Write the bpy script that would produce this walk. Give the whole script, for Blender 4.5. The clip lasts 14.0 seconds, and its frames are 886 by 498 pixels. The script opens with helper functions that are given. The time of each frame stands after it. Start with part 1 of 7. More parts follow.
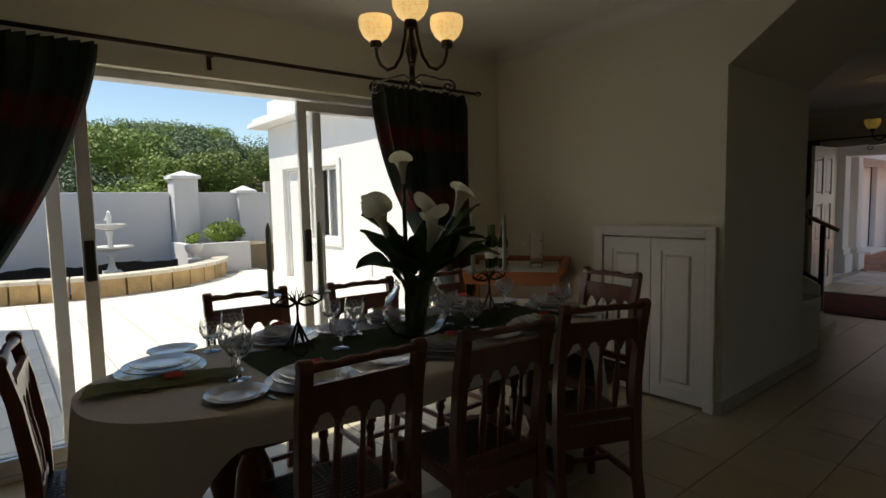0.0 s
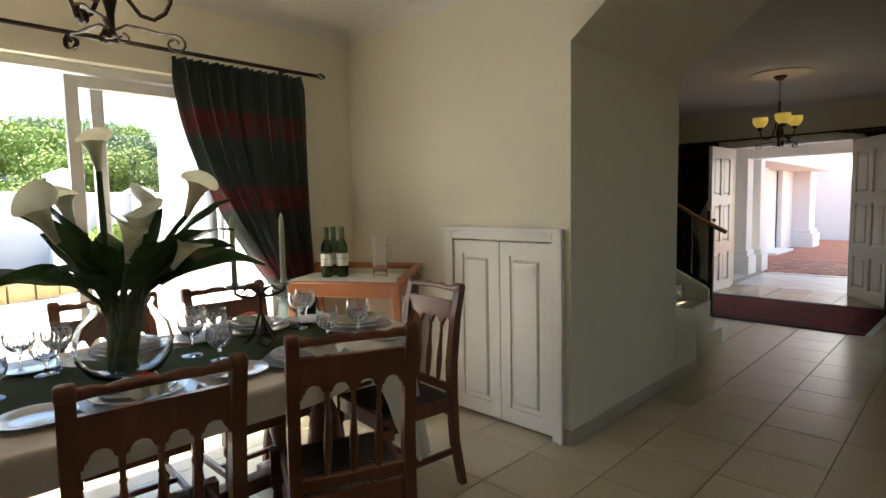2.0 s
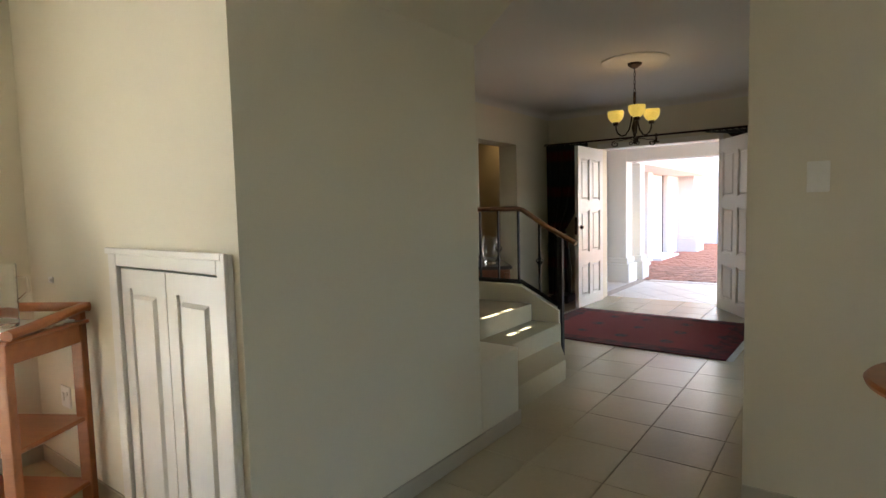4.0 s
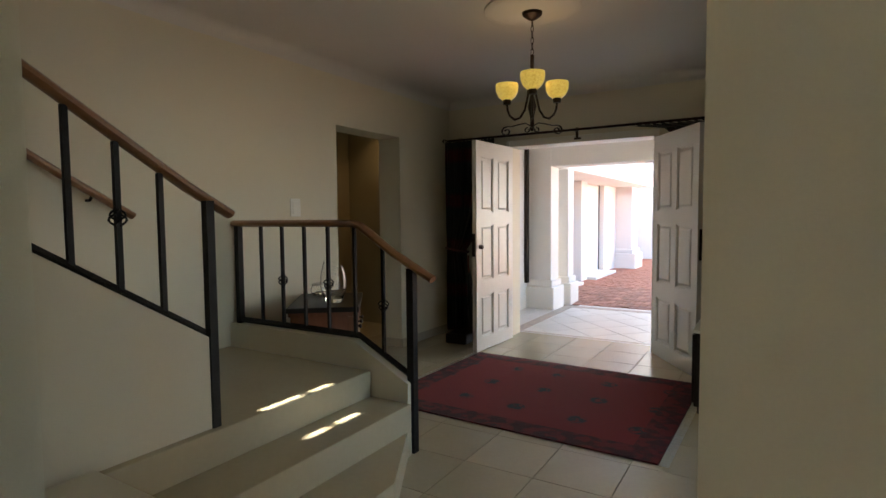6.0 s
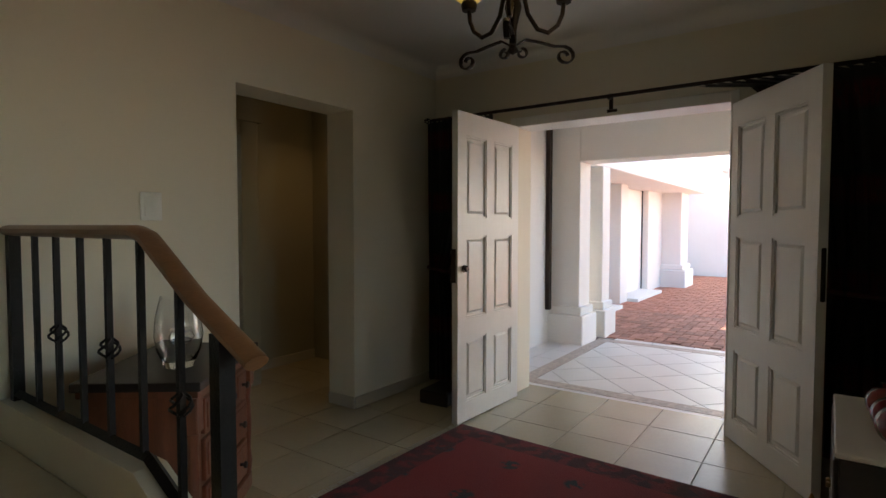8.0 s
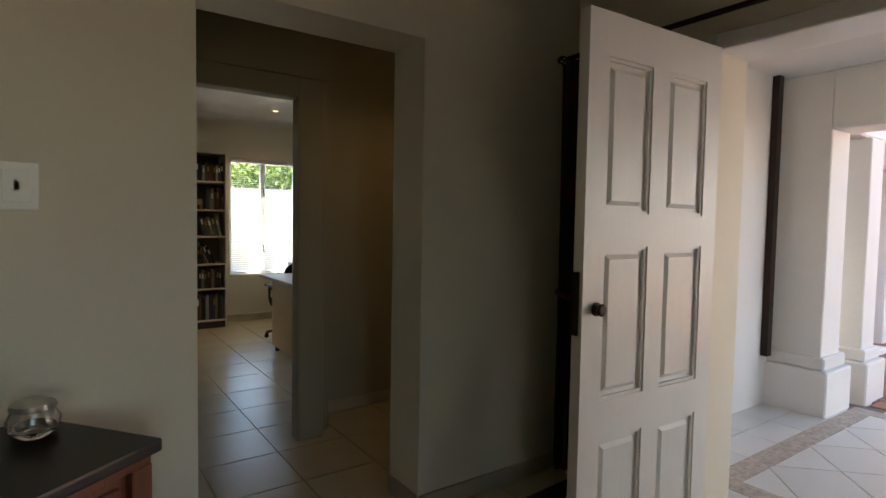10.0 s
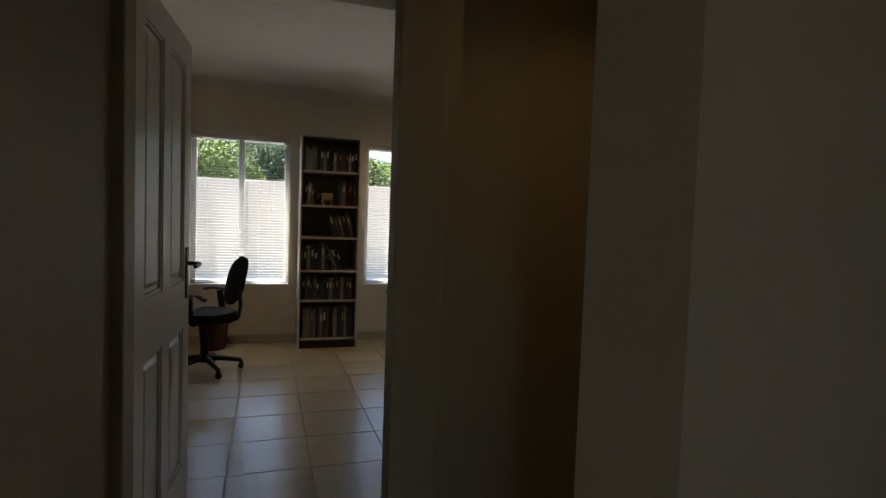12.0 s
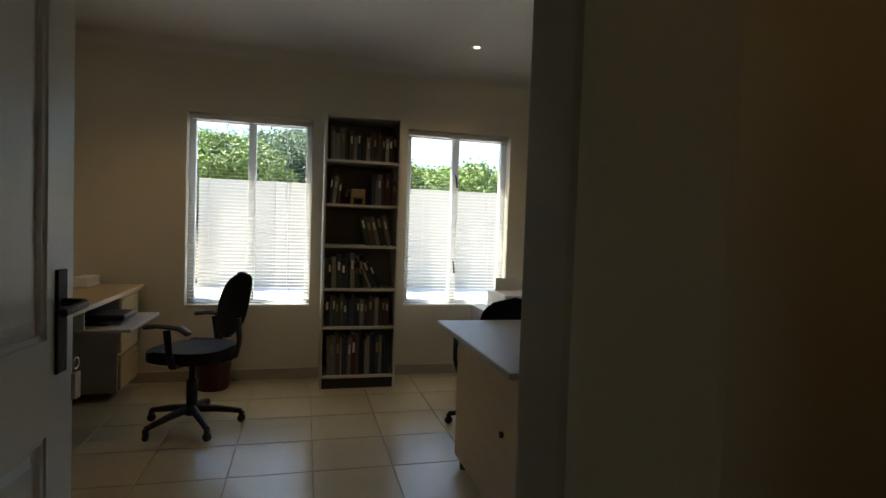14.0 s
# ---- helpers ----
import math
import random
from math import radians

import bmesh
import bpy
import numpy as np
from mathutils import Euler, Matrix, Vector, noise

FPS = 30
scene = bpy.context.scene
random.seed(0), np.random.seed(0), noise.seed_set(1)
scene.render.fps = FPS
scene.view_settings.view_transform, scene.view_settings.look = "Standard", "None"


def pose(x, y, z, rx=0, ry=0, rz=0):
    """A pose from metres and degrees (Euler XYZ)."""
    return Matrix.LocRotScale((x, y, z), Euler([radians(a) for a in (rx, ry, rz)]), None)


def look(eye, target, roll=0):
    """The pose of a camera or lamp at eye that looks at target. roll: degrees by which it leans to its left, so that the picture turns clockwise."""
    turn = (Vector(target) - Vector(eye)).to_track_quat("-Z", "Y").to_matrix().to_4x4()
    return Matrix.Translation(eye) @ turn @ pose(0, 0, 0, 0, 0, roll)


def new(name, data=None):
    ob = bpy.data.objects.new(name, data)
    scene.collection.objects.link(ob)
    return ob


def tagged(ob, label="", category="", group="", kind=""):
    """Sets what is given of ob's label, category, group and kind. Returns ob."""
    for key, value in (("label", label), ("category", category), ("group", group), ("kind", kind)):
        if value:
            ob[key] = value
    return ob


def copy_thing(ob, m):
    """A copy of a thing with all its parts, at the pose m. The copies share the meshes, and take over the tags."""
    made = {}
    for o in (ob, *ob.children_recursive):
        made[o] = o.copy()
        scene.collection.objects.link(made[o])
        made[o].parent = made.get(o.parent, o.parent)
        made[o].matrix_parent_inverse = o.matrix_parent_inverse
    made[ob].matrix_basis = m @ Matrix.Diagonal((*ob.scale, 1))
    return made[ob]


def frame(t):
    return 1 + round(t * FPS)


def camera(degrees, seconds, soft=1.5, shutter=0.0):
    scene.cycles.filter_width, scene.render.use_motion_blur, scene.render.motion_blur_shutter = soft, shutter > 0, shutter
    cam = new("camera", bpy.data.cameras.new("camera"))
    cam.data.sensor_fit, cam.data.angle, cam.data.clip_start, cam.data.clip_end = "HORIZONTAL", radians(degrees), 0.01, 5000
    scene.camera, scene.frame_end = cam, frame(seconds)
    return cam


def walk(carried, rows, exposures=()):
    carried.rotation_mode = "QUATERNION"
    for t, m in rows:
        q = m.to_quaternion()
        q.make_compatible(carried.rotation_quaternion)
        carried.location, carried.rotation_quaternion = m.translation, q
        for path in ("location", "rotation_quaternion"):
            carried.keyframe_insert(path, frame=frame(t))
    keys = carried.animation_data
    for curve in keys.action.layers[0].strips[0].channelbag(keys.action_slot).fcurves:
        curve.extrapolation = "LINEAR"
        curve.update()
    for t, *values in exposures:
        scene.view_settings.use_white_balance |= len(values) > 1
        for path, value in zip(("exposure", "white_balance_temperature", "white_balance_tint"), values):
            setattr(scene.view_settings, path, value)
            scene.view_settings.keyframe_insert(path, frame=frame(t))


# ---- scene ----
cam = camera(78.4, 14.0)
PATH = [
    (0, (0.306, 0.639, 1.362), (1.576, 2.175, 1.192), -1.2),
    (0.5, (0.413, 0.608, 1.307), (1.73, 2.106, 1.155), -0.7),
    (1, (0.661, 0.582, 1.332), (2.005, 2.055, 1.171), -1.0),
    (1.5, (0.916, 0.566, 1.308), (2.294, 2.007, 1.146), -1.0),
    (2, (1.221, 0.558, 1.32), (2.638, 1.96, 1.156), -1.1),
    (2.5, (1.566, 0.561, 1.31), (3.024, 1.921, 1.143), -1.1),
    (3, (1.901, 0.544, 1.292), (3.413, 1.844, 1.135), -1.0),
    (3.5, (2.289, 0.542, 1.296), (3.846, 1.789, 1.147), -1.0),
    (4, (2.716, 0.53, 1.306), (4.319, 1.716, 1.158), -1.4),
    (4.2, (2.882, 0.521, 1.316), (4.502, 1.686, 1.186), -0.7),
    (6.3, (4.921, 0.88, 1.327), (6.63, 1.912, 1.207), -0.5),
    (6.5, (5.113, 0.944, 1.315), (6.82, 1.98, 1.203), -0.3),
    (7, (5.516, 1.091, 1.307), (7.222, 2.129, 1.201), -0.2),
    (9.3, (7.318, 1.622, 1.316), (8.68, 3.081, 1.222), 0.5),
    (9.5, (7.459, 1.724, 1.317), (8.77, 3.231, 1.215), 0.6),
    (10, (7.768, 1.987, 1.322), (8.918, 3.621, 1.222), 1.0),
    (10.5, (8.002, 2.298, 1.315), (8.977, 4.042, 1.221), 1.6),
    (11, (8.198, 2.671, 1.315), (9.038, 4.483, 1.218), 1.8),
    (11.5, (8.373, 3.038, 1.307), (9.094, 4.9, 1.206), 2.1),
    (12, (8.515, 3.399, 1.294), (9.135, 5.298, 1.195), 2.0),
    (12.5, (8.599, 3.736, 1.284), (9.154, 5.656, 1.186), 1.9),
    (13, (8.658, 4.097, 1.278), (9.176, 6.026, 1.185), 2.0),
    (13.5, (8.674, 4.416, 1.268), (9.179, 6.35, 1.183), 2.1),
    (14, (8.686, 4.656, 1.263), (9.183, 6.591, 1.186), 2.0),
]
EXPOSURES = [(0.0, 0.15, 6900, 6), (0.5, 1.38, 6900, 6), (1.0, 1.75, 6900, 6), (1.5, 2.05, 6900, 6), (2.0, 2.35, 6850, 6), (2.5, 2.65, 6800, 6), (3.0, 2.83, 6750, 6), (3.5, 3.02, 6700, 6), (4.0, 3.15, 6700, 6), (6.3, 2.65, 6900, 6), (7.0, 2.32, 6900, 6), (9.3, 2.55, 6900, 6), (10.0, 2.32, 6900, 6), (10.5, 2.2, 6900, 6), (11.0, 2.05, 6900, 7), (11.5, 1.85, 6800, 8), (12.0, 1.65, 6600, 10), (12.5, 1.5, 6500, 10), (13.0, 1.5, 6500, 8), (13.5, 1.6, 6400, 6), (14.0, 1.78, 6400, 4)]
walk(cam, [(t, look(eye, target, roll)) for t, eye, target, roll in PATH], EXPOSURES)

# ---- light ----
SUN_TO = Vector((-0.42, 0.30, 0.86)).normalized()
world = bpy.data.worlds.new("sky_world")
world.use_nodes = True
scene.world = world
wn = world.node_tree.nodes
sky = wn.new("ShaderNodeTexSky")
sky.sky_type = 'NISHITA'
sky.sun_disc = False
sky.dust_density, sky.ozone_density = 0.3, 2.5
sky.sun_elevation = math.asin(SUN_TO.z)
sky.sun_rotation = math.atan2(SUN_TO.x, SUN_TO.y)
world.node_tree.links.new(sky.outputs[0], wn["Background"].inputs[0])
wn["Background"].inputs[1].default_value = 0.15

sun_data = bpy.data.lights.new("sun", 'SUN')
sun_data.energy, sun_data.angle, sun_data.color = 5.0, radians(0.55), (1.0, 0.95, 0.87)
sun = new("sun", sun_data)
sun.matrix_world = look(SUN_TO * 30, (0, 0, 0))


# ---- materials ----
def nodes_of(name):
    m = bpy.data.materials.new(name)
    m.use_nodes = True
    return m, m.node_tree.nodes, m.node_tree.links, m.node_tree.nodes["Principled BSDF"]


def plain(name, col, rough=0.6, metal=0.0, var=0.12, scale=6.0, bump=0.15, bscale=60.0, stretch=(1, 1, 1), rand=0.0, coat=0.0, bdist=0.01, spec=0.5):
    """Principled with two scales of noise in the colour, fine relief, and a little difference from piece to piece."""
    m, n, l, b = nodes_of(name)
    tc = n.new("ShaderNodeTexCoord")
    mp = n.new("ShaderNodeMapping")
    mp.inputs["Scale"].default_value = stretch
    l.new(tc.outputs["Object"], mp.inputs[0])
    n1, n2 = n.new("ShaderNodeTexNoise"), n.new("ShaderNodeTexNoise")
    n1.inputs["Scale"].default_value, n2.inputs["Scale"].default_value = scale, bscale
    n1.inputs["Detail"].default_value = 5
    for k in (n1, n2):
        l.new(mp.outputs[0], k.inputs["Vector"])
    add = n.new("ShaderNodeMath")
    add.operation = 'ADD'
    l.new(n1.outputs[0], add.inputs[0])
    half = n.new("ShaderNodeMath")
    half.operation = 'MULTIPLY'
    half.inputs[1].default_value = 0.5
    l.new(n2.outputs[0], half.inputs[0])
    l.new(half.outputs[0], add.inputs[1])
    mr = n.new("ShaderNodeMapRange")
    mr.inputs[1].default_value, mr.inputs[2].default_value = 0.35, 1.15
    mr.inputs[3].default_value, mr.inputs[4].default_value = 1 - var, 1 + var
    l.new(add.outputs[0], mr.inputs[0])
    val = mr.outputs[0]
    if rand:
        oi = n.new("ShaderNodeObjectInfo")
        r = n.new("ShaderNodeMapRange")
        r.inputs[3].default_value, r.inputs[4].default_value = 1 - rand, 1 + rand
        l.new(oi.outputs["Random"], r.inputs[0])
        mu = n.new("ShaderNodeMath")
        mu.operation = 'MULTIPLY'
        l.new(val, mu.inputs[0])
        l.new(r.outputs[0], mu.inputs[1])
        val = mu.outputs[0]
    vm = n.new("ShaderNodeVectorMath")
    vm.operation = 'SCALE'
    vm.inputs[0].default_value = col
    l.new(val, vm.inputs["Scale"])
    l.new(vm.outputs[0], b.inputs["Base Color"])
    b.inputs["Roughness"].default_value, b.inputs["Metallic"].default_value = rough, metal
    b.inputs["Coat Weight"].default_value = coat
    b.inputs["Coat Roughness"].default_value = 0.12
    b.inputs["Specular IOR Level"].default_value = spec
    if bump:
        bp = n.new("ShaderNodeBump")
        bp.inputs["Strength"].default_value, bp.inputs["Distance"].default_value = bump, bdist
        l.new(n2.outputs[0], bp.inputs["Height"])
        l.new(bp.outputs[0], b.inputs["Normal"])
    return m


def glass(name, col=(1, 1, 1), rough=0.0, ior=1.45):
    m, n, l, b = nodes_of(name)
    b.inputs["Base Color"].default_value = (*col, 1)
    b.inputs["Transmission Weight"].default_value = 1
    b.inputs["Roughness"].default_value, b.inputs["IOR"].default_value = rough, ior
    return m


def plaid(name, ground, band, period, width, line):
    """Woven cloth: wide coloured bands across the drop and thin stripes along it."""
    m, n, l, b = nodes_of(name)
    tc = n.new("ShaderNodeTexCoord")
    sep = n.new("ShaderNodeSeparateXYZ")
    l.new(tc.outputs["Object"], sep.inputs[0])

    def stripe(sock, per, w, soft):
        a = n.new("ShaderNodeMath")
        a.operation = 'PINGPONG'
        a.inputs[1].default_value = per / 2
        l.new(sock, a.inputs[0])
        r = n.new("ShaderNodeMapRange")
        r.inputs[1].default_value, r.inputs[2].default_value = w - soft, w + soft
        r.inputs[3].default_value, r.inputs[4].default_value = 1, 0
        l.new(a.outputs[0], r.inputs[0])
        return r.outputs[0]
    s1 = stripe(sep.outputs["Z"], period, width, 0.025)
    s2 = stripe(sep.outputs["X"], 0.17, 0.008, 0.004)
    nz = n.new("ShaderNodeTexNoise")
    nz.inputs["Scale"].default_value = 26
    mix = n.new("ShaderNodeMix")
    mix.data_type = 'RGBA'
    mix.inputs[6].default_value, mix.inputs[7].default_value = (*ground, 1), (*band, 1)
    mul = n.new("ShaderNodeMath")
    mul.operation = 'MULTIPLY'
    l.new(s1, mul.inputs[0])
    rr = n.new("ShaderNodeMapRange")
    rr.inputs[1].default_value, rr.inputs[2].default_value = 0.38, 0.56
    rr.inputs[3].default_value = 0.25
    l.new(nz.outputs[0], rr.inputs[0])
    l.new(rr.outputs[0], mul.inputs[1])
    l.new(mul.outputs[0], mix.inputs[0])
    mix2 = n.new("ShaderNodeMix")
    mix2.data_type = 'RGBA'
    l.new(mix.outputs[2], mix2.inputs[6])
    mix2.inputs[7].default_value = (*line, 1)
    m3 = n.new("ShaderNodeMath")
    m3.operation = 'MULTIPLY'
    m3.inputs[1].default_value = 0.6
    l.new(s2, m3.inputs[0])
    l.new(m3.outputs[0], mix2.inputs[0])
    l.new(mix2.outputs[2], b.inputs["Base Color"])
    b.inputs["Roughness"].default_value = 0.9
    b.inputs["Sheen Weight"].default_value = 0.2
    return m


M_WALL = plain("wall_paint", (0.78, 0.745, 0.62), 0.75, var=0.04, scale=1.3, bump=0.12, bscale=180, bdist=0.004)
M_HALL = plain("hall_wall_paint", (0.75, 0.70, 0.57), 0.6, var=0.04, scale=1.3, bump=0.12, bscale=180, bdist=0.004)
# hall cream at about half brightness; the lobby's shade is in the colour
M_CREAMDIM = plain("lobby_dimmed_cream", (0.40, 0.365, 0.27), 0.7, var=0.05, scale=1.5, bump=0.12, bscale=180, bdist=0.004)
M_CEIL = plain("ceiling_paint", (0.74, 0.72, 0.69), 0.85, var=0.03, scale=1.0, bump=0.05, bscale=120)
M_WHITE = plain("white_gloss_paint", (0.80, 0.785, 0.74), 0.32, var=0.03, scale=3, bump=0.06, bscale=45, stretch=(1, 1, 0.15))
M_TILE = plain("floor_tile", (0.52, 0.455, 0.32), 0.26, var=0.07, scale=2.2, bump=0.04, bscale=35, rand=0.05)
M_GROUT = plain("grout", (0.40, 0.345, 0.24), 0.9, var=0.2, scale=20)
M_SKIRT = plain("tile_skirting", (0.50, 0.45, 0.35), 0.4, var=0.06)
M_MAHOG = plain("mahogany", (0.16, 0.050, 0.022), 0.38, var=0.35, scale=5, bump=0.12, bscale=50, stretch=(6, 6, 0.6), coat=0.25)
M_PINE = plain("orange_pine", (0.35, 0.115, 0.036), 0.35, var=0.25, scale=5, bump=0.1, bscale=45, stretch=(4, 0.6, 4), coat=0.25)
M_DARKWD = plain("dark_wood", (0.016, 0.009, 0.008), 0.5, var=0.3, scale=6, bump=0.1, stretch=(1, 6, 6), coat=0.2)
M_HANDR = plain("handrail_wood", (0.27, 0.125, 0.055), 0.35, var=0.25, scale=5, bump=0.08, stretch=(1, 1, 6), coat=0.2)
M_IRON = plain("black_iron", (0.018, 0.017, 0.017), 0.5, metal=0.6, var=0.3, scale=20, bump=0.2, bscale=120)
M_BRONZE = plain("bronze_iron", (0.035, 0.022, 0.016), 0.45, metal=0.7, var=0.3, scale=20, bump=0.2, bscale=90)
M_STEEL = plain("brushed_steel", (0.55, 0.53, 0.50), 0.3, metal=1.0, var=0.1, scale=30)
M_BRASS = plain("aged_brass", (0.45, 0.30, 0.12), 0.35, metal=1.0, var=0.2, scale=20)
M_ALU = plain("white_aluminium", (0.72, 0.72, 0.71), 0.35, var=0.03)
M_CLOTH = plain("white_tablecloth", (0.70, 0.655, 0.58), 0.9, var=0.05, scale=4, bump=0.25, bscale=220)
M_NAPK = plain("linen_napkin", (0.72, 0.72, 0.66), 0.9, var=0.06, scale=8, bump=0.3, bscale=150)
M_RUNNER = plain("green_runner", (0.060, 0.085, 0.018), 0.9, var=0.2, scale=12, bump=0.4, bscale=160)
M_CHINA = plain("white_china", (0.72, 0.75, 0.78), 0.12, var=0.03, bump=0.0, coat=0.5)
M_CHARG = plain("blue_grey_charger", (0.42, 0.50, 0.58), 0.2, var=0.1, scale=15, bump=0.0, coat=0.4)
M_GLASS = glass("clear_glass")
M_CRYST = glass("cut_crystal", ior=1.52)
M_SAGE = plain("sage_napkin", (0.40, 0.42, 0.22), 0.9, var=0.08, scale=8, bump=0.3, bscale=150)
M_CUT = plain("cut_edges", (0.72, 0.74, 0.76), 0.12, var=0.1, bump=0.0, coat=0.6)
M_PANE = glass("window_glass", ior=1.1)
M_BOTTLE = glass("green_bottle_glass", (0.10, 0.22, 0.05))
M_FOIL = plain("bottle_foil", (0.05, 0.09, 0.03), 0.4, var=0.1)
M_LABEL = plain("paper_label", (0.75, 0.73, 0.66), 0.7, var=0.04)
M_CANDLE = plain("candle_wax", (0.50, 0.56, 0.40), 0.45, var=0.05)
M_STEM = plain("flower_stem", (0.045, 0.10, 0.02), 0.4, var=0.25, scale=15)
M_LEAF = plain("lily_leaf", (0.045, 0.105, 0.020), 0.32, var=0.3, scale=10, bump=0.3, bscale=60)
M_PETAL = plain("lily_petal", (0.78, 0.78, 0.66), 0.5, var=0.06, scale=12)
M_SPADIX = plain("lily_spadix", (0.75, 0.50, 0.05), 0.7)
M_CURT = plaid("plaid_curtain", (0.050, 0.064, 0.062), (0.19, 0.026, 0.032), 0.46, 0.075, (0.03, 0.10, 0.07))
M_CURTD = plaid("dark_curtain", (0.040, 0.037, 0.038), (0.13, 0.016, 0.020), 0.50, 0.07, (0.012, 0.02, 0.018))
M_PLASTER = plain("white_plaster", (0.76, 0.74, 0.71), 0.85, var=0.05, scale=1.2, bump=0.3, bscale=70)
M_GREYPL = plain("garden_wall_plaster", (0.62, 0.60, 0.59), 0.9, var=0.07, scale=0.9, bump=0.3, bscale=60)
M_YARD = plain("yard_wall_plaster", (0.50, 0.45, 0.37), 0.9, var=0.08, scale=0.9, bump=0.3, bscale=60)
M_PAVE = plain("courtyard_paving", (0.72, 0.68, 0.60), 0.7, var=0.1, scale=2.5, bump=0.2, bscale=40, rand=0.07)
M_PJOINT = plain("paving_joint", (0.40, 0.37, 0.33), 0.95, var=0.15, scale=12)
M_PORCH = plain("porch_tile", (0.62, 0.60, 0.57), 0.3, var=0.06, scale=2.5, bump=0.05, rand=0.04)
M_PJ2 = plain("porch_joint", (0.20, 0.17, 0.15), 0.9)
M_BORDER = plain("mosaic_border", (0.40, 0.33, 0.27), 0.5, var=0.55, scale=26, bump=0.1, bscale=60)
M_BRICK = plain("clay_paver", (0.33, 0.15, 0.10), 0.85, var=0.22, scale=9, bump=0.4, bscale=50, rand=0.3)
M_SAND = plain("joint_sand", (0.30, 0.20, 0.14), 0.95, var=0.2, scale=15)
M_GARAGE = plain("garage_door_paint", (0.78, 0.76, 0.73), 0.5, var=0.04)
M_STONE = plain("basin_sandstone", (0.44, 0.30, 0.14), 0.8, var=0.35, scale=5, bump=0.4, bscale=40, rand=0.2)
M_COPING = plain("basin_coping", (0.62, 0.56, 0.46), 0.75, var=0.12, scale=6)
M_FOUNT = plain("fountain_stone", (0.66, 0.65, 0.62), 0.8, var=0.1, scale=8, bump=0.3)
M_WATER = plain("dark_water", (0.012, 0.016, 0.016), 0.06, var=0.2, scale=3, bump=0.05, bscale=9)
M_TREE = plain("bush_leaf", (0.23, 0.31, 0.055), 0.55, var=0.45, scale=0.8, bump=0.0, bscale=5, rand=0.3)
M_TREE2 = plain("hedge_leaf", (0.13, 0.18, 0.085), 0.55, var=0.5, scale=0.9, bump=0.0, bscale=6, rand=0.3)
M_BARK = plain("bush_bark", (0.10, 0.075, 0.05), 0.9, var=0.3, scale=6)
M_EARTH = plain("sandy_earth", (0.20, 0.16, 0.10), 0.95, var=0.3, scale=0.4, bump=0.3, bscale=6)
M_BLACKPL = plain("black_plastic", (0.012, 0.012, 0.013), 0.5, var=0.2)
M_SEATFAB = plain("charcoal_fabric", (0.016, 0.015, 0.018), 0.95, var=0.25, scale=40, bump=0.3, bscale=200)
M_MELAM = plain("beech_laminate", (0.46, 0.34, 0.18), 0.45, var=0.12, scale=5, stretch=(1, 1, 6))
M_GREYLAM = plain("grey_laminate", (0.42, 0.41, 0.40), 0.45, var=0.05)
M_BOOKC = plain("bookcase_white", (0.66, 0.63, 0.57), 0.5, var=0.05)
M_BOOKB = plain("bookcase_back", (0.16, 0.10, 0.06), 0.6, var=0.15, scale=5, stretch=(5, 1, 1))
M_GOLD = plain("gilt_frame", (0.50, 0.33, 0.10), 0.35, metal=0.9, var=0.3, scale=25, bump=0.4, bscale=60)
M_CANVAS = plain("dull_canvas", (0.10, 0.085, 0.06), 0.8, var=0.5, scale=5)
M_REDGL = plain("red_glaze", (0.16, 0.010, 0.014), 0.18, var=0.25, scale=14, bump=0.0, coat=0.6)
M_PINK = plain("coral_ribbon", (0.50, 0.05, 0.04), 0.8, var=0.2)
M_LIME = plain("pale_green_ribbon", (0.35, 0.42, 0.12), 0.8, var=0.2)
M_BIN = plain("red_bin", (0.075, 0.014, 0.014), 0.5)
M_SWITCH = plain("switch_plastic", (0.86, 0.85, 0.80), 0.35, var=0.02)
M_SLAT = plain("blind_slat", (0.82, 0.82, 0.80), 0.4, var=0.02)
M_SHADE = plain("lampshade_cloth", (0.74, 0.72, 0.68), 0.8, var=0.03)


def alabaster(name, glow, col):
    m, n, l, b = nodes_of(name)
    nz = n.new("ShaderNodeTexNoise")
    nz.inputs["Scale"].default_value, nz.inputs["Detail"].default_value = 14, 6
    nz.inputs["Distortion"].default_value = 1.5
    cr = n.new("ShaderNodeValToRGB")
    cr.color_ramp.elements[0].color, cr.color_ramp.elements[1].color = (col[0] * 0.75, col[1] * 0.6, col[2] * 0.35, 1), (*col, 1)
    cr.color_ramp.elements[0].position, cr.color_ramp.elements[1].position = 0.35, 0.62
    l.new(nz.outputs[0], cr.inputs[0])
    l.new(cr.outputs[0], b.inputs["Base Color"])
    l.new(cr.outputs[0], b.inputs["Emission Color"])
    b.inputs["Emission Strength"].default_value = glow
    b.inputs["Roughness"].default_value = 0.3
    return m


M_BOWL = alabaster("lit_alabaster", 0.8, (0.95, 0.66, 0.30))
M_BOWL2 = alabaster("lit_alabaster_amber", 0.07, (0.95, 0.72, 0.18))
M_SPOT = alabaster("downlight_glow", 3.0, (1.0, 0.75, 0.45))


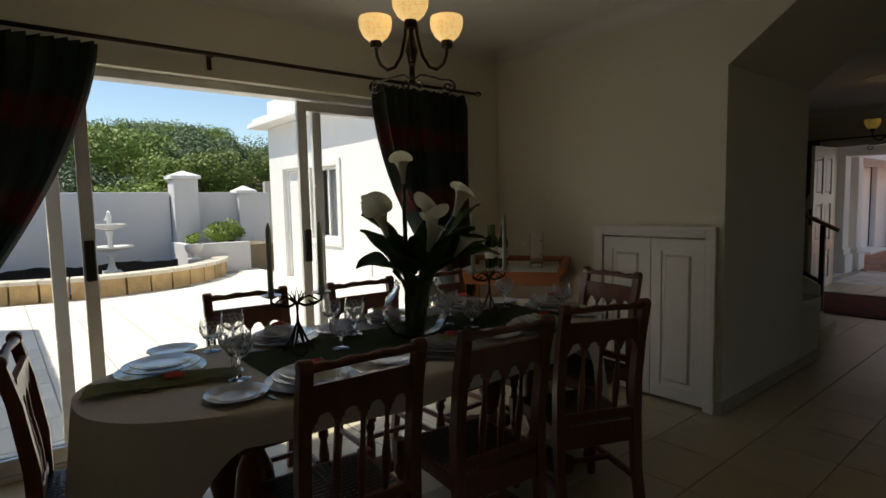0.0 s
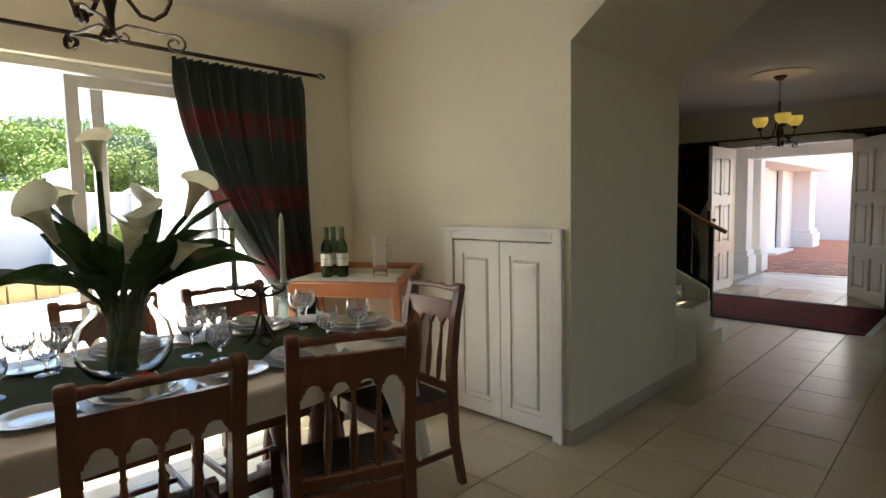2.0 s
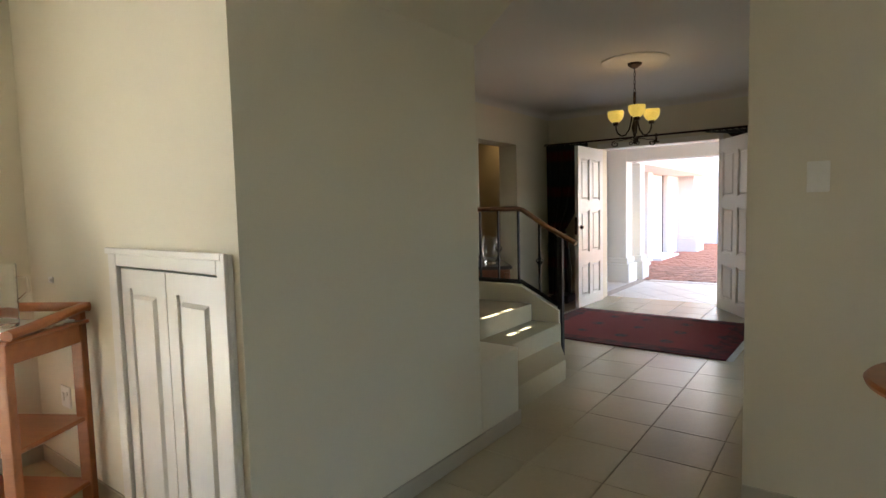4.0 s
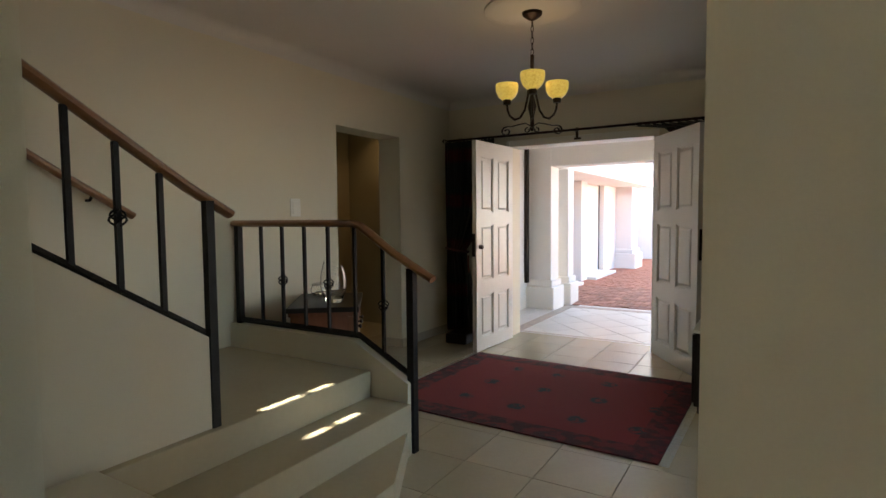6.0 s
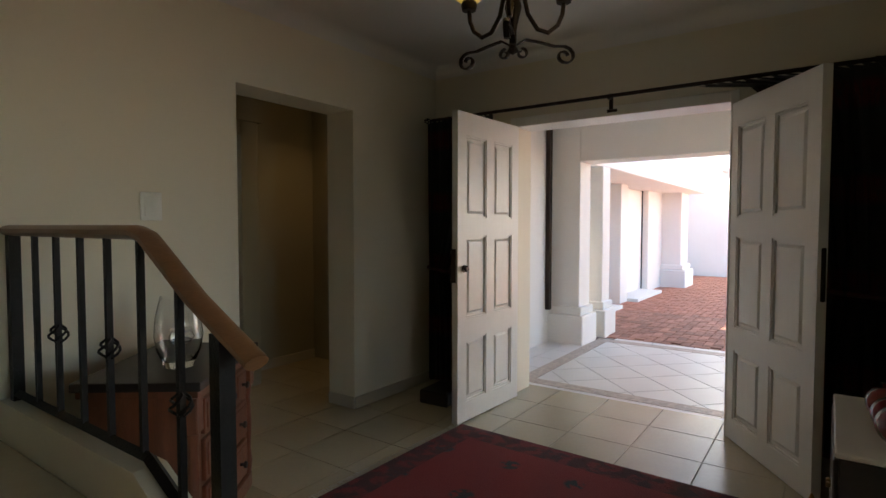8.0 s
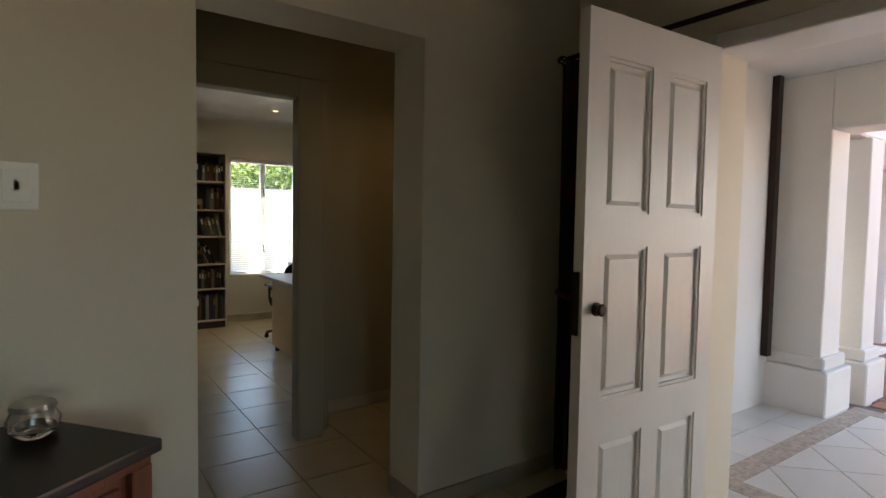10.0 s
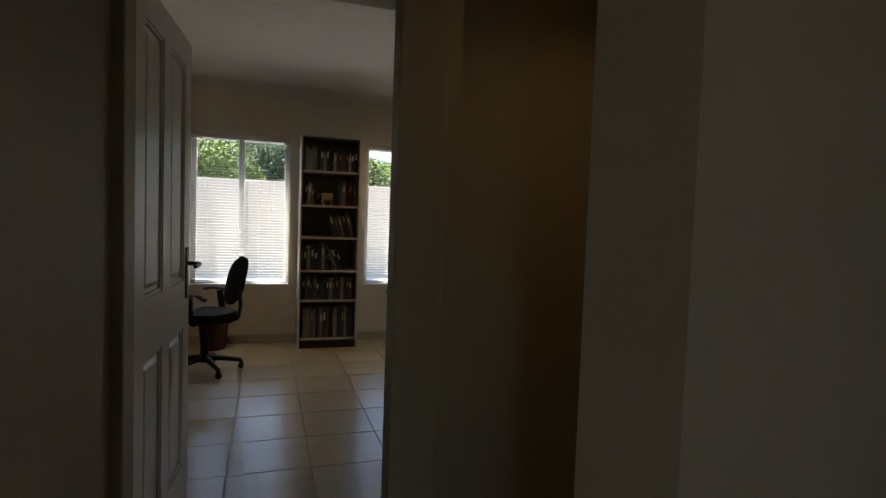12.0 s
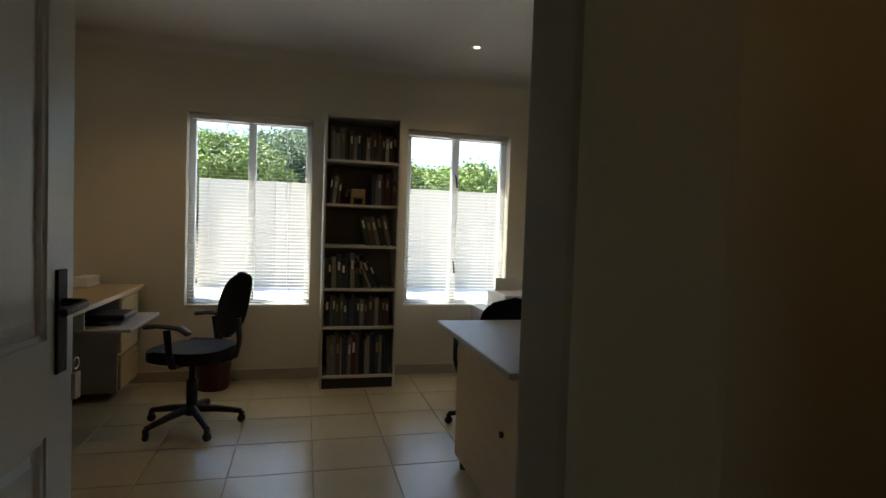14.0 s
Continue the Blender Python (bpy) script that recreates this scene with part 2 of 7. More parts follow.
def rug_material():
    m, n, l, b = nodes_of("red_rug")
    tc = n.new("ShaderNodeTexCoord")
    sep = n.new("ShaderNodeSeparateXYZ")
    l.new(tc.outputs["Object"], sep.inputs[0])
    vo = n.new("ShaderNodeTexVoronoi")
    vo.inputs["Scale"].default_value, vo.inputs["Randomness"].default_value = 2.4, 0.12
    l.new(tc.outputs["Object"], vo.inputs["Vector"])
    r1 = n.new("ShaderNodeMapRange")
    r1.inputs[1].default_value, r1.inputs[2].default_value, r1.inputs[3].default_value, r1.inputs[4].default_value = 0.13, 0.17, 1, 0
    l.new(vo.outputs["Distance"], r1.inputs[0])
    nz = n.new("ShaderNodeTexNoise")
    nz.inputs["Scale"].default_value, nz.inputs["Detail"].default_value = 40, 3
    r2 = n.new("ShaderNodeMapRange")
    r2.inputs[1].default_value, r2.inputs[2].default_value = 0.42, 0.5
    l.new(nz.outputs[0], r2.inputs[0])
    mu = n.new("ShaderNodeMath")
    mu.operation = 'MULTIPLY'
    l.new(r1.outputs[0], mu.inputs[0])
    l.new(r2.outputs[0], mu.inputs[1])
    mix = n.new("ShaderNodeMix")
    mix.data_type = 'RGBA'
    mix.inputs[6].default_value, mix.inputs[7].default_value = (0.21, 0.016, 0.017, 1), (0.035, 0.026, 0.034, 1)
    l.new(mu.outputs[0], mix.inputs[0])
    # darker border band
    edge = []
    for ax, half in (("X", 0.80), ("Y", 0.98)):
        a = n.new("ShaderNodeMath")
        a.operation = 'ABSOLUTE'
        l.new(sep.outputs[ax], a.inputs[0])
        g = n.new("ShaderNodeMath")
        g.operation = 'GREATER_THAN'
        g.inputs[1].default_value = half - 0.17
        l.new(a.outputs[0], g.inputs[0])
        edge.append(g)
    mx = n.new("ShaderNodeMath")
    mx.operation = 'MAXIMUM'
    l.new(edge[0].outputs[0], mx.inputs[0])
    l.new(edge[1].outputs[0], mx.inputs[1])
    nb = n.new("ShaderNodeTexNoise")
    nb.inputs["Scale"].default_value = 22
    rb = n.new("ShaderNodeMapRange")
    rb.inputs[1].default_value, rb.inputs[2].default_value = 0.42, 0.55
    rb.inputs[3].default_value = 0.35
    l.new(nb.outputs[0], rb.inputs[0])
    m4 = n.new("ShaderNodeMath")
    m4.operation = 'MULTIPLY'
    l.new(mx.outputs[0], m4.inputs[0])
    l.new(rb.outputs[0], m4.inputs[1])
    mix2 = n.new("ShaderNodeMix")
    mix2.data_type = 'RGBA'
    l.new(mix.outputs[2], mix2.inputs[6])
    mix2.inputs[7].default_value = (0.06, 0.012, 0.014, 1)
    l.new(m4.outputs[0], mix2.inputs[0])
    l.new(mix2.outputs[2], b.inputs["Base Color"])
    b.inputs["Roughness"].default_value = 0.95
    bp = n.new("ShaderNodeBump")
    bp.inputs["Strength"].default_value, bp.inputs["Distance"].default_value = 0.5, 0.01
    nf = n.new("ShaderNodeTexNoise")
    nf.inputs["Scale"].default_value = 250
    l.new(nf.outputs[0], bp.inputs["Height"])
    l.new(bp.outputs[0], b.inputs["Normal"])
    return m


M_RUG = rug_material()


# ---- mesh helpers ----
def box(bm, x0, x1, y0, y1, z0, z1, m=None):
    r = bmesh.ops.create_cube(bm, size=1, matrix=Matrix.LocRotScale(((x0 + x1) / 2, (y0 + y1) / 2, (z0 + z1) / 2), None, (abs(x1 - x0), abs(y1 - y0), abs(z1 - z0))))
    if m is not None:
        bmesh.ops.transform(bm, matrix=m, verts=r["verts"])
    return r["verts"]


def boxes(*dims):
    bm = bmesh.new()
    for d in dims:
        box(bm, *d)
    return bm


def bevelled(bm, w=0.004, seg=1):
    bmesh.ops.bevel(bm, geom=[e for e in bm.edges if e.calc_face_angle(0) > 0.6], offset=w, segments=seg, affect='EDGES', profile=0.7)
    return bm


def lathe(bm, prof, c=(0, 0, 0), seg=20, m=None):
    """Turn a profile of (radius, height) about z."""
    rings = []
    for r, z in prof:
        if r < 1e-5:
            rings.append([bm.verts.new((c[0], c[1], c[2] + z))])
        else:
            rings.append([bm.verts.new((c[0] + r * math.cos(2 * math.pi * k / seg), c[1] + r * math.sin(2 * math.pi * k / seg), c[2] + z)) for k in range(seg)])
    for a, b in zip(rings, rings[1:]):
        for k in range(seg):
            j = (k + 1) % seg
            if len(a) == 1 and len(b) == 1:
                continue
            if len(a) == 1:
                bm.faces.new((a[0], b[j], b[k]))
            elif len(b) == 1:
                bm.faces.new((a[k], a[j], b[0]))
            else:
                bm.faces.new((a[k], a[j], b[j], b[k]))
    vs = [v for r in rings for v in r]
    if m is not None:
        bmesh.ops.transform(bm, matrix=m, verts=vs)
    return vs


def tube(bm, pts, rad, seg=8, flat=None):
    """A round bar along points; rad is a number or one per point; flat=(w, h) makes a strap."""
    pts = [Vector(p) for p in pts]
    rings = []
    ref = None
    for i, p in enumerate(pts):
        d = (pts[min(i + 1, len(pts) - 1)] - pts[max(i - 1, 0)]).normalized()
        if ref is None:
            ref = Vector((0, 0, 1)) if abs(d.z) < 0.9 else Vector((1, 0, 0))
        u = (ref - d * ref.dot(d))
        u = u.normalized() if u.length > 1e-4 else d.orthogonal().normalized()
        ref = u
        v = d.cross(u)
        r = rad[i] if isinstance(rad, (list, tuple)) else rad
        ru, rv = (flat if flat else (r, r))
        rings.append([bm.verts.new(p + u * ru * math.cos(2 * math.pi * k / seg) + v * rv * math.sin(2 * math.pi * k / seg)) for k in range(seg)])
    for a, b in zip(rings, rings[1:]):
        for k in range(seg):
            j = (k + 1) % seg
            bm.faces.new((a[k], a[j], b[j], b[k]))
    bm.faces.new(rings[0][::-1])
    bm.faces.new(rings[-1])
    return bm


def prism(bm, outline, z0, z1):
    """Upright prism on an outline of (x, y)."""
    lo = [bm.verts.new((x, y, z0)) for x, y in outline]
    hi = [bm.verts.new((x, y, z1)) for x, y in outline]
    n = len(lo)
    for k in range(n):
        j = (k + 1) % n
        bm.faces.new((lo[k], lo[j], hi[j], hi[k]))
    bm.faces.new(lo[::-1])
    bm.faces.new(hi)
    return bm


def mesh_of(name, bm, mat, smooth=False):
    bmesh.ops.recalc_face_normals(bm, faces=bm.faces)
    me = bpy.data.meshes.new(name)
    bm.to_mesh(me)
    bm.free()
    me.materials.append(mat)
    if smooth:
        me.shade_smooth()
        me.set_sharp_from_angle(angle=radians(40))
    return me


def part(name, bm, mat, parent, label="", smooth=False, m=None):
    o = new(name, mesh_of(name, bm, mat, smooth))
    o.parent = parent
    if m is not None:
        o.matrix_basis = m
    if label:
        o["label"] = label
    return o


def solid(name, bm, mat, label, category, kind="", smooth=False, m=None, group=""):
    o = new(name, mesh_of(name, bm, mat, smooth))
    if m is not None:
        o.matrix_basis = m
    return tagged(o, label, category, group, kind)


def thing(name, m, label, category, group="", kind=""):
    o = new(name)
    o.empty_display_size = 0.1
    o.matrix_basis = m
    return tagged(o, label, category, group, kind)


def pieces(name, me, parent, places):
    for x, y, z, rz in places:
        o = new(name, me)
        o.parent = parent
        o.location, o.rotation_euler = (x, y, z), (0, 0, rz)

# ---- structure: dining room, passage, hall, lobby, study ----
CEIL = 2.62


def wall_with(name, bm_dims, mat, label):
    return solid(name, boxes(*bm_dims), mat, label, "wall", "structure")


# dining room
wall_with("wall_north", [(-2.4, -0.55, 4.0, 4.25, 0, CEIL), (3.22, 3.72, 4.0, 4.25, 0, CEIL), (-0.55, 3.22, 4.0, 4.25, 2.12, CEIL)], M_WALL, "cream painted wall above the sliding garden door")
wall_with("wall_west", [(-2.65, -2.4, -3.0, 4.25, 0, CEIL)], M_WALL, "cream painted wall at the end of the dining room")
wall_with("wall_south", [(-2.65, 4.2, -3.25, -3.0, 0, CEIL), (4.8, 5.3, -3.25, -3.0, 0, CEIL), (4.2, 4.8, -3.25, -3.0, 2.1, CEIL)], M_WALL, "cream painted wall behind the dining area")
# stair block between dining room and hall, with the cupboard recess
wall_with("wall_stair", [(3.72, 3.95, 2.085, 2.19, 0, CEIL), (3.72, 3.95, 2.93, 4.25, 0, CEIL), (3.72, 3.95, 2.19, 2.93, 1.11, CEIL), (3.95, 5.13, 2.085, 2.85, 0, CEIL)], M_WALL, "cream painted wall enclosing the space under the stairs")
bm = bmesh.new()
pts = [(2.085, 2.14), (2.085, CEIL), (1.46, CEIL)]
lo = [bm.verts.new((3.72, y, z)) for y, z in pts]
hi = [bm.verts.new((5.14, y, z)) for y, z in pts]
for k in range(3):
    bm.faces.new((lo[k], lo[(k + 1) % 3], hi[(k + 1) % 3], hi[k]))
bm.faces.new(lo)
bm.faces.new(hi)
solid("trim", bm, M_WALL, "cream plastered sloping soffit over the passage", "soffit", "structure")
wall_with("wall_passage", [(5.3, 5.55, -3.25, 0.86, 0, CEIL), (5.55, 6.45, 0.61, 0.86, 0, CEIL), (8.07, 10.3, 0.61, 0.86, 0, CEIL), (6.45, 8.07, 0.61, 0.86, 2.06, CEIL)], M_HALL, "cream painted wall with a light switch beside the passage")
# hall
wall_with("wall_east", [(10.05, 10.30, 0.86, 1.77, 0, CEIL), (10.05, 10.30, 3.235, 4.26, 0, CEIL), (10.05, 10.30, 1.77, 3.235, 2.085, CEIL)], M_HALL, "cream painted wall around the front door")
wall_with("wall_hall", [(5.95, 8.15, 4.0, 4.26, 0, CEIL), (3.95, 5.95, 4.0, 4.26, 0, 3.72), (3.95, 5.95, 4.0, 4.26, 5.17, 5.8), (5.18, 5.95, 4.0, 4.26, 3.72, 5.17), (3.95, 4.16, 4.0, 4.26, 3.72, 5.17), (9.07, 10.05, 4.0, 4.26, 0, CEIL), (8.15, 9.07, 4.0, 4.26, 2.115, CEIL)], M_HALL, "cream painted hall wall with a square opening")
# unseen sheet, its slots placed so the sun throws streaks on the steps
sw = thing("window_3", pose(0.21, 4.0, -0.43), "unseen slotted sheet in the stairwell, added to throw sun streaks on the steps", "window", kind="structure")
part("shutter", boxes((3.95, 4.97, 0, 0.012, 4.15, 4.31), (3.95, 4.97, 0, 0.012, 4.40, 4.58), (3.95, 4.97, 0, 0.012, 4.67, 5.6), (3.95, 4.36, 0, 0.012, 4.31, 4.40), (4.62, 4.67, 0, 0.012, 4.31, 4.40), (4.83, 4.97, 0, 0.012, 4.31, 4.40), (3.95, 4.19, 0, 0.012, 4.58, 4.67), (4.45, 4.50, 0, 0.012, 4.58, 4.67), (4.67, 4.97, 0, 0.012, 4.58, 4.67)), M_ALU, sw)
# lobby and study; the windows span W1 and W2 along x
W1, W2 = (7.80, 8.74), (9.52, 10.44)
wall_with("wall_lobby", [(7.95, 8.12, 4.26, 5.05, 0, CEIL), (9.95, 10.15, 4.26, 5.43, 0, CEIL), (9.09, 10.15, 5.43, 5.55, 0, CEIL), (9.09, 9.14, 5.17, 5.43, 0, CEIL), (6.88, 7.95, 5.05, 5.20, 0, CEIL), (7.95, 8.09, 5.05, 5.20, 0, CEIL), (8.09, 9.09, 5.43, 5.57, 2.13, CEIL), (8.09, 9.09, 5.05, 5.17, 2.14, CEIL)], M_CREAMDIM, "lobby wall, cream darkened to tan for the dim lobby")
wall_with("wall_study", [(6.70, 6.88, 5.05, 9.45, 0, CEIL), (11.2, 11.4, 5.43, 9.45, 0, CEIL), (10.15, 11.4, 5.43, 5.57, 0, CEIL),
                         (6.88, W1[0], 9.205, 9.45, 0, CEIL), (W1[1], W2[0], 9.205, 9.45, 0, CEIL), (W2[1], 11.2, 9.205, 9.45, 0, CEIL),
                         (W1[0], W1[1], 9.205, 9.45, 0, 0.58), (W2[0], W2[1], 9.205, 9.45, 0, 0.58), (W1[0], W1[1], 9.205, 9.45, 2.09, CEIL), (W2[0], W2[1], 9.205, 9.45, 2.09, CEIL)], M_HALL, "cream painted study wall with two windows")
solid("ceiling", boxes((-2.65, 3.95, -3.25, 4.25, CEIL, CEIL + 0.12), (3.95, 5.55, -3.25, 2.7, CEIL, CEIL + 0.12), (5.55, 5.78, 0.61, 2.7, CEIL, CEIL + 0.12), (5.78, 7.3, 0.61, 4.41, CEIL, CEIL + 0.12), (7.3, 10.3, 0.61, 4.41, CEIL, CEIL + 0.12), (6.70, 11.4, 4.42, 9.45, CEIL, CEIL + 0.12)), M_CEIL, "white painted plaster ceiling", "ceiling", "structure")
# stairwell above the flight
wall_with("wall_stairwell", [(3.75, 3.95, 2.6, 4.15, CEIL, 5.8), (5.78, 5.93, 2.7, 4.15, CEIL + 0.12, 5.8), (3.95, 5.93, 2.55, 2.7, CEIL + 0.12, 5.8)], M_HALL, "cream painted stairwell wall")
solid("ceiling", boxes((3.75, 5.95, 2.55, 4.41, 5.8, 5.9)), M_CEIL, "white stairwell ceiling", "ceiling", "structure")


def cove(name, a, b, inward, z=CEIL, s=0.09):
    """Plaster cove between wall and ceiling from a to b; inward points into the room."""
    bm = bmesh.new()
    a, b, n = Vector((*a, 0)), Vector((*b, 0)), Vector((*inward, 0))
    prof = [(0.0, 0.0)] + [(s * (1 - math.sin(t)), -s * (1 - math.cos(t))) for t in [math.pi / 2 * k / 6 for k in range(7)]]
    rows = [[bm.verts.new(p + n * d + Vector((0, 0, z + h))) for d, h in prof] for p in (a, b)]
    k = len(prof)
    for i in range(k):
        j = (i + 1) % k
        bm.faces.new((rows[0][i], rows[0][j], rows[1][j], rows[1][i]))
    bm.faces.new(rows[0])
    bm.faces.new(rows[1])
    return solid(name, bm, M_CEIL, "white plaster cove cornice", "cornice", "structure", smooth=True)


cove("trim", (-2.4, 4.0), (3.72, 4.0), (0, -1))
cove("trim", (3.72, 2.09), (3.72, 4.0), (-1, 0))
cove("trim", (5.8, 4.0), (10.05, 4.0), (0, -1))
cove("trim", (10.05, 0.86), (10.05, 4.0), (-1, 0))
cove("trim", (5.6, 0.86), (10.05, 0.86), (0, 1))
cove("trim", (6.88, 9.205), (11.2, 9.205), (0, -1))

# skirtings of floor tile
SK = 0.085
for a in [(3.71, 3.72, 2.97, 4.0), (3.71, 3.72, 2.085, 2.12), (3.71, 5.56, 2.073, 2.085), (5.288, 5.3, -2.0, 0.86), (9.07, 10.05, 3.988, 4.0), (7.2, 8.15, 3.988, 4.0), (9.10, 9.95, 5.418, 5.43),
          (8.12, 8.132, 4.262, 5.05), (9.058, 9.07, 4.0, 4.26), (10.038, 10.05, 3.32, 3.988), (10.038, 10.05, 0.86, 1.68), (5.56, 6.35, 0.86, 0.872), (8.14, 10.04, 0.86, 0.872), (6.88, 11.2, 9.193, 9.205), (3.22, 3.71, 3.988, 4.0)]:
    solid("baseboard", bevelled(boxes((*a, 0, SK)), 0.003), M_SKIRT, "beige tile skirting along the wall", "skirting", "structure")

# floor slab under the tiles; tiles are laid at the end of the file
floor = solid("floor", boxes((-2.65, 10.3, -3.25, 4.41, -0.25, -0.006), (6.70, 11.4, 4.41, 9.45, -0.25, -0.006)), M_GROUT, "beige ceramic tiled floor with dark grout", "floor", "structure")

# ---- stairs ----
stairs = thing("staircase", pose(0, 0, 0), "beige tiled staircase turning at a low landing", "staircase", kind="structure")
for k, (x0, x1, y0, y1, z1) in enumerate([(5.55, 7.04, 2.48, 2.76, 0.293)]):
    part("step", bevelled(boxes((x0, x1, y0, y1, 0, z1)), 0.008, 2), M_TILE, stairs)
part("step", bevelled(prism(bmesh.new(), [(5.55, 2.2), (6.5, 2.2), (7.0, 2.478), (5.55, 2.478)], 0, 0.147), 0.008, 2), M_TILE, stairs)
part("landing", bevelled(boxes((5.55, 7.04, 2.76, 4.0, 0, 0.44)), 0.008, 2), M_TILE, stairs)
part("end_block", bevelled(boxes((5.135, 5.55, 2.085, 2.76, 0, 0.47)), 0.006), M_WALL, stairs, "cream plastered low block at the foot of the stairs")
for k in range(8):
    part("step", bevelled(boxes((6.02 - 0.27 * (k + 1), 6.02 - 0.27 * k, 2.93, 4.0, 0.44 if k < 1 else 0.44 + 0.17 * (k - 1), 0.44 + 0.17 * (k + 1))), 0.006), M_TILE, stairs)


def sloped(bm, y0, y1, pts):
    """Plate between y0 and y1 with outline (x, z)."""
    a = [bm.verts.new((x, y0, z)) for x, z in pts]
    b = [bm.verts.new((x, y1, z)) for x, z in pts]
    n = len(pts)
    for k in range(n):
        bm.faces.new((a[k], a[(k + 1) % n], b[(k + 1) % n], b[k]))
    bm.faces.new(a)
    bm.faces.new(b[::-1])
    return bm


part("stringer", sloped(bmesh.new(), 2.80, 2.93, [(6.03, 0.0), (6.03, 0.83), (3.96, 2.15), (3.96, 0.0)]), M_HALL, stairs, "cream plastered stringer wall")
bm = bmesh.new()
a = [(2.50, 0.0), (2.50, 0.40), (2.88, 0.60), (4.0, 0.60), (4.0, 0.0)]
va = [bm.verts.new((7.04, y, z)) for y, z in a]
vb = [bm.verts.new((7.14, y, z)) for y, z in a]
for k in range(5):
    bm.faces.new((va[k], va[(k + 1) % 5], vb[(k + 1) % 5], vb[k]))
bm.faces.new(va)
bm.faces.new(vb[::-1])
part("stringer", bm, M_HALL, stairs, "cream plastered stringer wall")


def basket(bm, x, y, z, r=0.032, h=0.075):
    for k in range(4):
        tube(bm, [(x + r * math.sin(math.pi * i / 8) * math.cos(k * math.pi / 2 + i * 0.42), y + r * math.sin(math.pi * i / 8) * math.sin(k * math.pi / 2 + i * 0.42), z - h / 2 + h * i / 8) for i in range(9)], 0.0045, 5)


def handrail_bar(pts, w=0.034, h=0.022):
    bm = bmesh.new()
    tube(bm, pts, 0.03, 10, flat=(h, w))
    return bm


# landing balustrade beside the hall
rail = thing("stair_railing", pose(7.09, 0, 0), "black iron stair railing with brown wooden handrail", "railing", "stair railings")
part("handrail", handrail_bar([(0, 2.36, 0.985), (0, 2.62, 1.12), (0, 2.86, 1.275), (0, 2.92, 1.29), (0, 3.2, 1.29), (0, 3.99, 1.29)]), M_HANDR, rail, "brown varnished wooden handrail", True)
part("bottom_rail", tube(bmesh.new(), [(0, 2.49, 0.425), (0, 2.88, 0.625), (0, 3.97, 0.625)], 0.015, 4, flat=(0.02, 0.02)), M_IRON, rail)
part("newel", boxes((-0.022, 0.022, 2.48, 2.524, 0, 1.04)), M_IRON, rail)
part("newel", boxes((-0.02, 0.02, 3.93, 3.97, 0.60, 1.275)), M_IRON, rail)
for y, zb, zt, bk in [(2.70, 0.53, 1.17, 0.82), (2.91, 0.62, 1.28, 0), (3.12, 0.62, 1.28, 0.92), (3.32, 0.62, 1.28, 0), (3.52, 0.62, 1.28, 0.92), (3.72, 0.62, 1.28, 0)]:
    bm = boxes((-0.009, 0.009, y - 0.009, y + 0.009, zb, zt))
    o = part("baluster", bm, M_IRON, rail)
    if bk:
        bm = bmesh.new()
        basket(bm, 0, y, bk)
        part("basket", bm, M_IRON, o)

# balustrade of the rising flight
rail = thing("stair_railing", pose(0, 2.865, 0), "black iron stair railing rising with the flight", "railing", "stair railings")
part("handrail", handrail_bar([(6.20, 0, 1.345), (6.0, 0, 1.455), (5.6, 0, 1.71), (4.4, 0, 2.48)]), M_HANDR, rail, "brown varnished wooden handrail", True)
part("bottom_rail", tube(bmesh.new(), [(6.06, 0, 0.83), (5.6, 0, 1.125), (4.4, 0, 1.89)], 0.02, 4, flat=(0.02, 0.02)), M_IRON, rail)
part("newel", boxes((6.032, 6.068, -0.075, -0.039, 0.147, 1.40)), M_IRON, rail)
for k, x in enumerate([5.88, 5.715, 5.55, 5.3, 5.05, 4.8, 4.55]):
    o = part("baluster", boxes((x - 0.01, x + 0.01, -0.01, 0.01, 0.83 + (6.06 - x) * 0.64, 1.43 + (6.0 - x) * 0.64)), M_IRON, rail)
    if k % 2:
        bm = bmesh.new()
        basket(bm, x, 0, 1.13 + (6.03 - x) * 0.64)
        part("basket", bm, M_IRON, o)
rail = thing("wall_handrail", pose(0, 3.93, 0), "brown wooden handrail on the stair wall", "handrail")
part("bar", handrail_bar([(6.36, 0, 1.345), (6.0, 0, 1.56), (4.4, 0, 2.58)]), M_HANDR, rail, smooth=True)
part("bracket", tube(bmesh.new(), [(6.15, 0, 1.46), (6.15, 0.03, 1.43), (6.15, 0.07, 1.43)], 0.008, 6), M_IRON, rail)


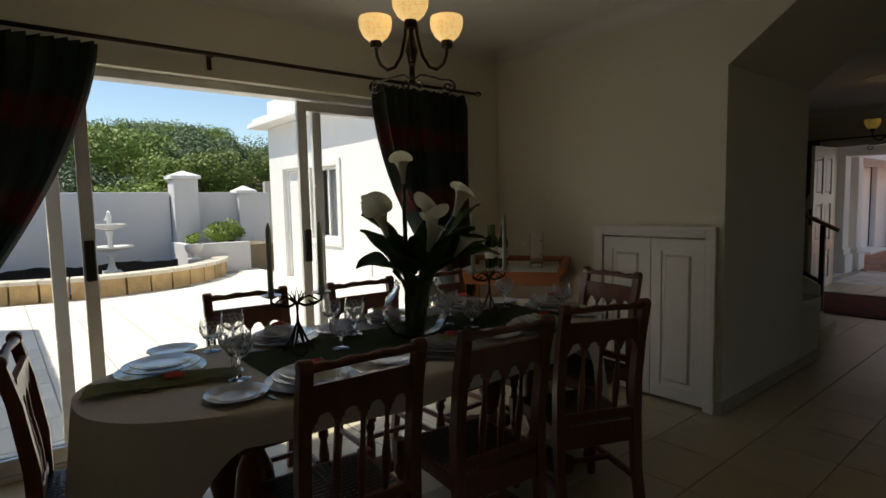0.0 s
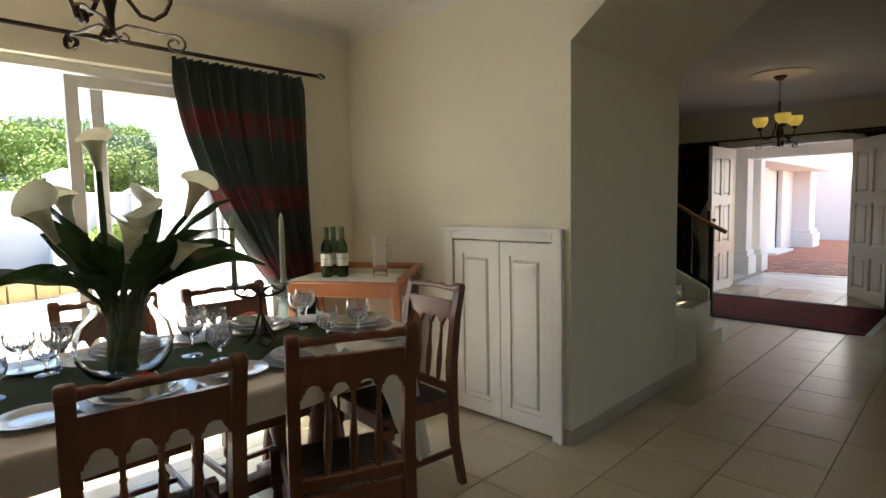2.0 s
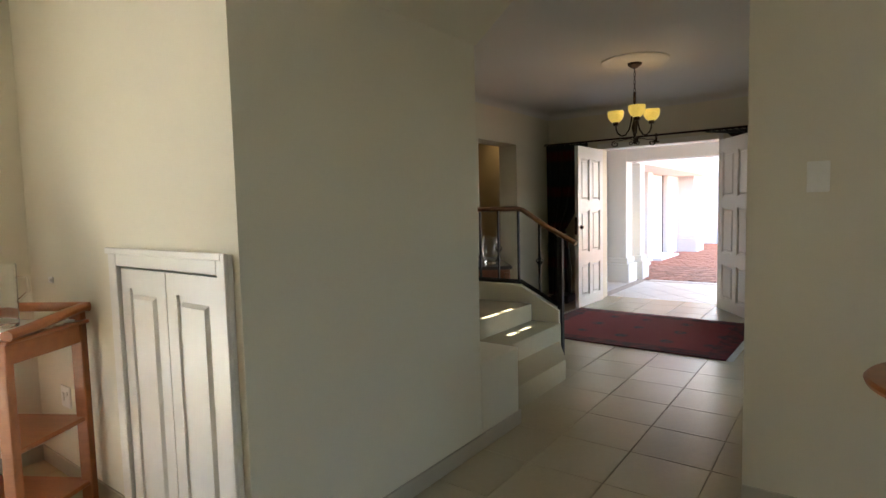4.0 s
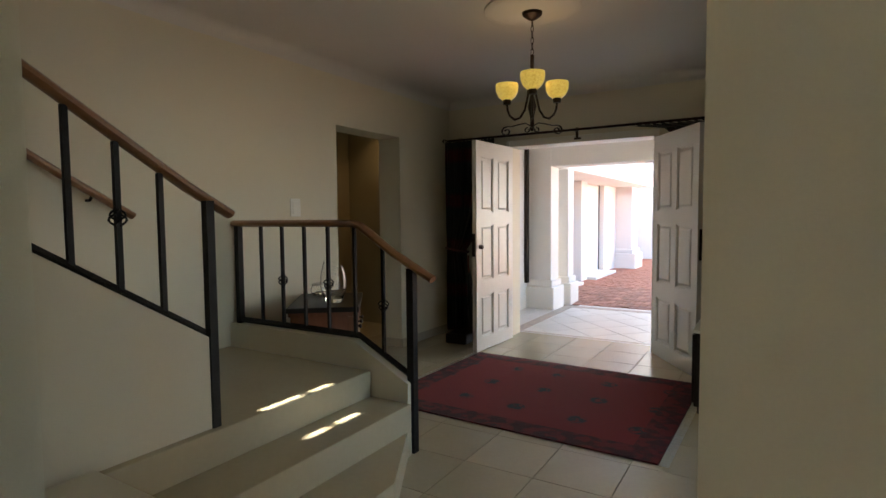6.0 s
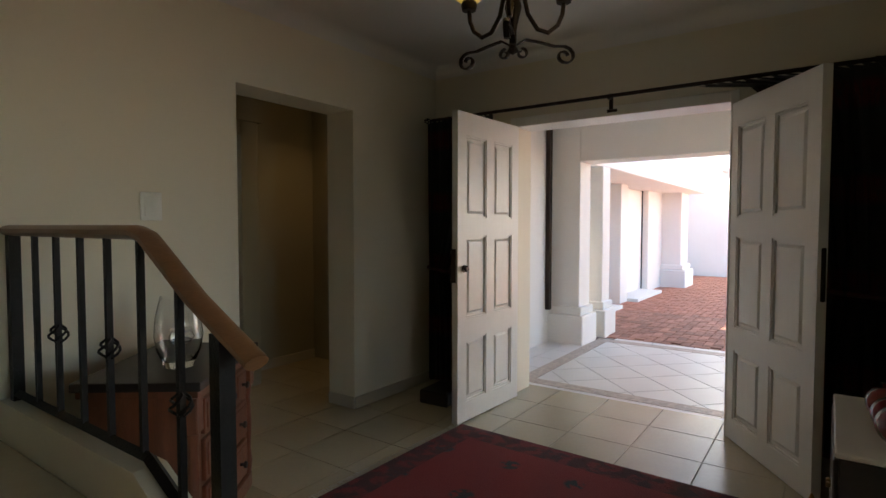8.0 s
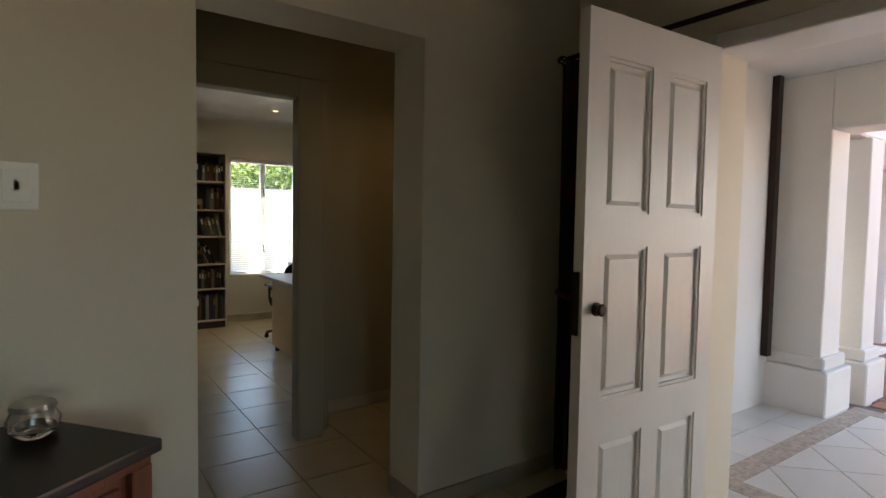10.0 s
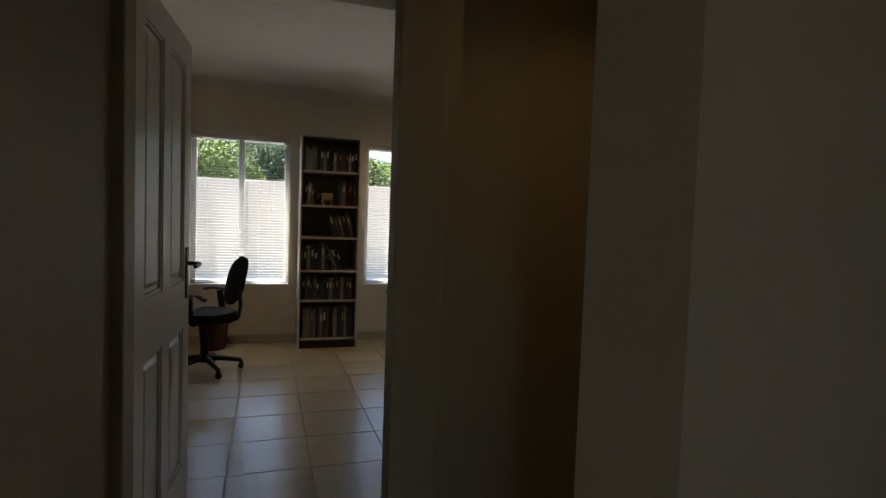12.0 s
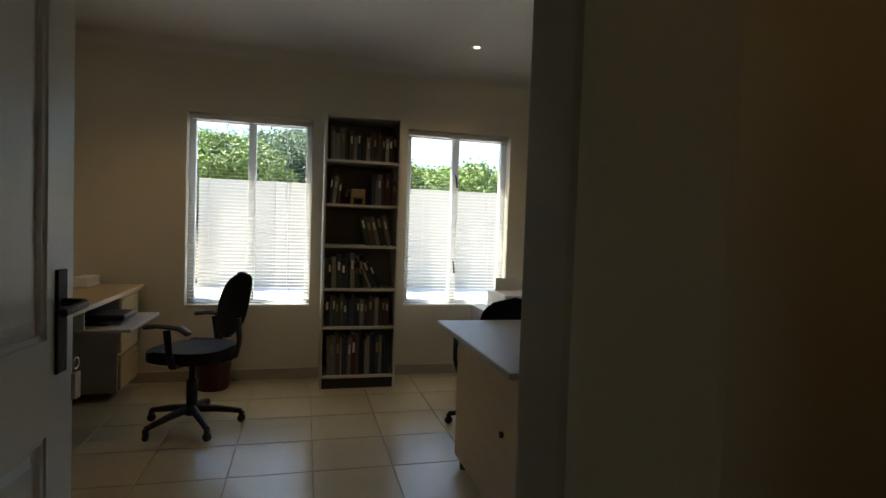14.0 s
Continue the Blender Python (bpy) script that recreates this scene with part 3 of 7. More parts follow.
# ---- doors ----
def panel_door(parent, w, h, t, rows, mat=M_WHITE, cols=2, stile=0.095):
    """Leaf in its own frame: x along the width from the hinge, y thickness, with recessed fielded panels on both faces."""
    bm = bmesh.new()
    cw = (w - stile * (cols + 1)) / cols
    xs = [stile + k * (cw + stile) for k in range(cols)]
    box(bm, 0, stile, 0, t, 0, h)
    for x in xs:
        box(bm, x + cw, x + cw + stile, 0, t, 0, h)
    z = 0
    for z0, z1 in rows:
        for x in xs:
            box(bm, x, x + cw, 0, t, z, z0)
        z = z1
    for x in xs:
        box(bm, x, x + cw, 0, t, z, h)
    leaf = part("leaf", bm, mat, parent)
    for z0, z1 in rows:
        for x in xs:
            bm = bmesh.new()
            box(bm, x, x + cw, t * 0.36, t * 0.64, z0, z1)
            for s in (0, 1):
                v = box(bm, x + 0.028, x + cw - 0.028, t * 0.64 if s else t * 0.14, t * 0.86 if s else t * 0.36, z0 + 0.028, z1 - 0.028)
                far = [q for q in v if (q.co.y > t * 0.8 if s else q.co.y < t * 0.2)]
                c = Vector((x + cw / 2, 0, (z0 + z1) / 2))
                for q in far:
                    q.co.x = c.x + (q.co.x - c.x) * (1 - 0.036 / cw)
                    q.co.z = c.z + (q.co.z - c.z) * (1 - 0.036 / (z1 - z0))
            for xa, xb, za, zb in ((x, x + 0.012, z0, z1), (x + cw - 0.012, x + cw, z0, z1), (x, x + cw, z0, z0 + 0.012), (x, x + cw, z1 - 0.012, z1)):
                box(bm, xa, xb, t * 0.12, t * 0.88, za, zb)
            part("panel", bm, mat, leaf)
    return leaf


ROWS6 = [(0.13, 0.55), (0.69, 1.235), (1.355, 1.89)]
d = thing("door_1", pose(9.985, 3.225, 0.008, 0, 0, 177.5), "white panelled front door leaf standing open", "door", "front doors", "structure")
lf = panel_door(d, 0.77, 2.04, 0.045, ROWS6)
bm = bmesh.new()
lathe(bm, [(0.0, 0.0), (0.024, 0.0), (0.024, 0.006), (0.010, 0.008), (0.010, 0.014), (0.020, 0.018), (0.022, 0.026), (0.016, 0.032), (0, 0.033)], m=pose(0.70, 0.045, 1.02, -90))
part("knob", bm, M_BRONZE, lf, "dark bronze door knob", True)
part("lock_plate", boxes((0.768, 0.776, -0.004, 0.03, 0.93, 1.15)), M_BRONZE, lf, "dark brass lock plate")
d = thing("door_2", pose(10.05, 1.77, 0.008, 0, 0, 213.6), "white panelled front door leaf folded back", "door", "front doors", "structure")
lf = panel_door(d, 0.84, 2.04, 0.045, ROWS6)
part("bolt", bevelled(boxes((0.845, 0.858, 0.01, 0.03, 0.95, 1.2))), M_BRONZE, lf, "dark brass flush bolt")
bm = bmesh.new()
lathe(bm, [(0, 0), (0.022, 0), (0.022, 0.01), (0.01, 0.02), (0.014, 0.05), (0.006, 0.075), (0, 0.08)], seg=12)
solid("door_stop", bm, M_BRASS, "small aged brass door stop on the floor", "door stop", smooth=True, m=pose(9.29, 1.30, 0))
# front door frame
fr = thing("door_frame", pose(0, 0, 0), "white painted front door frame", "door frame", kind="structure")
for dm in [(10.035, 10.30, 1.725, 1.77, 0, 2.13), (10.035, 10.30, 3.237, 3.28, 0, 2.13), (10.035, 10.30, 1.77, 3.237, 2.06, 2.13)]:
    part("jamb", bevelled(boxes(dm), 0.005), M_WHITE, fr)
part("latch_plate", boxes((10.03, 10.034, 2.46, 2.53, 2.085, 2.105)), M_BRONZE, fr, "small dark bolt keeper")

# study door, opened against the left side
d = thing("door_3", pose(8.135, 5.25, 0.008, 0, 0, 85.6), "cream panelled study door standing open", "door", kind="structure")
lf = panel_door(d, 0.77, 2.01, 0.042, [(0.20, 0.80), (1.00, 1.90)], cols=2, stile=0.105)
for s in (0, 1):
    m = pose(0.715, -0.002 if s else 0.044, 1.03)
    bm = boxes((-0.02, 0.02, -0.004, 0.004, -0.11, 0.11))
    h = part("handle_plate", bevelled(bm, 0.002), M_BRONZE, lf, "dark brass handle plate", m=m)
    sg = -1 if s else 1
    bm = tube(bmesh.new(), [(0, 0, 0.04), (0, sg * 0.045, 0.04), (-0.02, sg * 0.055, 0.04), (-0.11, sg * 0.055, 0.035)], 0.009, 8)
    part("lever", bm, M_BRONZE, h, smooth=True)
bm = bmesh.new()
tube(bm, [(0.012 * math.cos(k), -0.02, 0.012 * math.sin(k)) for k in [0.52 * i for i in range(13)]], 0.0015, 5)
box(bm, -0.012, 0.012, -0.024, -0.016, -0.075, -0.02)
part("key", bm, M_STEEL, lf, "small bunch of keys in the lock", m=pose(0.715, -0.012, 0.94))
fr = thing("door_frame", pose(0, 0, 0), "study door frame, cream darkened for the dim lobby", "door frame", kind="structure")
# the frame takes the darkened lobby colour too, shade included
part("jamb", bevelled(boxes((8.90, 9.06, 5.06, 5.17, 0, 2.14)), 0.012, 2), M_CREAMDIM, fr)
part("jamb", bevelled(boxes((8.09, 8.15, 5.06, 5.19, 0, 2.14)), 0.004), M_CREAMDIM, fr)
part("head", bevelled(boxes((8.15, 8.90, 5.06, 5.17, 2.022, 2.14)), 0.004), M_CREAMDIM, fr)

# door in the hall's side wall
fr = thing("door_frame", pose(0, 0, 0), "white moulded door frame in the hall", "door frame", kind="structure")
for x0, x1 in ((6.35, 6.45), (8.07, 8.15)):
    part("architrave", bevelled(boxes((x0, x1, 0.86, 0.869, 0, 2.14), (x0 + 0.02, x1 - 0.02, 0.869, 0.876, 0, 2.14)), 0.004), M_WHITE, fr)
part("architrave", bevelled(boxes((6.45, 8.07, 0.86, 0.869, 2.06, 2.14)), 0.004), M_WHITE, fr)
for x, r in ((6.452, -88), (8.068, 268)):
    d = thing("door_4", pose(x, 0.655, 0.008, 0, 0, r), "white panelled inner door folded open into the side room", "door", "hall doors", "structure")
    panel_door(d, 0.80, 2.045, 0.04, ROWS6)
# side room behind the hall
wall_with("wall_side_room", [(9.3, 9.5, -2.25, 0.61, 0, CEIL), (5.55, 6.2, -2.45, -2.25, 0, CEIL), (8.8, 9.5, -2.45, -2.25, 0, CEIL), (6.2, 8.8, -2.45, -2.25, 0, 0.5), (6.2, 8.8, -2.45, -2.25, 2.15, CEIL)], M_HALL, "cream painted wall of the side room")
solid("ceiling", boxes((5.55, 9.5, -2.45, 0.61, CEIL, CEIL + 0.12)), M_CEIL, "white ceiling of the side room", "ceiling", "structure")

# under-stair cupboard
cup = thing("stair_cupboard", pose(3.72, 0, 0), "white painted two-door cupboard under the stairs", "cupboard")
part("frame", bevelled(boxes((-0.02, 0.0, 2.93, 3.0, 0, 1.175), (-0.02, 0.0, 2.12, 2.19, 0, 1.175), (-0.02, 0.0, 2.19, 2.93, 1.105, 1.175), (-0.032, -0.02, 2.12, 2.145, 0, 1.18), (-0.032, -0.02, 2.145, 3.0, 1.155, 1.18)), 0.003), M_WHITE, cup)
for y0 in (2.195, 2.563):
    bm = bmesh.new()
    w, z0, z1 = 0.362, 0.02, 1.095
    for dm in [(0, 0.022, 0, 0.07, z0, z1), (0, 0.022, w - 0.07, w, z0, z1), (0, 0.022, 0.07, w - 0.07, z0, z0 + 0.09), (0, 0.022, 0.07, w - 0.07, z1 - 0.08, z1), (0.010, 0.022, 0.07, w - 0.07, z0 + 0.09, z1 - 0.08)]:
        box(bm, *dm)
    dr = part("door", bm, M_WHITE, cup, m=pose(-0.004, y0, 0))
    bm = bmesh.new()
    v = box(bm, -0.002, 0.010, 0.092, w - 0.092, z0 + 0.115, z1 - 0.105)
    for q in v:
        if q.co.x < 0:
            q.co.y = w / 2 + (q.co.y - w / 2) * 0.86
            q.co.z = (z0 + z1) / 2 + (q.co.z - (z0 + z1) / 2) * 0.965
    part("raised_panel", bm, M_WHITE, dr)

# sliding garden door
sd = thing("sliding_door", pose(0, 4.07, 0), "white aluminium sliding garden door standing open", "sliding door", kind="structure")
part("track_frame", bevelled(boxes((-0.55, 3.22, 0.0, 0.12, 2.07, 2.12), (-0.55, 3.22, 0.0, 0.12, 0.0, 0.025), (-0.55, -0.50, 0.0, 0.12, 0.025, 2.07), (3.17, 3.22, 0.0, 0.12, 0.025, 2.07)), 0.003), M_ALU, sd)


def slider(x0, x1, y, lock):
    p = part("door_panel", bevelled(boxes((x0, x0 + 0.065, y, y + 0.035, 0.03, 2.06), (x1 - 0.065, x1, y, y + 0.035, 0.03, 2.06), (x0 + 0.065, x1 - 0.065, y, y + 0.035, 0.03, 0.11), (x0 + 0.065, x1 - 0.065, y, y + 0.035, 1.995, 2.06)), 0.003), M_ALU, sd)
    g = part("pane", boxes((x0 + 0.065, x1 - 0.065, y + 0.015, y + 0.019, 0.11, 1.995)), M_PANE, p, "clear glass")
    g.visible_shadow = False
    if lock is not None:
        part("lock", bevelled(boxes((lock, lock + 0.05, y - 0.022, y, 0.98, 1.20)), 0.006), M_BLACKPL, p, "black plastic lock")


slider(-0.48, 0.73, 0.015, 0.672)
slider(-0.45, 0.59, 0.065, None)
slider(1.92, 3.13, 0.015, 1.93)
slider(2.05, 3.16, 0.065, None)


# ---- study windows and blinds ----
def window(name, x0, x1, z0, z1, mull, handle):
    w = thing(name, pose(0, 9.305, 0), "white framed casement window with venetian blind", "window", "study windows", "structure")
    part("window_frame", bevelled(boxes((x0, x0 + 0.05, 0, 0.06, z0, z1), (x1 - 0.05, x1, 0, 0.06, z0, z1), (x0, x1, 0, 0.06, z0, z0 + 0.05), (x0, x1, 0, 0.06, z1 - 0.05, z1), (mull - 0.03, mull + 0.03, 0, 0.06, z0, z1)), 0.004), M_ALU, w)
    for a, b in ((x0 + 0.05, mull - 0.03), (mull + 0.03, x1 - 0.05)):
        g = part("pane", boxes((a, b, 0.03, 0.034, z0 + 0.05, z1 - 0.05)), M_PANE, w)
        g.visible_shadow = False
    part("window_sill", bevelled(boxes((x0 + 0.002, x1 - 0.002, -0.1, 0.0, z0 - 0.0, z0 + 0.02)), 0.004), M_WHITE, w)
    if handle:
        for z in (z0 + 0.35, z0 + 1.1):
            part("handle", tube(bmesh.new(), [(mull, 0, z + 0.05), (mull, -0.03, z + 0.03), (mull + 0.01, -0.035, z - 0.06)], 0.008, 6), M_BLACKPL, w, "black window catch")
    bl = thing("venetian_blind", pose(0, 9.265, 0), "white venetian blind with open slats", "blind", "study blinds")
    part("head_rail", bevelled(boxes((x0 + 0.01, x1 - 0.01, -0.02, 0.02, z1 - 0.045, z1 - 0.005)), 0.003), M_SLAT, bl)
    me = mesh_of("slat", boxes((-(x1 - x0) / 2 + 0.015, (x1 - x0) / 2 - 0.015, -0.0115, 0.0115, -0.0006, 0.0006)), M_SLAT)
    n = 52
    for k in range(n):
        o = new("slat", me)
        o.parent = bl
        o.location, o.rotation_euler = ((x0 + x1) / 2, 0, z0 + 0.04 + (z1 - z0 - 0.1) * k / (n - 1)), (radians(6), 0, 0)
    for x in (x0 + 0.16, x1 - 0.16):
        part("cord", tube(bmesh.new(), [(x, -0.013, z0 + 0.04), (x, -0.013, z1 - 0.04)], 0.0012, 4), M_SLAT, bl)
    part("pull_cord", tube(bmesh.new(), [(x1 - 0.2, -0.025, z0 + 0.45), (x1 - 0.2, -0.02, z1 - 0.05)], 0.002, 4), M_LABEL, bl)
    return w


window("window_1", *W1, 0.58, 2.09, 8.27, False)
window("window_2", *W2, 0.58, 2.09, 9.97, True)

# ---- outside: ground, courtyard, porch ----
solid("ground", boxes((-400, 400, -400, 400, -0.6, -0.16)), M_EARTH, "sandy ground around the house", "ground", "structure")
solid("pavement", boxes((-6.5, 4.94, 4.25, 15.0, -0.16, -0.106), (6.35, 18, 9.45, 16.5, -0.16, -0.106)), M_PJOINT, "pale paved courtyard", "paving", "structure").name = "pavement_courtyard"
porch_slab = solid("pavement_porch", boxes((10.3, 13.07, -3, 4.04, -0.3, -0.106)), M_PJ2, "pale tiled porch with patterned border", "porch floor", "structure")
brick_bed = solid("pavement_drive", boxes((13.07, 23, -10, 4.7, -0.3, -0.112)), M_SAND, "red clay brick driveway in basket weave", "driveway", "structure")
# outside of the house walls
wall_with("wall_roof_edge", [(-2.9, 3.72, 4.0, 4.30, CEIL + 0.12, 3.3)], M_PLASTER, "white plastered parapet over the garden door")


# ---- garden walls, annexe, fountain, planting ----
gw = thing("garden_wall", pose(0, 0, 0), "pale grey plastered garden wall with gate piers", "wall", kind="structure")
part("wall", bevelled(boxes((-8, 3.62, 14.9, 15.1, -0.16, 1.75), (4.2, 6.2, 15.2, 15.4, -0.16, 1.75)), 0.01), M_GREYPL, gw)


def pier(x, y, w, h, parent):
    p = part("pier", bevelled(boxes((x - w / 2, x + w / 2, y - w / 2, y + w / 2, -0.16, h)), 0.01), M_GREYPL, parent)
    bm = bmesh.new()
    box(bm, x - w / 2 - 0.06, x + w / 2 + 0.06, y - w / 2 - 0.06, y + w / 2 + 0.06, h, h + 0.07)
    q = w / 2 + 0.06
    v = [bm.verts.new(c) for c in ((x - q, y - q, h + 0.071), (x + q, y - q, h + 0.071), (x + q, y + q, h + 0.071), (x - q, y + q, h + 0.071), (x, y, h + 0.21))]
    for k in range(4):
        bm.faces.new((v[k], v[(k + 1) % 4], v[4]))
    bm.faces.new(v[:4][::-1])
    part("cap", bm, M_PLASTER, p)


pier(3.92, 14.85, 0.55, 2.06, gw)
pier(5.5, 15.2, 0.4, 1.72, gw)
gw2 = thing("garden_wall", pose(0, 0, 0), "cream plastered yard wall behind the study", "wall", kind="structure")
part("wall", bevelled(boxes((6.62, 20, 16.5, 16.7, -0.16, 2.10)), 0.01), M_YARD, gw2)
part("buttress", bevelled(boxes((8.1, 8.36, 16.44, 16.5, -0.16, 2.08)), 0.01), M_YARD, gw2)
gw3 = thing("garden_wall", pose(0, 0, 0), "white plastered side wall of the courtyard", "wall", kind="structure")
part("wall", bevelled(boxes((-6.7, -6.5, 4.2, 15.1, -0.16, 2.4)), 0.01), M_PLASTER, gw3)

# unseen wall added only to cast the shadow on the courtyard's left side
shade_caster = thing("wing_wall", pose(0, 0, 0), "unseen plain wall added to shade the left of the courtyard", "wall", kind="structure")
part("wall", bevelled(boxes((-1.1, -0.9, 4.27, 10.1, -0.16, 3.1)), 0.01), M_PLASTER, shade_caster)

planter = thing("planter_wall", pose(0, 0, 0), "white plastered raised planter in the courtyard", "planter")
part("wall", bevelled(boxes((3.55, 4.94, 13.35, 13.5, -0.16, 0.56), (3.55, 3.7, 13.5, 14.9, -0.16, 0.56)), 0.01), M_GREYPL, planter)
part("soil", boxes((3.7, 5.6, 13.5, 14.9, -0.16, 0.47)), M_EARTH, planter)

an = thing("annexe", pose(0, 0, 0), "white plastered annexe with flat parapet roof", "building")
part("wall", bevelled(boxes((4.94, 5.14, 4.42, 9.05, -0.16, 3.0), (4.94, 5.14, 10.05, 10.45, -0.16, 3.0), (4.94, 5.14, 11.35, 12.0, -0.16, 3.0), (4.94, 5.14, 9.05, 10.05, -0.16, 0.75), (4.94, 5.14, 9.05, 10.05, 2.05, 3.0), (4.94, 5.14, 10.45, 11.35, 2.1, 3.0), (5.14, 6.25, 11.8, 12.0, -0.16, 3.0), (6.1, 6.3, 9.5, 11.8, -0.16, 3.0)), 0.006), M_PLASTER, an)
rf = part("roof", bevelled(boxes((4.62, 6.5, 4.42, 12.32, 3.0, 3.10), (4.70, 6.4, 4.42, 12.24, 3.10, 3.2), (4.94, 6.3, 4.42, 12.0, 3.2, 3.55)), 0.015), M_PLASTER, an)
dd = part("door", bevelled(boxes((5.06, 5.10, 10.47, 11.33, -0.1, 2.08)), 0.004), M_WHITE, an)
part("door_frame", bevelled(boxes((5.02, 5.12, 10.45, 10.51, -0.1, 2.1), (5.02, 5.12, 11.29, 11.35, -0.1, 2.1), (5.02, 5.12, 10.51, 11.29, 2.04, 2.1)), 0.003), M_ALU, dd)
wd = part("window", bevelled(boxes((4.905, 4.94, 8.93, 9.05, 0.63, 2.17), (4.905, 4.94, 10.05, 10.17, 0.63, 2.17), (4.905, 4.94, 9.05, 10.05, 0.63, 0.75), (4.905, 4.94, 9.05, 10.05, 2.05, 2.17)), 0.01), M_PLASTER, an, "white plaster window surround")
part("frame", bevelled(boxes((5.02, 5.07, 9.05, 9.11, 0.75, 2.05), (5.02, 5.07, 9.99, 10.05, 0.75, 2.05), (5.02, 5.07, 9.11, 9.99, 0.75, 0.81), (5.02, 5.07, 9.11, 9.99, 1.99, 2.05), (5.02, 5.07, 9.52, 9.58, 0.81, 1.99)), 0.003), M_ALU, wd)
for a, b in ((9.11, 9.52), (9.58, 9.99)):
    part("pane", boxes((5.04, 5.046, a, b, 0.81, 1.99)), M_PANE, wd)
bm = bmesh.new()
for k in range(34):
    box(bm, 5.085, 5.10, 9.07, 9.54, 0.83 + k * 0.035, 0.832 + k * 0.035 + 0.012)
part("blind", bm, M_SLAT, wd, "white blind behind the glass")["kind"] = "stuff"
sb = bevelled(boxes((4.92, 4.94, 8.02, 8.1, 0.22, 0.42)), 0.006)
solid("tap_box", sb, M_ALU, "small white service box on the annexe wall", "service box")

# fountain basin against the garden wall
CX, CY, BR = 1.6, 14.05, 2.85
basin = thing("fountain_basin", pose(0, 0, 0), "curved stone fountain basin with pale coping", "basin")
for k in range(22):
    a0, a1 = math.pi * (1.0 + k / 22) + 0.006, math.pi * (1.0 + (k + 1) / 22) - 0.006
    ring = [(CX + BR * math.cos(a), CY + BR * math.sin(a)) for a in (a0, (a0 + a1) / 2, a1)] + [(CX + (BR - 0.22) * math.cos(a), CY + (BR - 0.22) * math.sin(a)) for a in (a1, (a0 + a1) / 2, a0)]
    part("stone", bevelled(prism(bmesh.new(), ring, -0.15, 0.20), 0.008), M_STONE, basin)
    ring = [(CX + (BR + 0.05) * math.cos(a), CY + (BR + 0.05) * math.sin(a)) for a in (a0, (a0 + a1) / 2, a1)] + [(CX + (BR - 0.3) * math.cos(a), CY + (BR - 0.3) * math.sin(a)) for a in (a1, (a0 + a1) / 2, a0)]
    part("coping_stone", bevelled(prism(bmesh.new(), ring, 0.20, 0.26), 0.01), M_COPING, basin)
ring = [(CX + (BR - 0.21) * math.cos(math.pi * (1 + k / 24)), CY + (BR - 0.21) * math.sin(math.pi * (1 + k / 24))) for k in range(25)] + [(CX + BR - 0.21, 14.9), (CX - BR + 0.21, 14.9)]
part("liner", prism(bmesh.new(), ring, -0.16, -0.03), M_BLACKPL, basin, "black pond liner")
LB, LZ = 14.2, 0.20
bm = bmesh.new()
lo = [bm.verts.new((CX - 2.55 + 4.8 * k / 40, LB, -0.03)) for k in range(41)]
up = [bm.verts.new((CX - 2.55 + 4.8 * k / 40, LB + 0.02, LZ + 0.025 * math.sin(k * 0.5) + 0.012 * math.sin(k * 1.7))) for k in range(41)]
for k in range(40):
    bm.faces.new((lo[k], lo[k + 1], up[k + 1], up[k]))
bmesh.ops.solidify(bm, geom=bm.faces[:], thickness=0.012)
part("liner_upstand", bm, M_BLACKPL, basin, "black liner turned up along the wall", True)
ft = thing("fountain", pose(2.05, 12.95, -0.03), "white two-tiered stone fountain with small bird figure", "fountain")
bm = bmesh.new()
box(bm, -0.2, 0.2, -0.2, 0.2, 0.0, 0.12)
box(bm, -0.15, 0.15, -0.15, 0.15, 0.12, 0.2)
lathe(bm, [(0.1, 0.2), (0.06, 0.3), (0.055, 0.42), (0.09, 0.5), (0.0, 0.5)])
part("pedestal", bm, M_FOUNT, ft, smooth=True)
for z, r in ((0.56, 0.40), (0.99, 0.30)):
    bm = bmesh.new()
    lathe(bm, [(0.06, z), (0.12, z + 0.015), (r * 0.8, z + 0.05), (r, z + 0.09), (r, z + 0.12), (r - 0.03, z + 0.12), (r * 0.75, z + 0.075), (0.0, z + 0.06)], seg=28)
    part("bowl", bm, M_FOUNT, ft, smooth=True)
bm = bmesh.new()
lathe(bm, [(0.07, 0.64), (0.045, 0.7), (0.04, 0.85), (0.08, 0.98), (0.0, 0.99)])
part("column", bm, M_FOUNT, ft, smooth=True)
bm = bmesh.new()
lathe(bm, [(0.04, 1.05), (0.03, 1.1), (0.05, 1.2), (0.055, 1.25), (0.03, 1.3), (0.035, 1.34), (0.0, 1.37)], seg=12)
tube(bm, [(-0.08, 0, 1.18), (0.0, 0, 1.24), (0.03, 0, 1.3)], [0.012, 0.04, 0.02], 8)
part("figure", bm, M_FOUNT, ft, smooth=True)


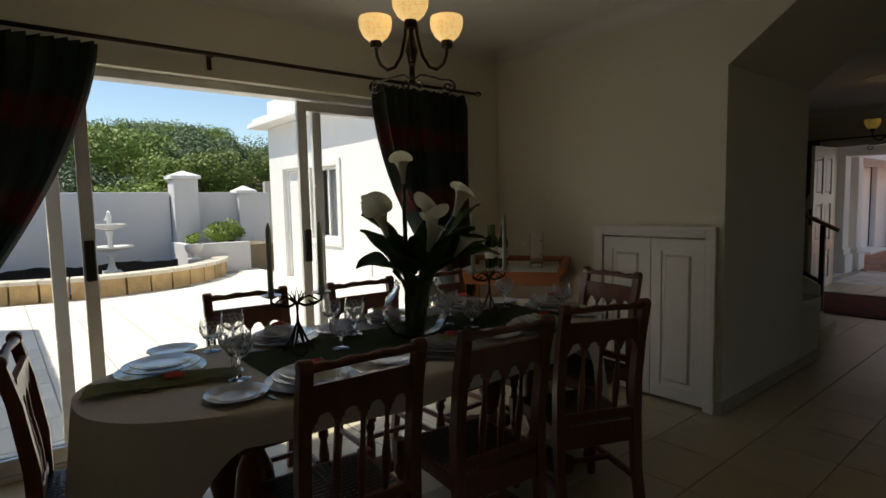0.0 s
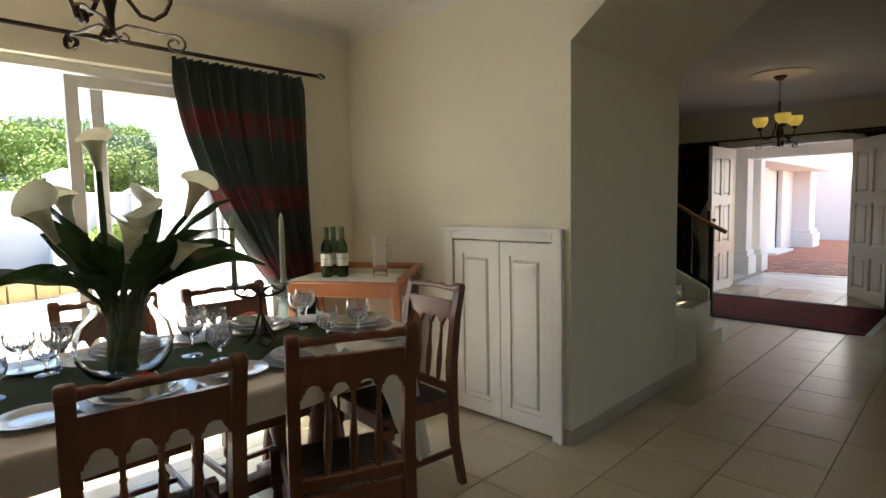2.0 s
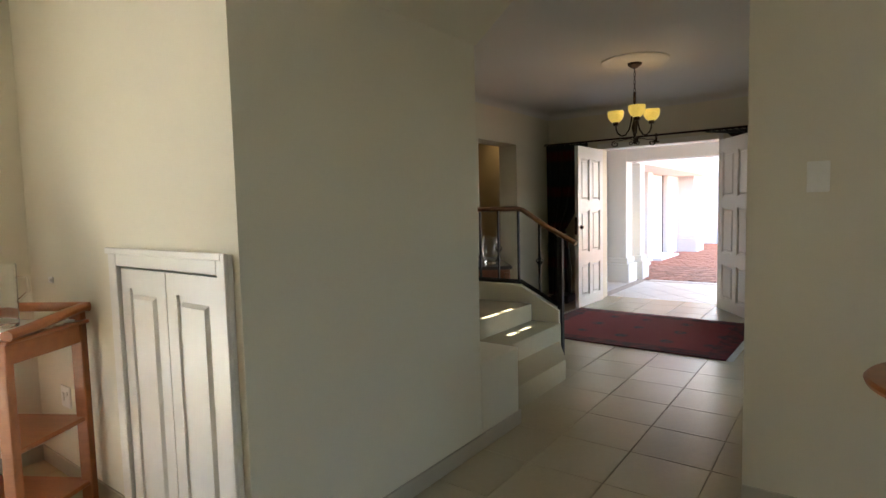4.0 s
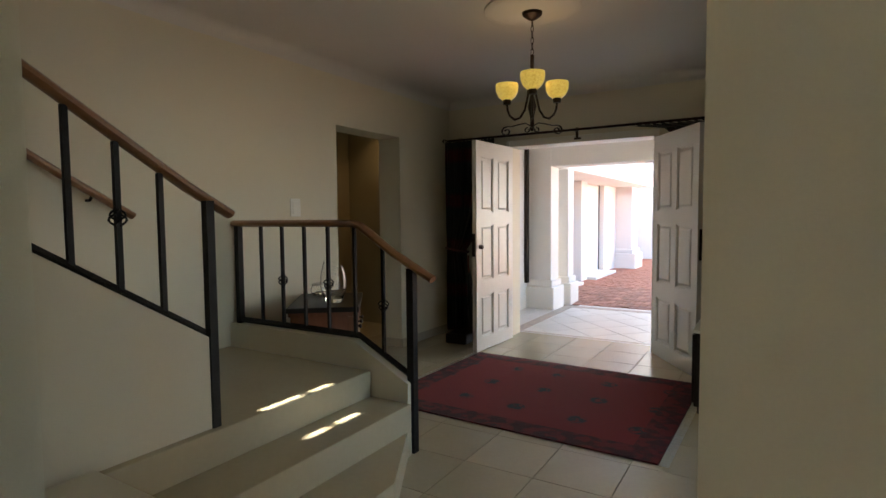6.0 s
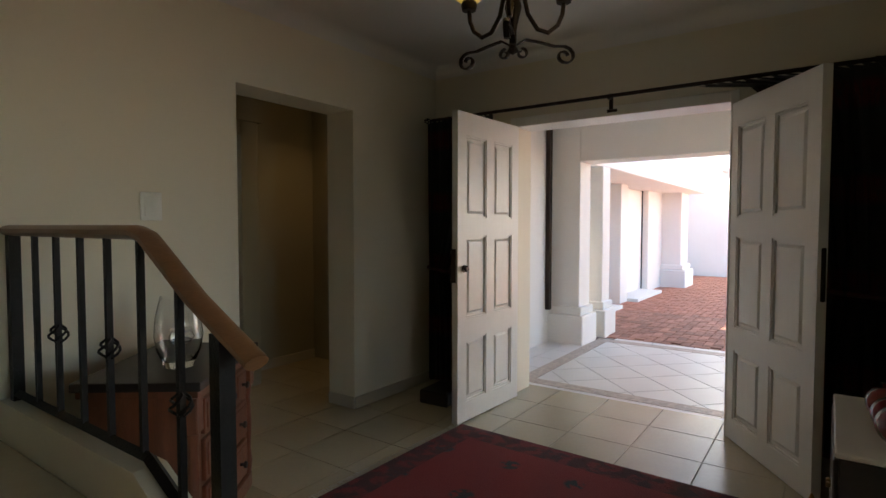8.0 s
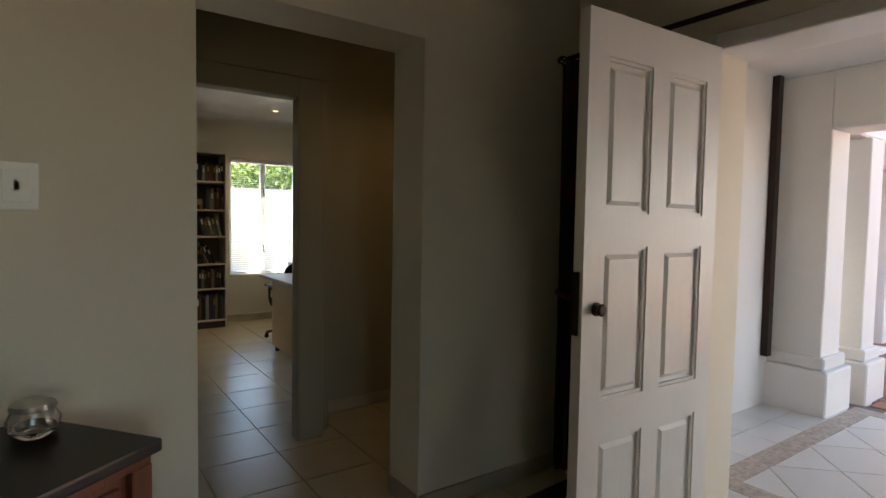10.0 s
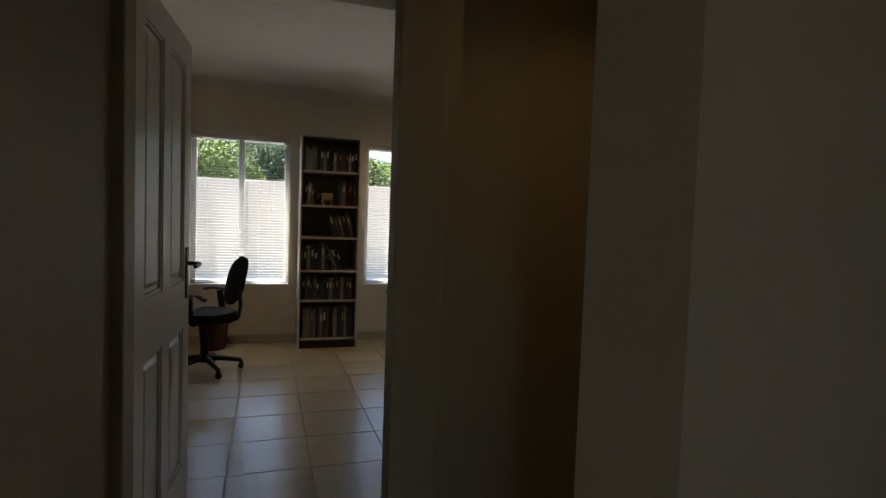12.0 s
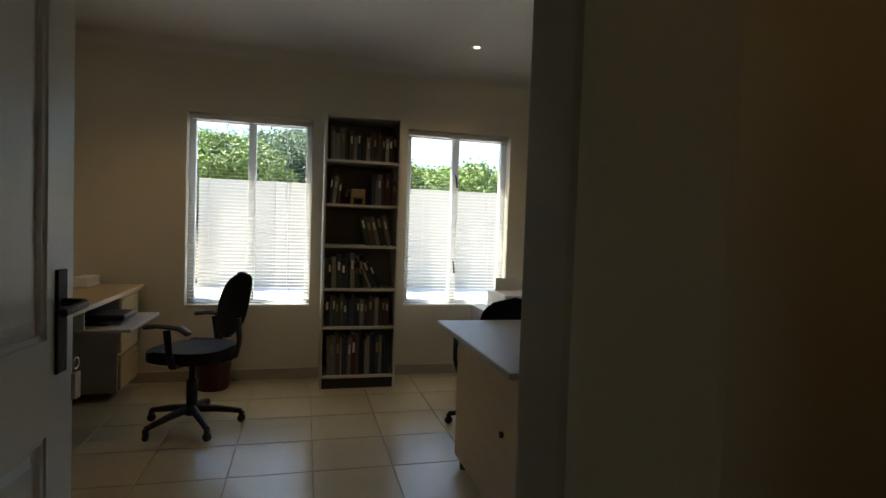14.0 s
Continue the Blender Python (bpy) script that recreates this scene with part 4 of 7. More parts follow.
def leafy(n, size, spread, seed, top=1.0, flat=0.0):
    """Many small bent leaves scattered in an uneven crown; spread gives its half-axes."""
    r = random.Random(seed)
    bm = bmesh.new()
    lobes = [(Vector((r.uniform(-1, 1), r.uniform(-1, 1), r.uniform(-0.3, 1))) * 0.6, r.uniform(0.24, 0.48)) for _ in range(16)]
    for _ in range(n):
        c, rad = r.choice(lobes)
        d = Vector((r.gauss(0, 1), r.gauss(0, 1), r.gauss(0, 1))).normalized() * rad * r.uniform(0.55, 1.08)
        p = c + d
        p = Vector((p.x * spread[0], p.y * spread[1], p.z * spread[2]))
        nrm = (d + Vector((r.uniform(-0.8, 0.8), r.uniform(-0.8, 0.8), r.uniform(0, 1.0)))).normalized()
        u = nrm.orthogonal().normalized()
        u.rotate(Matrix.Rotation(r.uniform(0, 6.28), 3, nrm))
        v = nrm.cross(u)
        s = size * r.uniform(0.6, 1.4)
        q = [bm.verts.new(p + u * s), bm.verts.new(p + v * s * 0.5 + nrm * s * 0.2), bm.verts.new(p - u * s), bm.verts.new(p - v * s * 0.5 + nrm * s * 0.2)]
        bm.faces.new(q)
    return bm


def bush(x, y, z, spread, n, size, seed, mat, label, trunk=0.5):
    t = thing("bush", pose(x, y, z), label, "bush", "hillside bushes")
    bm = bmesh.new()
    r = random.Random(seed)
    for k in range(5):
        e = Vector((r.uniform(-0.5, 0.5) * spread[0], r.uniform(-0.5, 0.5) * spread[1], spread[2] * r.uniform(0.4, 0.9)))
        tube(bm, [(0, 0, -trunk), e * 0.35 + Vector((r.uniform(-.1, .1), 0, -trunk * 0.3)), e], [0.07 * spread[0] ** 0.5, 0.05 * spread[0] ** 0.5, 0.012], 6)
    part("branches", bm, M_BARK, t)
    part("crown", leafy(n, size, spread, seed), mat, t)
    return t


lb = [bush(0, -200, 0, (2.6, 2.2, 1.7), 12500, 0.066, 11, M_TREE, "dense green coastal bush on the hillside", 1.6),
      bush(6, -200, 0, (2.2, 2.4, 1.9), 12500, 0.060, 12, M_TREE2, "dark green coastal bush on the hillside", 1.6),
      bush(12, -200, 0, (2.9, 2.0, 1.5), 12500, 0.070, 13, M_TREE, "dense green coastal bush on the hillside", 1.6)]
# the wooded slope behind the garden walls
bm = bmesh.new()
NX, NY = 60, 24
grid = []
for j in range(NY + 1):
    row = []
    for i in range(NX + 1):
        x, y = -45 + 110 * i / NX, 17.5 + 45 * j / NY
        if x > 6:
            y += min(6, x - 6)
        h = -0.2 + 6.0 * (1 - math.exp(-max(0, y - 18) / 17)) + 0.5 * noise.noise(Vector((x * 0.15, y * 0.15, 0)))
        row.append(bm.verts.new((x, y, h)))
    grid.append(row)
for j in range(NY):
    for i in range(NX):
        bm.faces.new((grid[j][i], grid[j][i + 1], grid[j + 1][i + 1], grid[j + 1][i]))
solid("ground_slope", bm, M_EARTH, "sandy slope under the coastal bush", "slope", "structure", smooth=True)
rb = random.Random(5)
for j in range(9):
    for i in range(17):
        y = 18.0 + j * 2.7 + rb.uniform(-0.8, 0.8)
        x = -20 + i * 3.1 + rb.uniform(-1.2, 1.2)
        if x > 5:
            y += 5.4
        if abs(x - 0.5 - y * 0.25) > 17 and not (5 < x < 22):
            continue
        h = -0.2 + 6.0 * (1 - math.exp(-max(0, y - 18) / 17))
        s = rb.uniform(0.75, 1.15)
        if x > 8.7 + 0.15 * (y - 4.7):
            h = min(h, 0.105 * (y - 4.7) - 1.0)
        o = copy_thing(rb.choice(lb), pose(x, y, h + 0.9 * s, 0, 0, rb.uniform(0, 360)))
        o.scale = (s, s, s * rb.uniform(0.85, 1.1))
for o in lb:
    for c in list(o.children):
        bpy.data.objects.remove(c)
    bpy.data.objects.remove(o)
for k, (x, y) in enumerate([(4.45, 14.0), (4.8, 14.2)]):
    t = bush(x, y, 0.72, (0.42, 0.36, 0.34), 2600, 0.028, 30 + k, M_TREE, "small round shrub in the planter", 0.25)
    t["group"] = "planter shrubs"
urn = thing("urn", pose(3.58, 12.95, 0.26), "grey stone urn with a small plant on the basin edge", "urn")
bm = bmesh.new()
lathe(bm, [(0, 0), (0.13, 0), (0.13, 0.03), (0.05, 0.06), (0.05, 0.1), (0.14, 0.16), (0.19, 0.26), (0.2, 0.33), (0.17, 0.33), (0.14, 0.28), (0, 0.27)])
part("bowl", bm, M_GREYPL, urn, smooth=True)
part("plant", leafy(350, 0.035, (0.16, 0.16, 0.16), 77), M_TREE, urn, "small green plant", m=pose(0, 0, 0.43))

# porch, garage row, drive
pw = thing("porch", pose(0, 0, 0), "white plastered porch with square piers", "porch", kind="structure")
part("side_wall", boxes((10.3, 12.55, 4.04, 4.25, -0.2, 2.9)), M_PLASTER, pw)
part("ceiling_slab", boxes((10.3, 13.15, -3, 4.25, 2.50, 2.7)), M_PLASTER, pw)
part("beam", bevelled(boxes((12.47, 12.82, -3, 3.67, 2.06, 2.50)), 0.01), M_PLASTER, pw)
part("downpipe", boxes((12.33, 12.40, 3.985, 4.035, 0.30, 2.50)), M_BRONZE, pw, "dark brown downpipe")
part("south_wall", boxes((10.3, 12.5, -3.2, -3.0, -0.2, 2.9)), M_PLASTER, pw)


def porch_pier(x0, x1, y0, y1, top):
    p = part("pier", bevelled(boxes((x0 + 0.07, x1 - 0.07, y0 + 0.07, y1, -0.2, top)), 0.008), M_PLASTER, pw)
    part("plinth", bevelled(boxes((x0, x1, y0, y1 + 0.01, -0.2, 0.24), (x0 + 0.035, x1 - 0.035, y0 + 0.035, y1 + 0.01, 0.24, 0.34)), 0.012), M_PLASTER, p)


porch_pier(12.42, 12.90, 3.60, 4.10, 2.5)
porch_pier(13.04, 13.46, 3.54, 4.10, 2.06)
gr = thing("garage_block", pose(0, 0, 0), "white plastered garage row beside the driveway", "building")
part("wall", bevelled(boxes((12.53, 23, 4.62, 4.85, -0.2, 5.0)), 0.01), M_PLASTER, gr)
part("canopy", bevelled(boxes((12.90, 20.4, 3.62, 4.62, 2.06, 2.32)), 0.015), M_PLASTER, gr)
part("upper_wall", boxes((12.6, 20.4, 3.85, 4.62, 2.32, 5.0)), M_PLASTER, gr)
part("pier", bevelled(boxes((16.08, 16.5, 4.3, 4.62, -0.2, 2.06)), 0.01), M_PLASTER, gr)
part("pier", bevelled(boxes((18.34, 19.5, 4.42, 4.62, -0.2, 2.06)), 0.01), M_PLASTER, gr)
# a black strip stands in for the dark gap beside the garage door
part("seal", boxes((18.325, 18.34, 4.54, 4.62, -0.1, 2.06)), M_BLACKPL, gr, "black strip in place of the dark gap beside the door")
p = part("pier", bevelled(boxes((19.5, 20.2, 4.0, 4.62, -0.2, 2.06)), 0.01), M_PLASTER, gr)
part("plinth", bevelled(boxes((19.4, 20.3, 3.88, 4.62, -0.2, 0.3), (19.45, 20.25, 3.94, 4.62, 0.3, 0.42)), 0.02), M_PLASTER, p)
for x0 in (13.9, 16.56):
    gd = part("garage_door", bevelled(boxes((x0, x0 + 1.76, 4.56, 4.60, -0.11, 2.05)), 0.004), M_GARAGE, gr, "white garage door")
    part("step", bevelled(boxes((x0 - 0.05, x0 + 1.7, 4.1, 4.56, -0.2, -0.04)), 0.008), M_PLASTER, gd)
fw = solid("garden_wall", bevelled(boxes((23.0, 23.3, -12, 4.85, -0.2, 5.5)), 0.01), M_PLASTER, "tall white plastered wall beyond the driveway", "wall", "structure")
wl = thing("wall_lamp", pose(22.98, 3.6, 3.1), "white oval lamp on the far wall", "wall lamp")
bm = bmesh.new()
lathe(bm, [(0, 0), (0.2, 0), (0.2, 0.05), (0.15, 0.1), (0, 0.12)], m=Matrix.Diagonal((1, 1, 1.6, 1)) @ pose(0, 0, 0, 0, -90))
part("globe", bm, M_ALU, wl, smooth=True)
house_w = solid("wall_house_side", boxes((10.3, 10.5, -12, -3.2, -0.2, 4.2), (10.3, 23.3, -12.2, -12, -0.2, 3.0)), M_PLASTER, "white plastered outer wall of the house", "wall", "structure")


# ---- curtains ----
def curtain(name, length, width_at, folds, depth, mat, m, label, z0=0.04, z1=2.2, tie=None, seed=1):
    """Pleated drop. width_at(h) gives (left, right) edges in x at height h; folds run out at the header."""
    r = random.Random(seed)
    t = thing(name, m, label, "curtain", "curtains")
    bm = bmesh.new()
    NU, NV = folds * 10, 46
    ph = [r.uniform(-0.7, 0.7) for _ in range(folds + 2)]
    rows = []
    for j in range(NV + 1):
        h = z0 + (z1 - z0) * j / NV
        a, b = width_at(h)
        dens = min(1.0, 1.2 * (b - a) / length)
        row = []
        for i in range(NU + 1):
            u = i / NU
            k = u * folds
            f = math.sin(2 * math.pi * k + ph[int(k)] * 0.6 + 0.5 * math.sin(h * 2.3 + int(k)))
            top = min(1.0, (z1 - h) / 0.12 + 0.3)
            y = depth * f * top * (0.75 + 0.35 * math.sin(3.1 * int(k) + 1.0)) * (1.6 - 0.6 * dens)
            x = a + (b - a) * u + 0.25 * (b - a) / folds * math.sin(4 * math.pi * k)
            row.append(bm.verts.new((x, y, h + (0.012 * math.sin(2 * math.pi * k * 2) if j == NV else 0))))
        rows.append(row)
    for j in range(NV):
        for i in range(NU):
            bm.faces.new((rows[j][i], rows[j][i + 1], rows[j + 1][i + 1], rows[j + 1][i]))
    bmesh.ops.solidify(bm, geom=bm.faces[:], thickness=0.003)
    part("drape", bm, mat, t, smooth=True)
    if tie:
        x, z, w = tie
        bm = bmesh.new()
        tube(bm, [(x + w * math.cos(a), depth * 1.7 * math.sin(a), z + 0.02 * math.cos(a)) for a in [2 * math.pi * k / 20 for k in range(21)]], 0.014, 8)
        part("tieback", bm, mat, t, "cord tieback")
    return t


def sweep(top, waist, foot, zt, zw, k=1.7):
    def f(h):
        if h >= zw:
            s = ((zt - h) / (zt - zw)) ** k
            return tuple(top[i] + (waist[i] - top[i]) * s for i in (0, 1))
        s = min(1, (zw - h) / 0.35)
        return tuple(waist[i] + (foot[i] - waist[i]) * s for i in (0, 1))
    return f


curtain("curtain", 0.93, sweep((2.42, 3.27), (3.06, 3.28), (3.00, 3.33), 2.2, 0.72, 1.9), 9, 0.058, M_CURT, pose(0, 3.92, 0), "green and red plaid curtain tied back at the garden door", tie=(3.17, 0.72, 0.12), seed=2)
curtain("curtain", 0.93, sweep((-0.2, 0.78), (-0.22, 0.02), (-0.28, 0.10), 2.2, 0.66, 1.5), 9, 0.058, M_CURT, pose(0, 3.92, 0), "green and red plaid curtain tied back at the garden door", tie=(-0.1, 0.66, 0.13), seed=3)
HALLC = pose(9.90, 0, 0, 0, 0, 90)
curtain("curtain", 0.7, sweep((3.36, 3.97), (3.70, 3.95), (3.62, 3.95), 2.15, 0.95, 2.5), 7, 0.030, M_CURTD, HALLC, "dark plaid curtain gathered beside the front door", z1=2.15, tie=(3.82, 0.95, 0.14), seed=4)
curtain("curtain", 0.7, sweep((0.97, 1.93), (0.97, 1.36), (0.95, 1.40), 2.15, 0.95, 0.22), 7, 0.030, M_CURTD, HALLC, "dark plaid curtain gathered beside the front door", z1=2.15, tie=(1.15, 0.95, 0.2), seed=5)


def curtain_rod(m, length, brackets, label):
    t = thing("curtain_rod", m, label, "curtain rod", "curtain rods")
    part("rod", tube(bmesh.new(), [(0, 0, 0), (length, 0, 0)], 0.0125, 10), M_BRONZE, t, smooth=True)
    for s, x in ((-1, 0), (1, length)):
        bm = bmesh.new()
        for k in range(4):
            tube(bm, [(x + s * (0.005 + 0.075 * i / 8), 0.02 * math.sin(math.pi * i / 8) * math.cos(k * 1.571 + i * 0.4), 0.02 * math.sin(math.pi * i / 8) * math.sin(k * 1.571 + i * 0.4)) for i in range(9)], 0.004, 5)
        part("finial", bm, M_BRONZE, t)
    for x in brackets:
        part("bracket", bevelled(boxes((x - 0.012, x + 0.012, 0.012, 0.076, -0.012, 0.012), (x - 0.012, x + 0.012, 0.058, 0.077, -0.075, 0.03)), 0.002), M_BRONZE, t)
    return t


curtain_rod(pose(-0.35, 3.922, 2.235), 3.73, (0.15, 1.69, 3.5), "dark iron curtain rod over the garden door")
curtain_rod(pose(9.90, 3.93, 2.165, 0, 0, -90), 2.96, (0.12, 1.45, 2.85), "dark iron curtain rod over the front door")


# ---- chandeliers ----
def chandelier(m, drop, bowl_mat, label, spin):
    c = thing("chandelier", m, label, "chandelier", "chandeliers")
    bm = bmesh.new()
    lathe(bm, [(0, 0.66), (0.012, 0.66), (0.012, 0.3), (0.022, 0.24), (0.028, 0.2), (0.018, 0.14), (0.012, 0.1), (0.012, 0.02), (0.02, 0.0), (0, -0.015)], seg=14)
    for v in bm.verts:
        v.co.z *= 0.7
    part("stem", bm, M_BRONZE, c, smooth=True)
    bm = bmesh.new()
    n = max(1, int((drop + 0.19) / 0.032))
    for k in range(n):
        z = 0.46 + (drop + 0.19) * k / n
        tube(bm, [(0.009 * math.cos(a) * (k % 2), 0.009 * math.cos(a) * (1 - k % 2), z + 0.02 + 0.023 * math.sin(a)) for a in [2 * math.pi * i / 10 for i in range(11)]], 0.0025, 5)
    part("chain", bm, M_BRONZE, c)
    bm = bmesh.new()
    lathe(bm, [(0, 0.70 + drop), (0.065, 0.70 + drop), (0.06, 0.68 + drop), (0.025, 0.655 + drop), (0, 0.65 + drop)])
    part("canopy", bm, M_BRONZE, c, smooth=True)
    for k in range(3):
        a = spin + k * 2 * math.pi / 3
        u = Vector((math.cos(a), math.sin(a), 0))

        def P(r, z):
            return u * r * 0.88 + Vector((0, 0, z * 0.7))
        bm = bmesh.new()
        tube(bm, [P(0.02, 0.50), P(0.035, 0.30), P(0.06, 0.18), P(0.10, 0.115), P(0.145, 0.105), P(0.185, 0.145), P(0.205, 0.20), P(0.21, 0.255)], 0.0075, 8)
        arm = part("arm", bm, M_BRONZE, c, smooth=True)
        pts = [P(0.012, 0.03), P(0.05, 0.06), P(0.11, 0.055), P(0.17, 0.045), P(0.215, 0.05)]
        for i in range(1, 15):
            t = i * 0.55
            rr = 0.045 * (1 - i / 20)
            pts.append(P(0.215 + rr * math.sin(t), 0.005 + rr * math.cos(t)))
        part("scroll", tube(bmesh.new(), pts, 0.006, 6, flat=(0.004, 0.010)), M_BRONZE, arm)
        pts = []
        for i in range(12):
            t = i * 0.55
            rr = 0.026 * (1 - i / 17)
            pts.append(P(0.035 + rr * math.sin(t), -0.005 + rr * math.cos(t)))
        part("scroll", tube(bmesh.new(), pts, 0.005, 6, flat=(0.003, 0.009)), M_BRONZE, arm)
        bm = bmesh.new()
        lathe(bm, [(0, 0.175), (0.024, 0.178), (0.028, 0.195), (0.024, 0.21), (0, 0.21)], c=u * 0.185, seg=16)
        part("cup", bm, M_BRONZE, arm, smooth=True)
        bm = bmesh.new()
        lathe(bm, [(0.0, 0.206), (0.032, 0.208), (0.055, 0.228), (0.071, 0.26), (0.075, 0.295), (0.072, 0.31), (0.068, 0.308), (0.069, 0.29), (0.064, 0.26), (0.048, 0.232), (0.0, 0.214)], c=u * 0.185, seg=24)
        part("bowl", bm, bowl_mat, arm, "lit marbled glass bowl", True)
    return c


chandelier(pose(1.765, 2.59, 1.885), 0.035, M_BOWL, "wrought iron chandelier with three lit marbled bowls", radians(233))
rose = bmesh.new()
lathe(rose, [(0, 0), (0.30, 0), (0.30, -0.008), (0.27, -0.016), (0.24, -0.010), (0.13, -0.012), (0.10, -0.022), (0, -0.024)], seg=40)
solid("trim", rose, M_CEIL, "white plaster ceiling rose above the hall chandelier", "ceiling rose", "structure", smooth=True, m=pose(7.90, 2.118, CEIL))
chandelier(pose(7.90, 2.118, 1.875), 0.025, M_BOWL2, "wrought iron hall chandelier with three amber bowls", radians(203))
for x, y, z, e in ((1.765, 2.59, 2.30, 0.5), (7.90, 2.118, 2.30, 0.16)):
    l = bpy.data.lights.new("chandelier_glow", 'POINT')
    l.energy, l.color, l.shadow_soft_size = e, (1.0, 0.72, 0.42), 0.06
    new("chandelier_glow", l).location = (x, y, z)


# ---- dining chairs ----
def turned(z0, z1, r, beads=2):
    h = z1 - z0
    return [(0, z0), (r * 0.6, z0), (r * 0.6, z0 + 0.03 * h), (r * 0.95, z0 + 0.2 * h), (r, z0 + 0.4 * h), (r * 0.7, z0 + 0.7 * h), (r * 0.5, z0 + 0.82 * h), (r * 0.75, z0 + 0.86 * h), (r * 0.5, z0 + 0.9 * h), (r * 0.6, z1), (0, z1)]


def scallop_board(bm, w, z0, z1, y0, y1, n):
    """Rail whose lower edge is cut in a row of pointed arches."""
    top = [(-w / 2, z1), (w / 2, z1)]
    low = []
    per = w / n
    for k in range(n):
        c = w / 2 - per * (k + 0.5)
        low.append((c + per / 2, z0))
        for a, h in ((0.42, 0.0), (0.41, 0.10), (0.35, 0.13), (0.31, 0.14), (0.28, 0.22), (0.18, 0.30), (0.0, 0.33), (-0.18, 0.30), (-0.28, 0.22), (-0.31, 0.14), (-0.35, 0.13), (-0.41, 0.10), (-0.42, 0.0)):
            low.append((c + per * a, z0 + (z1 - z0) * h))
    low.append((-w / 2, z0))
    pts = top + low
    a = [bm.verts.new((x, y0, z)) for x, z in pts]
    b = [bm.verts.new((x, y1, z)) for x, z in pts]
    n = len(pts)
    for k in range(n):
        bm.faces.new((a[k], a[(k + 1) % n], b[(k + 1) % n], b[k]))
    bm.faces.new(a)
    bm.faces.new(b[::-1])
    return bm


def dining_chair():
    """Chair facing +y, origin on the floor under the back posts."""
    c = thing("dining_chair", pose(0, 0, 0), "dark reddish wooden dining chair with spindle back and woven thong seat", "chair", "chairs round the table")
    W = 0.40
    for s in (-1, 1):
        x = s * (W / 2 - 0.019)
        bm = bmesh.new()
        for (za, ya, wa), (zb, yb, wb) in zip([(0, -0.055, 0.030), (0.22, -0.012, 0.034), (0.44, 0.0, 0.042), (0.60, -0.002, 0.042), (0.80, -0.028, 0.038)], [(0.22, -0.012, 0.034), (0.44, 0.0, 0.042), (0.60, -0.002, 0.042), (0.80, -0.028, 0.038), (0.925, -0.056, 0.034)]):
            va = [bm.verts.new((x + q * 0.019, ya + p * wa / 2, za)) for q, p in ((-1, -1), (1, -1), (1, 1), (-1, 1))]
            vb = [bm.verts.new((x + q * 0.019, yb + p * wb / 2, zb)) for q, p in ((-1, -1), (1, -1), (1, 1), (-1, 1))]
            for k in range(4):
                bm.faces.new((va[k], va[(k + 1) % 4], vb[(k + 1) % 4], vb[k]))
            bm.faces.new(va[::-1])
            bm.faces.new(vb)
        bmesh.ops.remove_doubles(bm, verts=bm.verts, dist=1e-5)
        part("back_post", bm, M_MAHOG, c)
        bm = bmesh.new()
        lathe(bm, [(0, 0), (0.016, 0), (0.022, 0.05), (0.015, 0.07), (0.021, 0.1), (0.024, 0.22), (0.015, 0.29), (0.024, 0.31), (0.024, 0.33), (0.018, 0.345), (0, 0.345)], c=(s * (W / 2 + 0.005), 0.375, 0), seg=12)
        box(bm, s * (W / 2 + 0.005) - 0.022, s * (W / 2 + 0.005) + 0.022, 0.353, 0.397, 0.345, 0.44)
        part("leg", bm, M_MAHOG, c, smooth=True)
        part("seat_rail", bevelled(boxes((x - 0.012, x + 0.016, 0.02, 0.355, 0.375, 0.435)), 0.003), M_MAHOG, c)
        part("stretcher", bevelled(boxes((x - 0.009, x + 0.009, -0.005, 0.36, 0.16, 0.19)), 0.003), M_MAHOG, c)
    w = W - 0.076
    bm = bmesh.new()
    tube(bm, [(-W / 2 + 0.012, -0.053, 0.926), (-0.13, -0.056, 0.930), (-0.10, -0.057, 0.926), (-0.05, -0.060, 0.932), (0, -0.061, 0.929), (0.05, -0.060, 0.932), (0.1, -0.057, 0.926), (0.13, -0.056, 0.930), (W / 2 - 0.012, -0.053, 0.926)], [0.016, 0.015, 0.012, 0.015, 0.012, 0.015, 0.012, 0.015, 0.016], 10)
    part("crest_rail", bm, M_MAHOG, c, smooth=True)
    for s in (-1, 1):
        bm = bmesh.new()
        lathe(bm, [(0, -0.021), (0.016, -0.021), (0.022, -0.016), (0.023, 0.0), (0.022, 0.016), (0.016, 0.021), (0, 0.021)], seg=16, m=pose(s * (W / 2 - 0.019), -0.057, 0.934, 0, 90, 0))
        part("ear", bm, M_MAHOG, c, smooth=True)
    part("arched_rail", scallop_board(bmesh.new(), w, 0.752, 0.874, -0.042, -0.022, 4), M_MAHOG, c)
    part("lower_rail", bevelled(boxes((-w / 2, w / 2, -0.014, 0.010, 0.452, 0.49)), 0.003), M_MAHOG, c)
    for k in range(3):
        bm = bmesh.new()
        x = -w / 2 + w * (k + 1) / 4
        lathe(bm, [(0, 0), (0.008, 0), (0.011, 0.03), (0.013, 0.07), (0.0145, 0.11), (0.011, 0.16), (0.007, 0.205), (0.010, 0.212), (0.007, 0.222), (0.0085, 0.29), (0, 0.29)], seg=10, m=pose(x, 0.001, 0.485, 6))
        part("spindle", bm, M_MAHOG, c, smooth=True)
    part("front_rail", bevelled(boxes((-W / 2 + 0.02, W / 2 - 0.02, 0.362, 0.388, 0.365, 0.435)), 0.004), M_MAHOG, c)
    part("back_rail", bevelled(boxes((-w / 2, w / 2, -0.014, 0.012, 0.34, 0.435)), 0.004), M_MAHOG, c)
    bm = bmesh.new()
